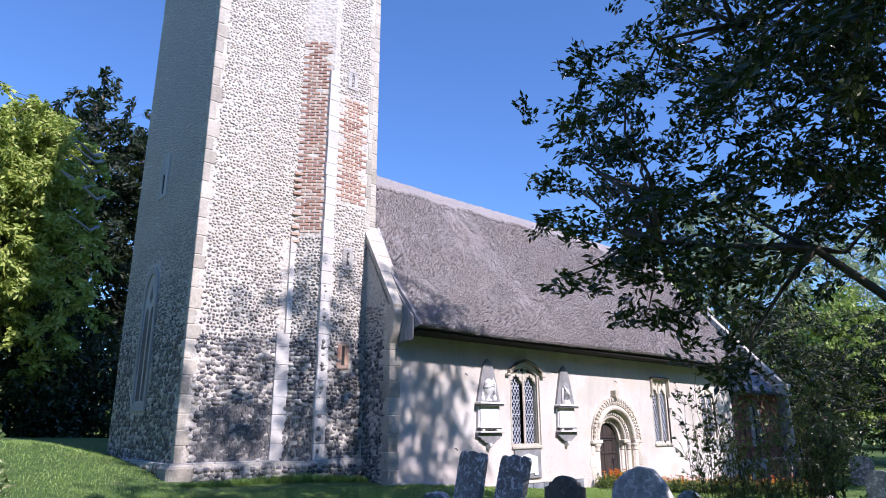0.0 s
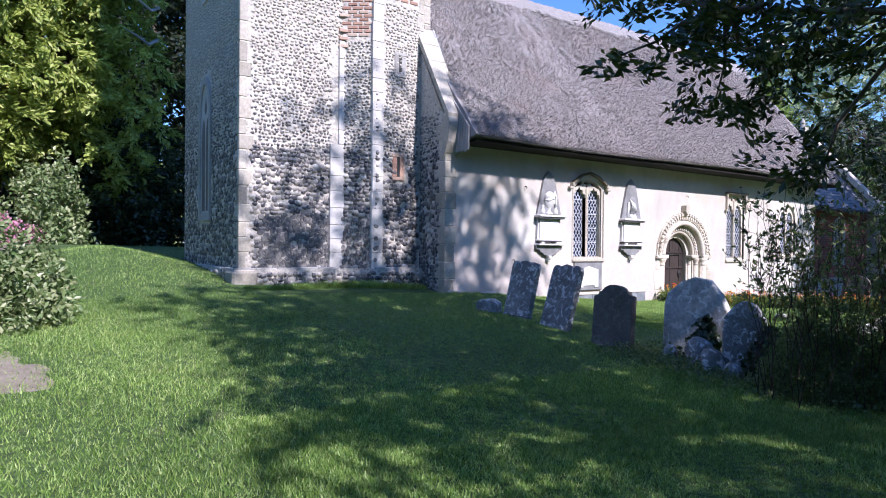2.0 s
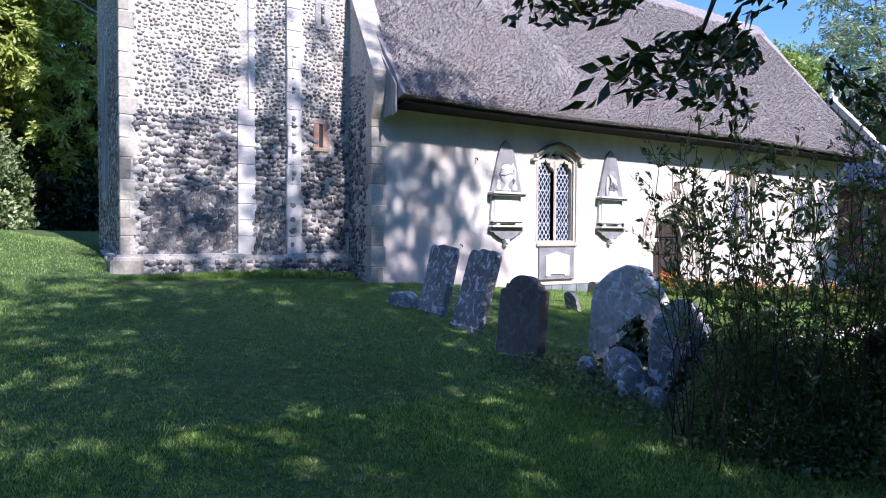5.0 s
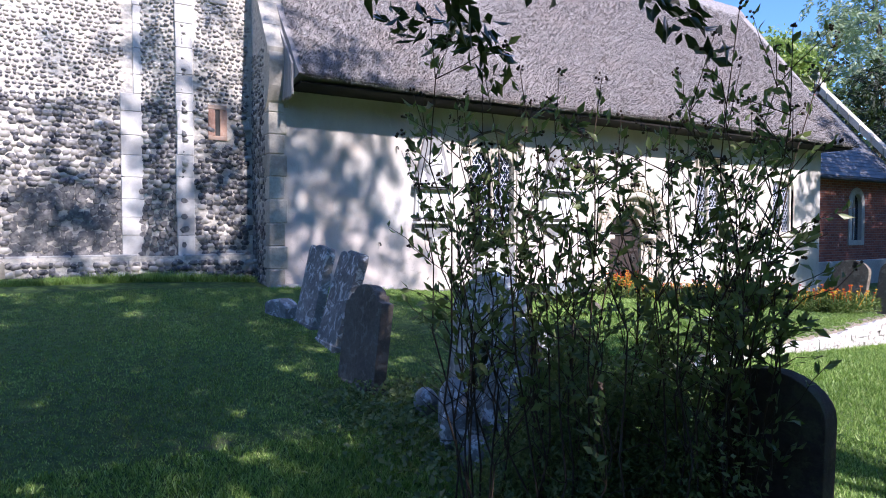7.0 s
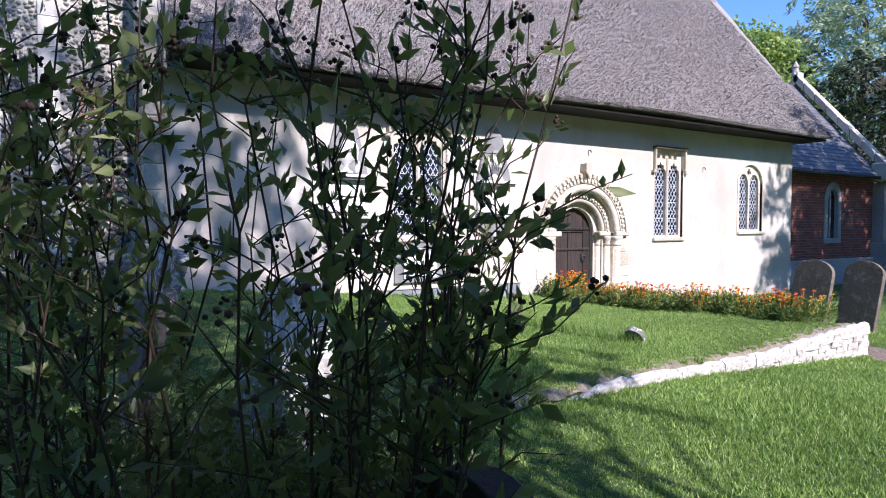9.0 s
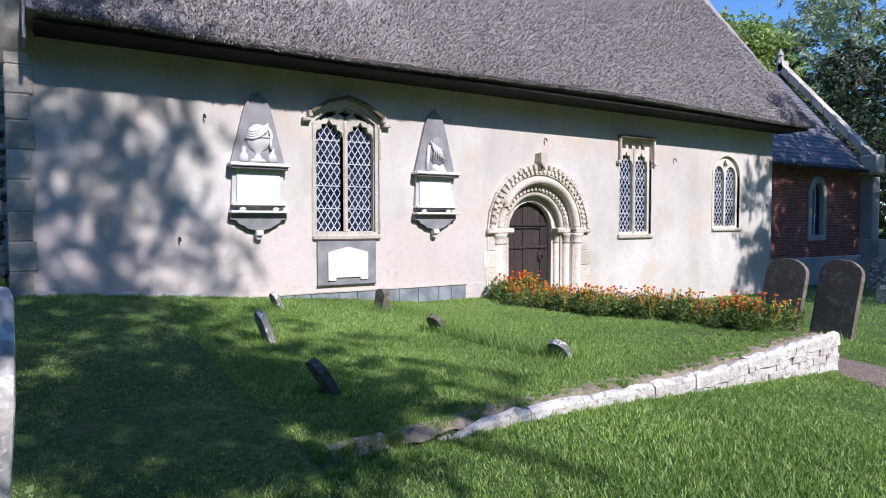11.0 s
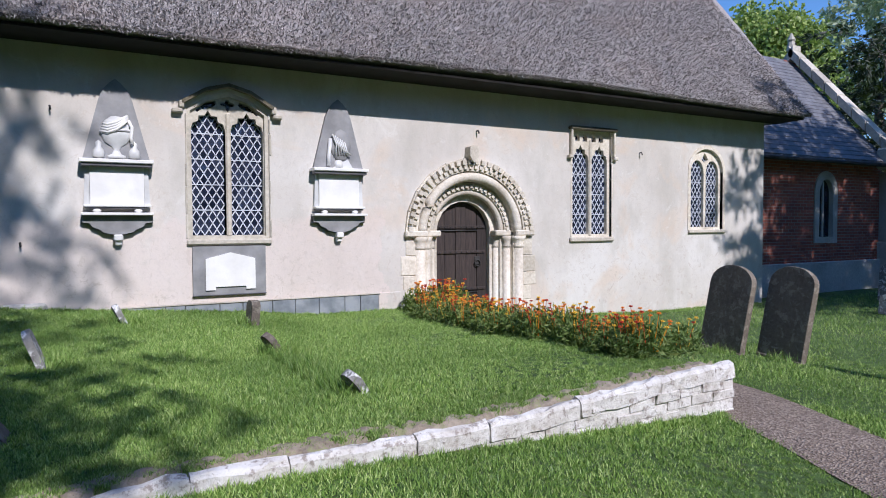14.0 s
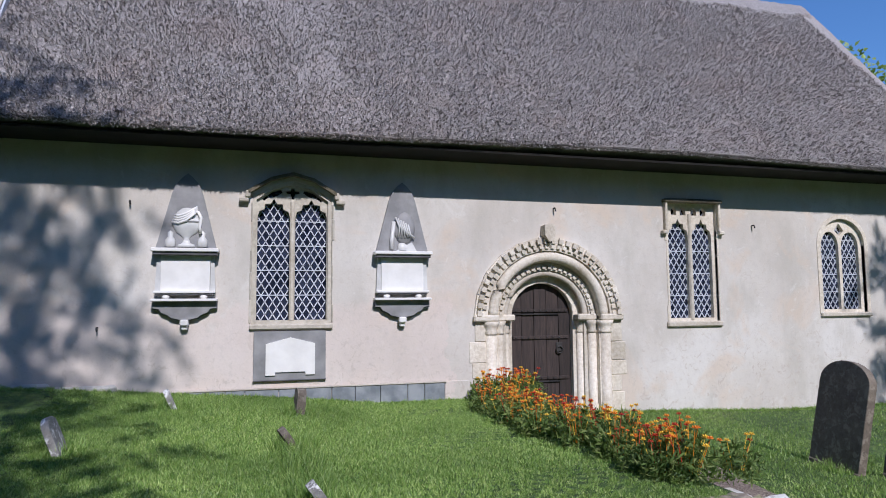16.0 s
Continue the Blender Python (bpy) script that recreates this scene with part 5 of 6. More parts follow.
slabs = [(-5.6 + 0.3 * i, -5.6 + 0.3 * (i + 1)) for i in range(18) if -5.6 + 0.3 * i < -0.4]
for x0, x1 in slabs:
    under(lw, boxed("core", (x0, min(x1, -0.36), -5.475, -5.395, -0.5, wall_top((x0 + x1) / 2) - 0.035), LIMEWASH, bevel=0))
under(lw, boxed("core", (-0.57, -0.36, -5.2, -0.35, -0.5, 0.24), LIMEWASH, bevel=0))
bricks = []
for i in range(6):
    me = bpy.data.meshes.new("brick")
    bm = bmesh.new()
    box(bm, -0.117, 0.117, -0.07, 0.07, -0.038, 0.038, bevel=0.006)
    for v in bm.verts:
        v.co += Vector((rnd.gauss(0, 0.003), rnd.gauss(0, 0.003), rnd.gauss(0, 0.002)))
    bm.to_mesh(me)
    bm.free()
    me.materials.append(LIMEWASH)
    bricks.append(me)


def lay(x, y, z, turn, sx=1.0, sz=1.0):
    ob = new("brick", bricks[rnd.randrange(6)])
    ob.matrix_world = Matrix.Translation((x, y, z)) @ Matrix.Rotation(turn + rnd.gauss(0, 0.006), 4, "Z") @ Matrix.Rotation(rnd.gauss(0, 0.006), 4, "Y") @ Matrix.Diagonal((sx, 1, sz, 1))
    under(lw, ob)


for row in range(6):
    x = -0.47 - (0.12 if row % 2 else 0)
    while x > -5.6:
        z = wall_top(x) - 0.075 - 0.077 * row
        if z + 0.05 > float(gz(x, -5.6)) and rnd.random() < 0.93:
            lay(x, -5.412 + rnd.gauss(0, 0.006), z + rnd.gauss(0, 0.005), 0, rnd.uniform(0.92, 1.03))
        x -= 0.236
    y = -5.3
    while y < -0.5 and row > 0:
        lay(-0.423 + rnd.gauss(0, 0.005), y, (0.37 if y < -4.9 else 0.27) - 0.077 * row + rnd.gauss(0, 0.004), math.pi / 2, rnd.uniform(0.92, 1.03))
        y += 0.236


def rough_coping(x0, x1):
    """A long limewashed coping stone with a crumbled, uneven top."""
    k = max(3, int((x1 - x0) / 0.09))
    bm = bmesh.new()
    rows = []
    for q in range(k + 1):
        x = x0 + (x1 - x0) * q / k
        z = wall_top(x)
        e = rnd.gauss(0, 0.004)
        prof = [(-5.494 + rnd.gauss(0, 0.004), z - 0.115 + rnd.gauss(0, 0.005)), (-5.496 + rnd.gauss(0, 0.005), z - 0.03 + e),
                (-5.478 + rnd.gauss(0, 0.008), z - 0.006 + e), (-5.44 + rnd.gauss(0, 0.012), z + 0.002 + rnd.gauss(0, 0.008)), (-5.385 + rnd.gauss(0, 0.015), z - 0.02)]
        rows.append([bm.verts.new((x, py, pz)) for py, pz in prof] + [bm.verts.new((x, -5.385, z - 0.115))])
    for r0, r1 in zip(rows, rows[1:]):
        for a_ in range(6):
            bm.faces.new((r0[a_], r0[(a_ + 1) % 6], r1[(a_ + 1) % 6], r1[a_]))
    bm.faces.new(rows[0])
    bm.faces.new(rows[-1][::-1])
    bmesh.ops.recalc_face_normals(bm, faces=bm.faces)
    under(lw, part("coping_stone", bm, LIMEWASH))


xe = -0.355
while xe > -5.6:
    ln = rnd.uniform(0.45, 0.95)
    rough_coping(xe - ln, xe - rnd.uniform(0.004, 0.014))
    xe -= ln
for i in range(19):
    y = -5.06 + 0.25 * i
    z = 0.36 if i < 1 else 0.27
    stone_block("coping_stone", (-0.57, -0.35 + rnd.gauss(0, 0.01), y - 0.115, y + 0.115, z - 0.05, z + rnd.gauss(0, 0.008)), LIMEWASH, lw, 0.018)

# iron pegs left in the plaster
for x, z in ((-4.98, 2.86), (0.74, 2.95), (4.22, 2.78), (-5.3, 1.3)):
    bm = bmesh.new()
    tube(bm, [(x, 0.02, z), (x, -0.05, z), (x + 0.006, -0.06, z - 0.03), (x + 0.006, -0.058, z - 0.05)], [0.011, 0.011, 0.012, 0.009], 6)
    tagged(part("iron_peg", bm, IRON, smooth=True), "small rusty iron peg in the plaster", "peg", "pegs in the wall")


# ---- headstones ----
def headstone(x, y, w, h, thick, lean_x, lean_y, turn, mat, shape, label, sink=0.12):
    """A slab whose broad faces look east and west. lean_x: degrees to the east; lean_y: to the south."""
    g = float(gz(x, y))
    hw = w / 2
    if shape == "shoulder":
        top = [(hw, h * 0.82), (hw * 0.78, h * 0.84), (hw * 0.72, h * 0.9)] + arc(0, h * 0.86, hw * 0.62, 15, 165, 10, h * 0.14) + [(-hw * 0.72, h * 0.9), (-hw * 0.78, h * 0.84), (-hw, h * 0.82)]
    elif shape == "scroll":
        top = [(hw, h * 0.9), (hw * 0.9, h * 0.97), (hw * 0.62, h * 0.985), (hw * 0.5, h * 0.94), (hw * 0.3, h * 0.98), (0, h), (-hw * 0.3, h * 0.98), (-hw * 0.5, h * 0.94), (-hw * 0.62, h * 0.985), (-hw * 0.9, h * 0.97), (-hw, h * 0.9)]
    elif shape == "round":
        top = arc(0, h - hw * 0.75, hw, 0, 180, 14, hw * 0.75)
    else:
        top = [(hw, h * 0.62), (hw * 0.92, h * 0.78), (hw * 0.5, h * 0.93), (hw * 0.1, h), (-hw * 0.35, h * 0.97), (-hw * 0.7, h * 0.8), (-hw * 0.95, h * 0.6)]
    st = base("headstone", x, y, g, rz=turn, rx=0, ry=lean_x, label=label, category="headstone", group="headstones")
    st.matrix_world = pose(x, y, g, lean_y, lean_x, turn)
    body = slab("slab", [(-hw, -sink), (hw, -sink)] + [p for p in top], [], -thick / 2, thick / 2, mat, st, m=SIDE)
    bev = body.modifiers.new("worn_edge", "BEVEL")
    bev.width, bev.segments, bev.limit_method, bev.angle_limit = thick * 0.16, 2, "ANGLE", radians(35)
    if w > 0.45:
        # faint raised border as carved
        boxed("foot_course", (-thick * 0.62, thick * 0.62, -hw * 1.03, hw * 1.03, -sink, 0.03), mat, st, bevel=0.015)
    return st


headstone(-7.42, -2.52, 0.58, 0.9, 0.1, 12, 2, 0, OLDSTONE, "scroll", "leaning lichened headstone with a scrolled top")
headstone(-7.54, -3.48, 0.58, 0.95, 0.1, 17, 0, -3, OLDSTONE, "scroll", "strongly leaning headstone spotted with pale lichen")
headstone(-7.78, -4.74, 0.58, 0.8, 0.11, 9, -3, 4, BROWNSTONE, "shoulder", "dark brown shouldered headstone, tilted")
headstone(-7.06, -5.46, 0.86, 1.0, 0.13, 4, 0, 6, PALESTONE, "rough", "large pale headstone partly covered by ivy")
headstone(-7.5, -6.38, 0.5, 0.84, 0.16, 12, -4, 14, OLDSTONE, "rough", "rough broken headstone blotched with pale lichen")
headstone(-7.5, -7.92, 0.44, 0.85, 0.1, 3, 0, 4, DARKBROWN, "round", "dark round-topped headstone beside the shrub")
headstone(2.02, -3.5, 0.6, 1.04, 0.085, 10, 3, -3, WARMSTONE, "round", "brown round-topped headstone leaning near the path")
headstone(2.2, -4.14, 0.56, 1.06, 0.085, 10, 3, -3, WARMSTONE, "round", "brown round-topped headstone in a leaning pair")
headstone(-7.52, -1.95, 0.4, 0.2, 0.2, 0, 0, 20, OLDSTONE, "rough", "low broken stump of an old headstone")
headstone(-2.95, -0.95, 0.2, 0.3, 0.1, 4, 3, 8, BROWNSTONE, "round", "small dark footstone in the lawn")
headstone(-3.06, -2.6, 0.2, 0.24, 0.06, -34, 4, 12, BROWNSTONE, "round", "small tilted footstone in the lawn")
headstone(-2.93, -4.42, 0.2, 0.2, 0.06, -36, 6, 8, OLDSTONE, "round", "small sunken footstone in the lawn")
headstone(-4.96, -2.55, 0.24, 0.32, 0.06, -20, 4, 0, OLDSTONE, "round", "thin tilted footstone in the shade")
headstone(-5.05, -4.3, 0.24, 0.3, 0.06, -32, 4, 0, BROWNSTONE, "round", "thin slanting footstone in the shade")
headstone(-4.3, -0.85, 0.16, 0.24, 0.06, -24, 4, 8, OLDSTONE, "round", "small pale footstone by the wall")
for x, y, s in ((10.5, -1.2, 0.9), (10.6, -2.8, 1.0), (8.1, -2.3, 0.4), (14.5, -3.4, 0.8), (18.0, -6.2, 1.0), (2.3, -5.6, 0.9)):
    headstone(x, y, 0.62 * s + 0.1, 0.95 * s, 0.1, 3, 2, rnd.uniform(-8, 8), OLDSTONE, "round", "grey headstone in the far churchyard")
tr_ = base("tomb_chest", 13.2, -5.0, float(gz(13.2, -5.0)), label="low pale stone tomb chest", category="tomb")
boxed("chest", (-0.9, 0.9, -0.4, 0.4, -0.1, 0.5), GREYLIME, tr_, bevel=0.02)
boxed("ledger", (-1.0, 1.0, -0.48, 0.48, 0.5, 0.6), LIME, tr_, bevel=0.03)
for x, y, s in ((-7.55, -5.85, 0.17), (-7.72, -6.12, 0.14), (-7.62, -5.5, 0.09), (-7.8, -6.4, 0.1)):
    bm = bmesh.new()
    bmesh.ops.create_icosphere(bm, subdivisions=3, radius=s)
    for v in bm.verts:
        v.co *= 1 + 0.25 * noise.noise(v.co * 6 + Vector((x, y, 0)))
        v.co.z *= 1.25
        v.co += Vector((x, y, float(gz(x, y)) + s * 0.7))
    tagged(part("boulder", bm, OLDSTONE, smooth=True), "rounded lichened lump of stone among ivy", "stone", "rubble stones")


# ---- leaves and trees ----
def leaf_mesh(c, d, nrm, length, width, fold=0.25):
    """Folded rhombic leaves: centres, directions, normals, lengths, widths -> vertices and triangles."""
    n = len(c)
    d = d / np.linalg.norm(d, axis=1)[:, None]
    s = np.cross(d, nrm)
    s /= np.linalg.norm(s, axis=1)[:, None] + 1e-9
    u = np.cross(s, d)
    L, W = length[:, None], width[:, None]
    tip, left, right = c + d * L, c + d * L * 0.45 - s * W / 2 + u * W * fold, c + d * L * 0.45 + s * W / 2 + u * W * fold
    V = np.stack([c, left, tip, right], 1).reshape(-1, 3)
    b = (np.arange(n) * 4)[:, None]
    F = np.concatenate([b + np.array([[0, 1, 2]]), b + np.array([[0, 2, 3]])], 1).reshape(-1, 3)
    return V, F


def unit(rng, n):
    v = rng.normal(size=(n, 3))
    return v / np.linalg.norm(v, axis=1)[:, None]


def in_blobs(rng, n, blobs, shell=0.5):
    """Points in a union of ellipsoids (centre, radii), more of them near the outside."""
    vol = np.array([r[0] * r[1] * r[2] for _, r in blobs])
    pick = rng.choice(len(blobs), n, p=vol / vol.sum())
    r = rng.random(n) ** shell
    C, R = np.array([b[0] for b in blobs], float), np.array([b[1] for b in blobs], float)
    return C[pick] + unit(rng, n) * R[pick] * np.minimum(r, 1)[:, None]


def bent(rng, p0, p1, n=5, sway=0.12):
    p0, p1 = np.array(p0, float), np.array(p1, float)
    L = np.linalg.norm(p1 - p0)
    pts = [p0 + (p1 - p0) * i / n for i in range(n + 1)]
    off = rng.normal(0, sway * L / n, (n + 1, 3))
    for i in range(1, n):
        pts[i] = pts[i] + off[i] + np.array([0, 0, 0.05 * L * math.sin(math.pi * i / n)])
    return pts


def tree(name, label, foot, height, blobs, leaf, clumps, per, size, width, mat, seed, spread=0.5, droop=0.2, trunk=0.3, limbs=14, keep=None, category="tree", shell=0.45, spray=False, extra=()):
    rng = np.random.default_rng(seed)
    x, y = foot
    g = float(gz(x, y)) - 0.1
    t = base(name, x, y, g, label=label, category=category)
    bpy.context.view_layer.update()
    pts = in_blobs(rng, clumps, blobs, shell)
    if keep is not None:
        pts = pts[keep(pts)]
    pts = pts[pts[:, 2] > g + 0.3]
    if len(extra):
        pts = np.concatenate([pts, np.array(extra, float)])
    bm = bmesh.new()
    stem = bent(rng, (x, y, g), (x + rng.normal(0, 0.3), y + rng.normal(0, 0.3), g + height * 0.85), 7, 0.1)
    tube(bm, stem, [trunk * (1 - 0.85 * i / 7) for i in range(8)], 8)
    under(t, part("trunk", bm, BARK, smooth=True))
    bm = bmesh.new()
    ends = pts[rng.choice(len(pts), min(limbs, len(pts)), replace=False)]
    hubs = []
    for e_ in ends:
        f_ = np.clip((e_[2] - g) / height - 0.18, 0.12, 0.8)
        k_ = f_ * 7 / 0.85
        p0 = np.array(stem[int(min(k_, 6))])
        path_ = bent(rng, p0, e_, 5, 0.25)
        r0 = trunk * 0.34 * (1 - f_ * 0.6)
        tube(bm, path_, [r0 * (1 - 0.85 * i / 5) for i in range(6)], 5)
        hubs += path_[2:]
    hubs = np.array(hubs)
    for p in pts[::max(1, len(pts) // 260)]:
        j = np.argmin(((hubs - p) ** 2).sum(1))
        tube(bm, bent(rng, hubs[j], p, 3, 0.2), [0.02 + trunk * 0.03, 0.016, 0.011, 0.006], 4)
    under(t, part("branchwork", bm, BARK, smooth=True))
    n = len(pts) * per
    rep = np.repeat(pts, per, 0)
    if spray:
        # fans of leaves along short drooping twigs
        ax = unit(rng, len(pts))
        ax[:, 2] = ax[:, 2] * 0.4 - droop
        ax /= np.linalg.norm(ax, axis=1)[:, None]
        axr = np.repeat(ax, per, 0)
        c = rep + axr * rng.uniform(-0.2, 1, (n, 1)) * spread + unit(rng, n) * spread * 0.16
        d = axr + unit(rng, n) * 0.75
    else:
        c = rep + unit(rng, n) * (rng.random((n, 1)) ** 0.5) * spread
        d = unit(rng, n)
        d[:, 2] -= droop
    V, F = leaf_mesh(c, d, unit(rng, n), size * rng.uniform(0.65, 1.25, n), width * rng.uniform(0.7, 1.2, n))
    cr = big("crown", V, F, mat)
    cr["kind"] = "stuff"
    under(t, cr)
    return t


# the evergreen that overhangs the walk and shades the lawn and tower
def over_walk(p):
    ahead = (p[:, 1] > -9.0) & (p[:, 0] > -10.2) & (p[:, 2] < 1.9 + 0.42 * np.hypot(p[:, 0] + 10.2, p[:, 1] + 9.4))
    low = p[:, 2] < 2.62
    return ~ahead & ~((p[:, 0] < -11.7) & (p[:, 2] > 3.4)) & ~(low & (p[:, 1] > -11.0) & (p[:, 1] < -8.3))


tree("evergreen_tree", "large dark evergreen tree with glossy leaves overhanging the grass", (-7.4, -12.2), 14,
     [((-8.6, -10.4, 5.4), (4.0, 3.9, 3.0)), ((-9.6, -8.9, 4.8), (2.0, 2.4, 2.3)), ((-6.8, -12.0, 11.2), (3.4, 2.8, 4.4)), ((-9.6, -11.5, 8.2), (3.2, 2.6, 3.0)), ((-5.2, -12.5, 11.2), (2.0, 2.0, 3.0)), ((-4.7, -12.5, 7.7), (2.0, 1.8, 2.0)), ((-10.4, -8.6, 3.3), (1.0, 0.8, 0.6)), ((-5.1, -11.6, 6.7), (1.4, 1.3, 1.4)),
      ((-10.3, -7.6, 3.3), (0.9, 0.7, 0.75)), ((-9.3, -6.9, 4.0), (1.6, 1.0, 1.0)), ((-8.2, -8.0, 3.9), (1.6, 1.0, 1.1)), ((-6.4, -8.6, 4.6), (1.4, 1.2, 1.0))],
     None, 3100, 62, 0.085, 0.036, EVERGREEN, 21, 0.4, 0.12, 0.32, 40, over_walk, shell=0.5, spray=True,
     extra=[(-9.85, -8.2, 2.12), (-9.7, -8.05, 2.2), (-9.3, -8.0, 2.3), (-8.75, -7.6, 2.35), (-8.5, -7.3, 2.3), (-8.2, -7.35, 2.5), (-7.9, -7.7, 2.45), (-8.9, -7.3, 2.5)] + [(-10.05 + 0.6 * math.sin(2.4 * q), -7.9 + 0.45 * math.cos(1.7 * q), 2.6 + 0.055 * q) for q in range(12)] + [(-9.15 + 0.45 * math.sin(2.1 * q), -7.6 + 0.4 * math.cos(2.9 * q), 2.7 + 0.05 * q) for q in range(10)])
tree("evergreen_tree", "dark evergreen tree behind the start of the walk", (-8.2, -16.4), 9,
     [((-9.2, -14.6, 6.3), (2.7, 1.1, 1.2)), ((-8.4, -16.2, 7.0), (2.6, 1.6, 2.0))], None, 400, 46, 0.1, 0.045, EVERGREEN, 23, 0.4, 0.12, 0.25, 14, spray=True)
tree("evergreen_tree", "dark evergreen tree shading the open lawn", (-11.8, -15.6), 8,
     [((-11.0, -12.7, 6.2), (1.4, 1.2, 0.9)), ((-11.2, -13.8, 6.8), (1.3, 1.0, 0.9))], None, 100, 46, 0.1, 0.045, EVERGREEN, 24, 0.4, 0.12, 0.2, 14, spray=True)
tree("evergreen_tree", "dark evergreen tree shading the raised lawn", (-5.4, -13.9), 8,
     [((-4.9, -11.4, 6.2), (1.3, 1.1, 1.1)), ((-5.1, -10.6, 5.2), (0.9, 0.7, 0.6))], None, 130, 46, 0.09, 0.04, EVERGREEN, 25, 0.38, 0.12, 0.2, 14, spray=True)
tree("evergreen_tree", "dark evergreen tree shading the chancel", (11.8, -9.5), 11, [((12.0, -8.9, 8.4), (4.8, 2.8, 4.4))], None, 2100, 46, 0.13, 0.06, EVERGREEN, 5, 0.5, 0.1, 0.25, 18, spray=True)
yew = tree("yew_tree", "tall sunlit yew with pale dead branches", (-14.2, 14.6), 13.5,
     [((-14.6, 14.0, 8.4), (3.7, 3.0, 4.6)), ((-12.4, 13.4, 9.0), (1.7, 1.9, 3.6)), ((-16.5, 13.6, 6.0), (3.0, 2.6, 3.6)), ((-11.7, 13.2, 9.6), (1.2, 1.5, 2.6)), ((-10.9, 12.8, 7.6), (1.4, 1.3, 4.6))], None, 2000, 64, 0.22, 0.09, YEWLEAF, 8, 0.75, 0.45, 0.4, 24, spray=True, shell=0.25)
yrng = np.random.default_rng(4)
for k_ in range(7):
    x, z = -10.9 + 0.5 * yrng.random(), 7.2 + 3.2 * yrng.random()
    bm = bmesh.new()
    tube(bm, [(x + 0.7, 12.6, z + 0.5), (x + 0.3, 11.9, z + 0.1), (x - 0.15, 11.5, z + 0.05 + 0.2 * yrng.random()), (x - 0.5, 11.3, z + 0.3)], [0.06, 0.05, 0.035, 0.015], 5)
    under(yew, part("dead_branch", bm, GREYWOOD, None, "bleached dead branch", True))
tree("conifer", "tall conifer, the shade it stands in put into near-black leaves", (-8.6, 19.5), 18, [((-8.8, 19.0, 9.5), (3.3, 3.0, 7.5)), ((-11.2, 18.2, 7.0), (2.6, 2.2, 6.0)), ((-6.0, 19.0, 10.0), (3.0, 2.5, 7.0)), ((-10.8, 17.5, 4.0), (2.6, 1.6, 4.0))], None, 1150, 50, 0.3, 0.12, CONIFER, 9, 0.8, 0.3, 0.35, 16, spray=True, shell=0.35)
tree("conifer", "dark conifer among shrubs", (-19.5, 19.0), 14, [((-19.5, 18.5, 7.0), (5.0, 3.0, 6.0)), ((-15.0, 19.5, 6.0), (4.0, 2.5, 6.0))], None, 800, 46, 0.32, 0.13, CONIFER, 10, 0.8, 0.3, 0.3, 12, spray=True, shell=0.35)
tree("yew_tree", "yew behind the chancel, its shade put into near-black leaves", (21.5, 5.0), 9.5, [((21.5, 4.6, 5.2), (4.6, 4.0, 4.4)), ((25.5, -1.0, 4.2), (4.5, 4.0, 4.0)), ((19.0, 1.0, 2.4), (2.2, 2.2, 2.2))], None, 620, 46, 0.24, 0.1, CONIFER, 12, 0.8, 0.25, 0.35, 14, spray=True, shell=0.35)
tree("lime_tree", "leafy lime tree with bright foliage", (33, 25), 17, [((31, 24, 11), (5.0, 4.5, 6)), ((36, 26, 10), (5, 5, 6))], None, 560, 50, 0.34, 0.26, LIMELEAF, 13, 1.1, 0.2, 0.4, 14, shell=0.25)
tree("lime_tree", "bright lime tree beside a willow", (30.5, 15.8), 14, [((30.5, 15.8, 9.5), (3.6, 3.4, 4.8))], None, 420, 46, 0.28, 0.22, LIMELEAF, 14, 0.9, 0.2, 0.35, 12, shell=0.25)
tree("ash_tree", "dark green ash tree", (37, 17.5), 12, [((37, 17.5, 7.8), (3.4, 3.4, 4.2))], None, 300, 46, 0.34, 0.2, leaf_mat("ash_leaf", (0.04, 0.08, 0.02), (0.1, 0.16, 0.04), (0.18, 0.24, 0.07)), 15, 1.0, 0.2, 0.3, 12)
tree("willow_tree", "tall pale silvery willow", (47, 16.5), 25, [((47, 16.5, 15), (6.5, 6, 9.5)), ((52, 8, 12), (6, 6, 8))], None, 620, 46, 0.5, 0.17, WILLOWLEAF, 16, 1.7, 0.5, 0.45, 14, spray=True, shell=0.3)
tree("lime_tree", "leafy green tree beyond the churchyard", (46, 8), 13, [((46, 8, 7), (6, 5, 6)), ((52, 0, 6), (6, 5, 5))], None, 420, 46, 0.45, 0.3, LIMELEAF, 17, 1.2, 0.2, 0.35, 12)


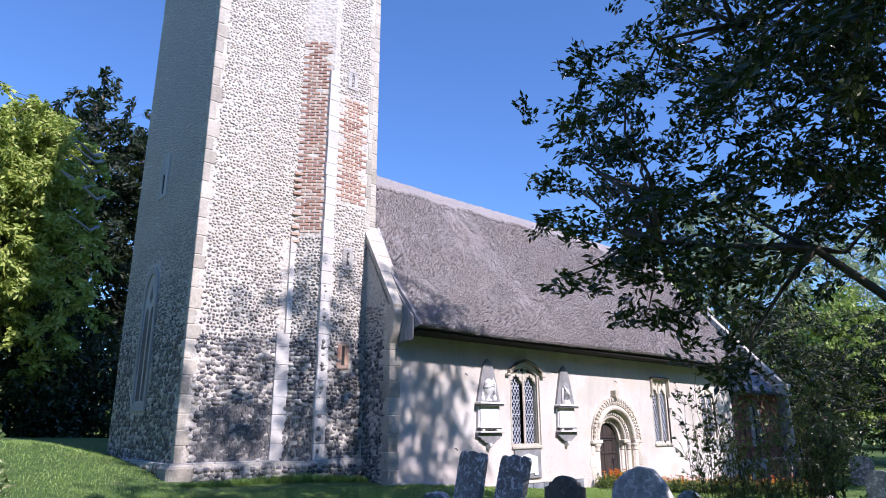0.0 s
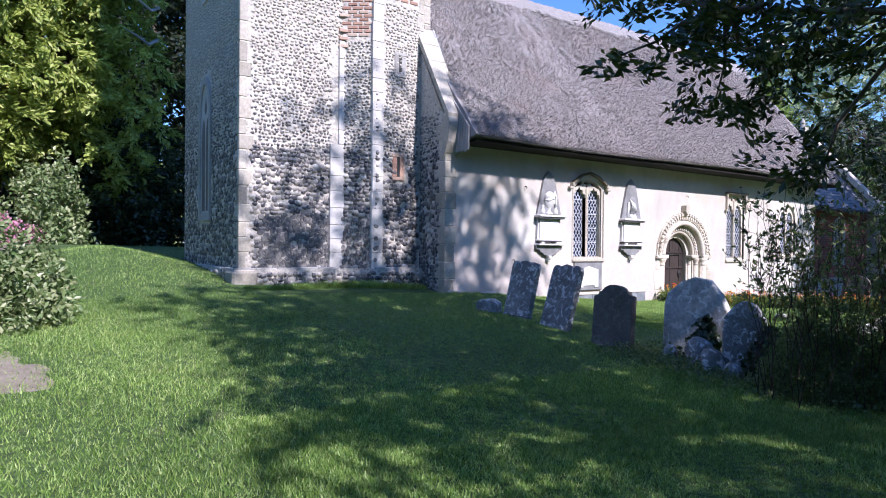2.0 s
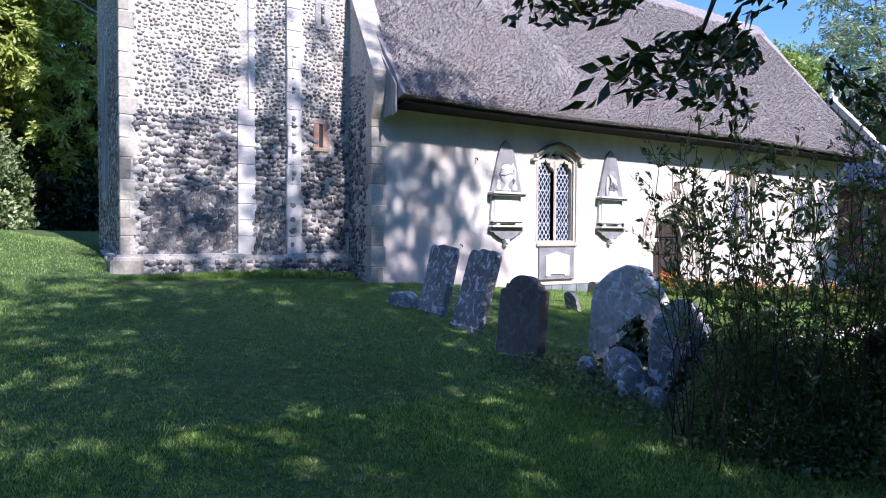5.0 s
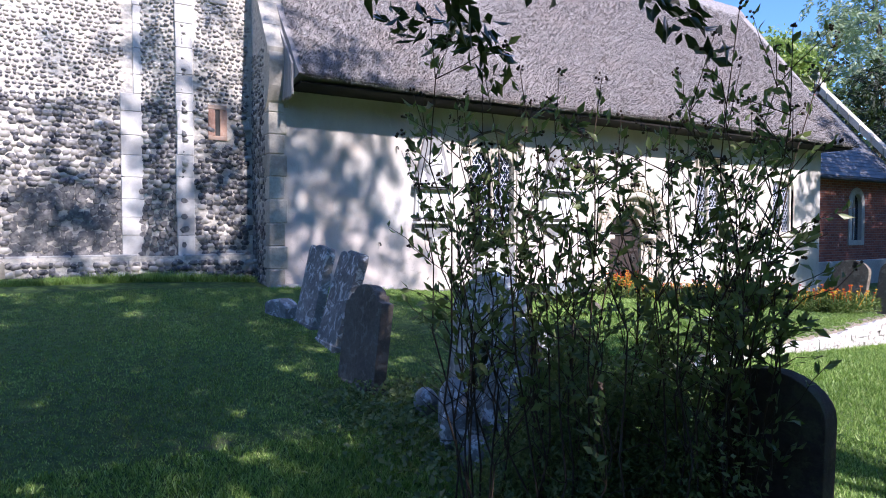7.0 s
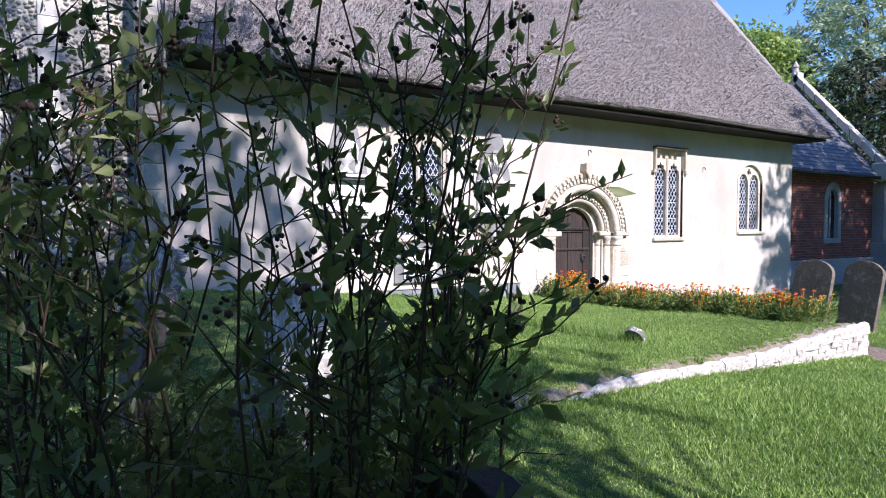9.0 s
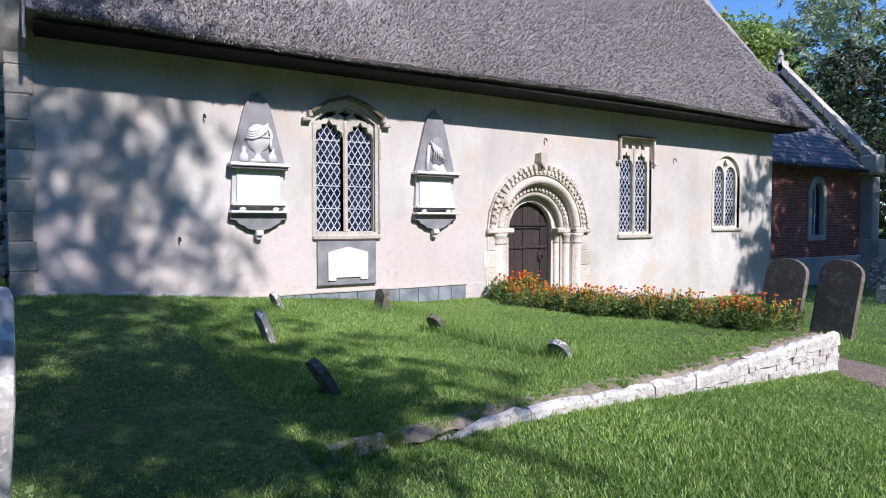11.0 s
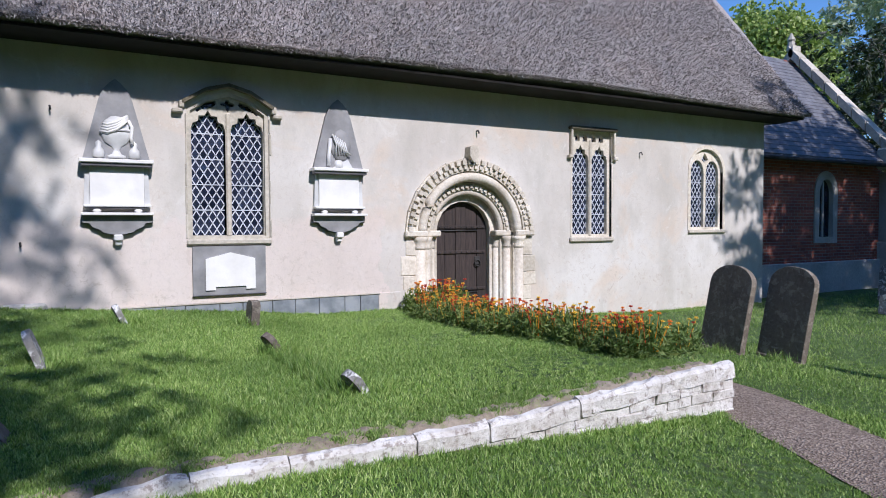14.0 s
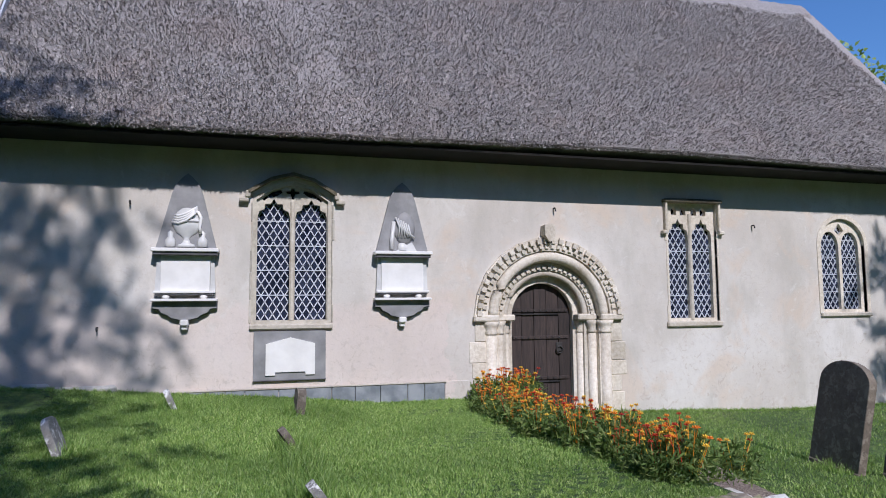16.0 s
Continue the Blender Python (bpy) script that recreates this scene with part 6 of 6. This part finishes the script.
def bush(name, label, x, y, rx, ry, h, clumps, per, size, width, mat, seed, spread=0.2, category="bush", stems=10, lift=0.0):
    rng = np.random.default_rng(seed)
    g = float(gz(x, y))
    b = base(name, x, y, g, label=label, category=category)
    bpy.context.view_layer.update()
    u = unit(rng, clumps)
    u[:, 2] = np.abs(u[:, 2])
    pts = np.array([x, y, g + lift]) + u * np.array([rx, ry, h]) * (rng.random((clumps, 1)) ** 0.3) * (1 + 0.15 * rng.normal(size=(clumps, 1)))
    bm = bmesh.new()
    for p in pts[rng.choice(clumps, stems)]:
        tube(bm, bent(rng, (x + rng.normal(0, rx * 0.2), y + rng.normal(0, ry * 0.2), g - 0.05), p, 4, 0.15), [0.02, 0.016, 0.012, 0.008, 0.004], 5)
    under(b, part("branchwork", bm, TWIG, smooth=True))
    n = clumps * per
    c = np.repeat(pts, per, 0) + unit(rng, n) * rng.random((n, 1)) ** 0.5 * spread
    d = unit(rng, n)
    d[:, 2] += 0.1
    V, F = leaf_mesh(c, d, unit(rng, n), size * rng.uniform(0.7, 1.2, n), width * rng.uniform(0.7, 1.2, n))
    fo = big("foliage", V, F, mat)
    fo["kind"] = "stuff"
    under(b, fo)
    return b


bush("laurel_bush", "pale variegated bush on the open lawn", -14.2, -1.5, 0.72, 0.6, 1.0, 240, 34, 0.09, 0.045, LAURELLEAF, 31, 0.16)
for x, y, rx, h, mat_, lab in ((-10.6, 13.4, 1.5, 3.6, IVYLEAF, "dark clipped laurel under the trees"), (-8.2, 13.6, 1.8, 3.4, IVYLEAF, "dark laurel bush behind the tower"), (-12.8, 12.6, 0.9, 2.6, LAURELLEAF, "pale variegated holly bush"), (-15.4, 13.0, 1.6, 2.2, LAURELLEAF, "sunlit pale shrub by the path"), (-17.8, 12.2, 1.6, 2.2, IVYLEAF, "dark shrub by the path")):
    bush("shrub", lab, x, y, rx, 1.2, h, 240, 34, 0.17, 0.09, mat_, int(abs(x) * 10), 0.32)
bush("flower_bush", "low pink flowering bush by the path", -13.9, 11.6, 0.8, 0.5, 0.7, 60, 30, 0.08, 0.06, PINK, 77, 0.2)
bush("shrub", "dark shrub beside the chancel corner", 16.6, 0.2, 1.4, 1.4, 2.4, 200, 34, 0.14, 0.07, IVYLEAF, 41, 0.3)
bush("bush", "dark clump of shrubs in the far churchyard", 16.0, -8.5, 2.4, 2.2, 2.6, 240, 36, 0.16, 0.08, IVYLEAF, 42, 0.4)

# woods that close the place on every side
wrng = np.random.default_rng(50)
# last belt, near and unseen to the south, is added to cut sky fill
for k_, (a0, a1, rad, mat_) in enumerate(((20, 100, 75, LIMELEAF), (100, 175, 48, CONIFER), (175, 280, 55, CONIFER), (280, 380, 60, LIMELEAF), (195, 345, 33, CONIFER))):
    n = 900
    q = np.radians(wrng.uniform(a0, a1, n))
    r = rad + wrng.uniform(-4, 8, n)
    h = (13 if rad < 40 else 9) + 3 * np.sin(q * 9) + 2 * np.sin(q * 23 + 1)
    p = np.stack([r * np.cos(q), r * np.sin(q), wrng.random(n) ** 0.8 * h], 1)
    per = 26
    c = np.repeat(p, per, 0) + unit(wrng, n * per) * 1.5
    V, F = leaf_mesh(c, unit(wrng, n * per), unit(wrng, n * per), wrng.uniform(0.6, 1.1, n * per), wrng.uniform(0.4, 0.7, n * per))
    tagged(big("backdrop_woods", V, F, mat_), "belt of trees round the churchyard, the near southern one added to screen sky", "woods", kind="structure")


# ---- tall shrub beside the walk ----
def tall_shrub():
    rng = np.random.default_rng(61)
    cx, cy = -7.78, -7.3
    s = base("tall_shrub", cx, cy, float(gz(cx, cy)), label="tall straggling shrub with thin upright stems", category="shrub")
    bpy.context.view_layer.update()
    C, D, S = [], [], []
    for i in range(68):
        t, q = 1 - 2 * rng.random() ** 1.4, rng.uniform(-0.34, 0.34)
        x, y = -7.98 + 0.82 * 0.6 * t + 0.57 * q, -7.42 - 0.57 * 0.6 * t + 0.82 * q
        g = float(gz(x, y))
        h = rng.uniform(1.05, 2.15)
        e_ = (x + 0.14 * t + rng.normal(0, 0.12), max(y - 0.1 * t + rng.normal(0, 0.12), -8.02), g + h)
        stem = bent(rng, (x, y, g - 0.05), e_, 7, 0.12)
        bm = bmesh.new()
        tube(bm, stem, [0.0052 - 0.0005 * j for j in range(8)], 5)
        side = []
        for j in range(2, 7):
            for _ in range(2):
                p = np.array(stem[j])
                w = unit(rng, 1)[0]
                w[2] = abs(w[2]) * 0.8 + 0.35
                w_ = p + w * rng.uniform(0.1, 0.3)
                tube(bm, bent(rng, p, w_, 3, 0.15), [0.0024, 0.002, 0.0016, 0.001], 4)
                side.append((p, w_))
        for top in [np.array(stem[7])] + [e for _, e in side[-3:]]:
            for _ in range(5):
                bmesh.ops.create_icosphere(bm, subdivisions=1, radius=rng.uniform(0.004, 0.008), matrix=Matrix.Translation(top + rng.normal(0, 0.009, 3)))
        under(s, part("stem", bm, TWIG, smooth=True))
        for p, w_ in side[2:] + [(np.array(stem[3]), np.array(stem[5])), (np.array(stem[5]), np.array(stem[7]))]:
            m = rng.integers(5, 9)
            t = rng.uniform(0.1, 1.0, m)[:, None]
            C.append(p + (w_ - p) * t)
            D.append((w_ - p) / np.linalg.norm(w_ - p) + unit(rng, m) * 0.9)
            S.append(rng.uniform(0.034, 0.07, m))
    # close, fine growth about the foot
    n0 = 46000
    u = unit(rng, n0) * rng.random((n0, 1)) ** 0.42
    x, y = cx + 0.08 + 0.62 * u[:, 0], cy + 0.66 * u[:, 1]
    lump = 0.8 + 0.25 * np.sin(x * 9 + 1) * np.sin(y * 8) + 0.12 * np.sin(x * 23 + y * 17)
    C.append(np.stack([x, y, gz(x, y) + np.abs(u[:, 2]) * 1.0 * lump], 1))
    D.append(unit(rng, n0) + np.array([0, 0, 0.3]))
    S.append(rng.uniform(0.018, 0.044, n0))
    n1 = 900
    u = unit(rng, n1) * rng.random((n1, 1)) ** 0.5
    x, y = -7.82 + 0.34 * u[:, 0], -8.0 + 0.2 * u[:, 1]
    C.append(np.stack([x, y, gz(x, y) + np.abs(u[:, 2]) * 0.75], 1))
    D.append(unit(rng, n1) + np.array([0, 0, 0.3]))
    S.append(rng.uniform(0.02, 0.045, n1))
    C, D, S = np.concatenate(C), np.concatenate(D), np.concatenate(S)
    V, F = leaf_mesh(C, D, unit(rng, len(C)), S, S * rng.uniform(0.33, 0.5, len(C)))
    fo = big("leaves", V, F, SHRUBLEAF)
    fo["kind"] = "stuff"
    under(s, fo)


tall_shrub()


def ivy(x, y, w, h, seed, n=3500):
    rng = np.random.default_rng(seed)
    g = float(gz(x, y))
    iv = base("ivy", x, y, g, label="dark ivy climbing over the old headstones", category="ivy")
    bpy.context.view_layer.update()
    yy = y + rng.normal(0, w * 0.5, n)
    hh = h * rng.random(n) ** 1.6 * np.exp(-((yy - y) / w) ** 2)
    c = np.stack([x - 0.1 - rng.random(n) * (0.28 - 0.2 * hh / h), yy, g + hh], 1)
    d = unit(rng, n)
    d[:, 2] -= 0.6
    V, F = leaf_mesh(c, d, np.tile([-1.0, 0, 0.3], (n, 1)) + 0.5 * unit(rng, n), rng.uniform(0.05, 0.085, n), rng.uniform(0.045, 0.075, n))
    fo = big("leaves", V, F, IVYLEAF)
    fo["kind"] = "stuff"
    under(iv, fo)


ivy(-7.1, -5.72, 0.22, 0.6, 71, 700)
ivy(-7.3, -6.62, 0.3, 0.6, 72, 1300)


# ---- marigold border ----
def marigold(seed):
    rng = np.random.default_rng(seed)
    m = base("marigold", 0, 0, 0, label="bushy marigold with orange and yellow flowers", category="flower", group="marigolds in the border")
    n = 460
    u = unit(rng, n)
    u[:, 2] = np.abs(u[:, 2])
    c = u * np.array([0.22, 0.22, 0.3]) * rng.random((n, 1)) ** 0.4
    V, F = leaf_mesh(c, unit(rng, n) + np.array([0, 0, 0.4]), unit(rng, n), rng.uniform(0.05, 0.1, n), rng.uniform(0.012, 0.025, n))
    fo = big("foliage", V, F, STALK, m)
    fo["kind"] = "stuff"
    for i in range((8, 5, 6, 5)[seed]):
        a_, r_ = rng.uniform(0, 6.28), rng.uniform(0.02, 0.2)
        h = 0.3 - 0.5 * r_ + rng.uniform(0, 0.16)
        bm = bmesh.new()
        tube(bm, [(r_ * 0.4 * math.cos(a_), r_ * 0.4 * math.sin(a_), 0.05), (r_ * math.cos(a_), r_ * math.sin(a_), h)], [0.004, 0.003], 4)
        for ring, (rr, zz) in enumerate(((0.028, 0.0), (0.018, 0.012))):
            k = 9 - 3 * ring
            for j in range(k):
                q = 2 * math.pi * (j + 0.5 * ring) / k
                p0 = Vector((r_ * math.cos(a_), r_ * math.sin(a_), h + zz * 0.5))
                o = Vector((math.cos(q), math.sin(q), 0.25))
                s = Vector((-math.sin(q), math.cos(q), 0)) * 0.011
                v = [bm.verts.new(p0), bm.verts.new(p0 + o * rr * 0.8 - s), bm.verts.new(p0 + o * rr + Vector((0, 0, zz))), bm.verts.new(p0 + o * rr * 0.8 + s)]
                bm.faces.new(v)
        part("flower", bm, (ORANGE, YELLOW, RED, YELLOW, ORANGE, YELLOW, RED)[(i + seed) % 7], m)
    return m


kinds = [marigold(i) for i in range(4)]
spots = []
for i in range(66):
    t = i / 65
    y = -0.75 - 4.25 * t
    spots.append((-0.5 + 0.25 * rnd.uniform(-1, 1) - 0.12 * math.sin(3 * t), y + rnd.uniform(-0.08, 0.08), rnd.uniform(0.6, 1.0)))
for i in range(12):
    spots.append((rnd.uniform(-0.55, 0.15), rnd.uniform(-0.75, -0.25), rnd.uniform(0.8, 1.2)))
for i, (x, y, s) in enumerate(spots):
    m = Matrix.Translation((x, y, float(gz(min(x, -0.6), y)))) @ Matrix.Rotation(rnd.uniform(0, 6.28), 4, "Z") @ Matrix.Diagonal((s, s, s, 1))
    if i < 4:
        kinds[i].matrix_basis = m
    else:
        c_ = copy_thing(kinds[i % 4], m)
        c_.scale = (s, s, s)


# ---- bare earth and ground ivy ----
def bare_patch(x, y, rx, ry, seed):
    rng = np.random.default_rng(seed)
    V, F = [(x, y, float(gz(x, y)) + 0.006)], []
    for ring in range(1, 7):
        for k in range(36):
            q = 2 * math.pi * k / 36
            f = ring / 6 * (1 + 0.16 * math.sin(3 * q + seed) + 0.1 * math.sin(7 * q) + 0.05 * rng.normal())
            px, py = x + rx * f * math.cos(q), y + ry * f * math.sin(q)
            V.append((px, py, float(gz(px, py)) + (0.005 + 0.004 * rng.random() if ring < 5 else -0.002 - 0.01 * (ring - 5))))
    for k in range(36):
        F.append((0, 1 + k, 1 + (k + 1) % 36))
        for ring in range(5):
            a_ = 1 + ring * 36
            F.append((a_ + k, a_ + 36 + k, a_ + 36 + (k + 1) % 36, a_ + (k + 1) % 36))
    me = bpy.data.meshes.new("bare_earth")
    me.from_pydata(V, [], F)
    me.materials.append(BARESOIL)
    tagged(new("bare_earth", me), "worn patch of bare dry earth in the turf", "bare earth", kind="structure")


bare_patch(-14.35, -3.7, 0.6, 0.95, 3)
rng = np.random.default_rng(97)
n = 5200
y = rng.uniform(-8.0, -4.9, n)
x = -7.75 + rng.normal(0, 0.32, n)
c = np.stack([x, y, gz(x, y) + 0.01 + np.abs(rng.normal(0, 0.05, n))], 1)
V, F = leaf_mesh(c, unit(rng, n), np.tile([0, 0, 1.0], (n, 1)) + 0.7 * unit(rng, n), rng.uniform(0.03, 0.06, n), rng.uniform(0.02, 0.04, n))
tagged(big("ground_ivy", V, F, SHRUBLEAF), "low ivy and weeds round the foot of the shrub", "ground cover", kind="stuff")

# ---- grass ----
def grass(n, x0, x1, y0, y1, h0, h1, seed, name, label, dens=None, mat=GRASS):
    rng = np.random.default_rng(seed)
    x, y = rng.uniform(x0, x1, n), rng.uniform(y0, y1, n)
    if dens is not None:
        keep = rng.random(n) < dens(x, y)
        x, y = x[keep], y[keep]
    path_x = np.interp(-y, [0.3, 3.2, 5.0, 6.6, 9.2, 14.0], [0.55, 0.42, 0.12, -0.5, -1.75, -4.05])
    ok = (np.abs(x - path_x) > 0.39 + 0.05 * rng.random(len(x))) & ~((x > -5.6) & (x < -0.3) & (y > -5.5) & (y < -5.4) & (h1 < 0.065)) & ~((x > -0.6) & (x < -0.31) & (y > -5.5))
    ok &= ~((y > -0.03) & (x > -7.1)) & ~((y > 0.74) & (x > -10.8))
    ok &= np.hypot((x + 14.35) / 0.62, (y + 3.7) / 0.97) > 0.25 + 0.8 * rng.random(len(x))
    x, y = x[ok], y[ok]
    n = len(x)
    z = gz(x, y)
    q = rng.uniform(0, 2 * np.pi, n)
    tuft = np.sin(x * 31 + 3 * np.sin(y * 7)) * np.sin(y * 29 + 2 * np.sin(x * 9))
    h = rng.uniform(h0, h1, n) * (0.95 + 0.45 * np.sin(x * 1.3) * np.sin(y * 1.7) ** 2 + 0.4 * tuft)
    lean = rng.uniform(0.2, 0.9, n)[:, None] * h[:, None]
    w = rng.uniform(0.003, 0.006, n)
    b = np.stack([x, y, z - 0.004], 1)
    s = np.stack([np.cos(q), np.sin(q), 0 * q], 1) * w[:, None]
    r2 = rng.uniform(0, 2 * np.pi, n)
    tip = b + np.stack([np.cos(r2) * lean[:, 0], np.sin(r2) * lean[:, 0], h], 1)
    V = np.stack([b - s, b + s, tip], 1).reshape(-1, 3)
    return tagged(big(name, V, np.arange(3 * n).reshape(-1, 3), mat), label, "grass", kind="stuff")


grass(640000, -15.2, 3.0, -9.8, -0.02, 0.012, 0.024, 81, "lawn_grass", "short mown green grass")
grass(360000, -13.0, 0.5, -9.6, -5.6, 0.018, 0.042, 82, "lawn_grass", "short mown green grass near the walk")
grass(300000, -5.6, -0.6, -5.4, -0.03, 0.016, 0.038, 80, "lawn_grass", "short mown grass of the raised lawn")
grass(90000, -17, -10.7, -9.5, 7, 0.03, 0.055, 83, "lawn_grass", "short mown grass below the tower")
grass(60000, 1.0, 12, -8, 0.6, 0.03, 0.06, 84, "lawn_grass", "short mown grass by the chancel")
grass(14000, -5.6, -0.45, -5.4, -5.2, 0.012, 0.035, 85, "rough_grass", "uncut grass along the low wall")
grass(9000, -5.6, -0.1, -5.62, -5.5, 0.025, 0.055, 86, "rough_grass", "uncut grass at the foot of the low wall")
grass(16000, -7.1, 7.5, -0.16, -0.04, 0.02, 0.06, 87, "rough_grass", "uncut grass at the foot of the nave wall")
grass(12000, -10.75, -7.0, 0.55, 0.76, 0.05, 0.12, 88, "rough_grass", "uncut grass at the foot of the tower")
grass(26000, -5.6, -0.45, -5.41, -4.8, 0.012, 0.035, 89, "dry_grass", "straw-coloured dry grass along the low wall", lambda x, y: np.clip((-4.7 - y) / 0.6, 0, 1) ** 1.5, STRAWGRASS)
grass(30000, -11, -0.5, -9.0, -5.6, 0.01, 0.022, 90, "dry_grass", "scattered dry blades in the lawn", lambda x, y: np.clip(np.sin(x * 1.9 + 1) * np.sin(y * 2.3) * 1.4, 0, 1), STRAWGRASS)
grass(60000, -16.5, -12.4, -9.2, -0.5, 0.015, 0.035, 91, "dry_grass", "bleached dry grass on the open lawn", lambda x, y: np.clip(0.45 + 0.6 * np.sin(x * 2.1 + 0.7 * y) * np.sin(y * 1.3 - x), 0, 1), STRAWGRASS)
grass(2600, -3.16, -2.86, -4.35, -2.65, 0.05, 0.12, 92, "rough_grass", "long grass between two footstones")
for k_, (x, y) in enumerate(((-2.93, -4.42), (-3.06, -2.6), (-2.95, -0.95), (-4.3, -0.85), (-4.96, -2.55), (2.0, -3.6), (2.2, -4.2))):
    grass(420, x - 0.2, x + 0.2, y - 0.16, y + 0.16, 0.04, 0.13, 93 + k_, "grass_tuft", "tuft of long grass at the foot of a stone")


# ---- crumbled soil and dead grass along the top of the low wall ----
def soil_edge():
    rng = np.random.default_rng(120)
    n = 110
    V, F = [], []
    for i in range(n + 1):
        x = -5.5 + 5.0 * i / n
        out = -5.43 + 0.045 * noise.noise(Vector((x * 2.3, 0, 4))) + 0.02 * rng.normal()
        back = -5.2 + 0.1 * noise.noise(Vector((x * 1.7, 3, 4)))
        z = max(wall_top(x), 0.0)
        for q in range(5):
            y = out + (back - out) * q / 4
            lift = (-0.03, 0.008, 0.016, 0.01, -0.012)[q] + 0.006 * rng.normal()
            V.append((x, y, max(z - 0.01, float(gz(x, -5.3))) + lift if q < 2 else float(gz(x, y)) + lift))
    for i in range(n):
        for q in range(4):
            k = i * 5 + q
            F.append((k, k + 1, k + 6, k + 5))
    tagged(link("bare_earth", V, F, BARESOIL), "crumbled brown soil along the low wall's top", "bare earth", kind="structure")


soil_edge()
grass(5200, -5.5, -0.55, -5.47, -5.38, 0.02, 0.07, 121, "dry_grass", "dead grass hanging over the low wall", lambda x, y: np.clip(0.5 + 0.7 * np.sin(x * 5.1) * np.sin(x * 1.7), 0, 1), STRAWGRASS)
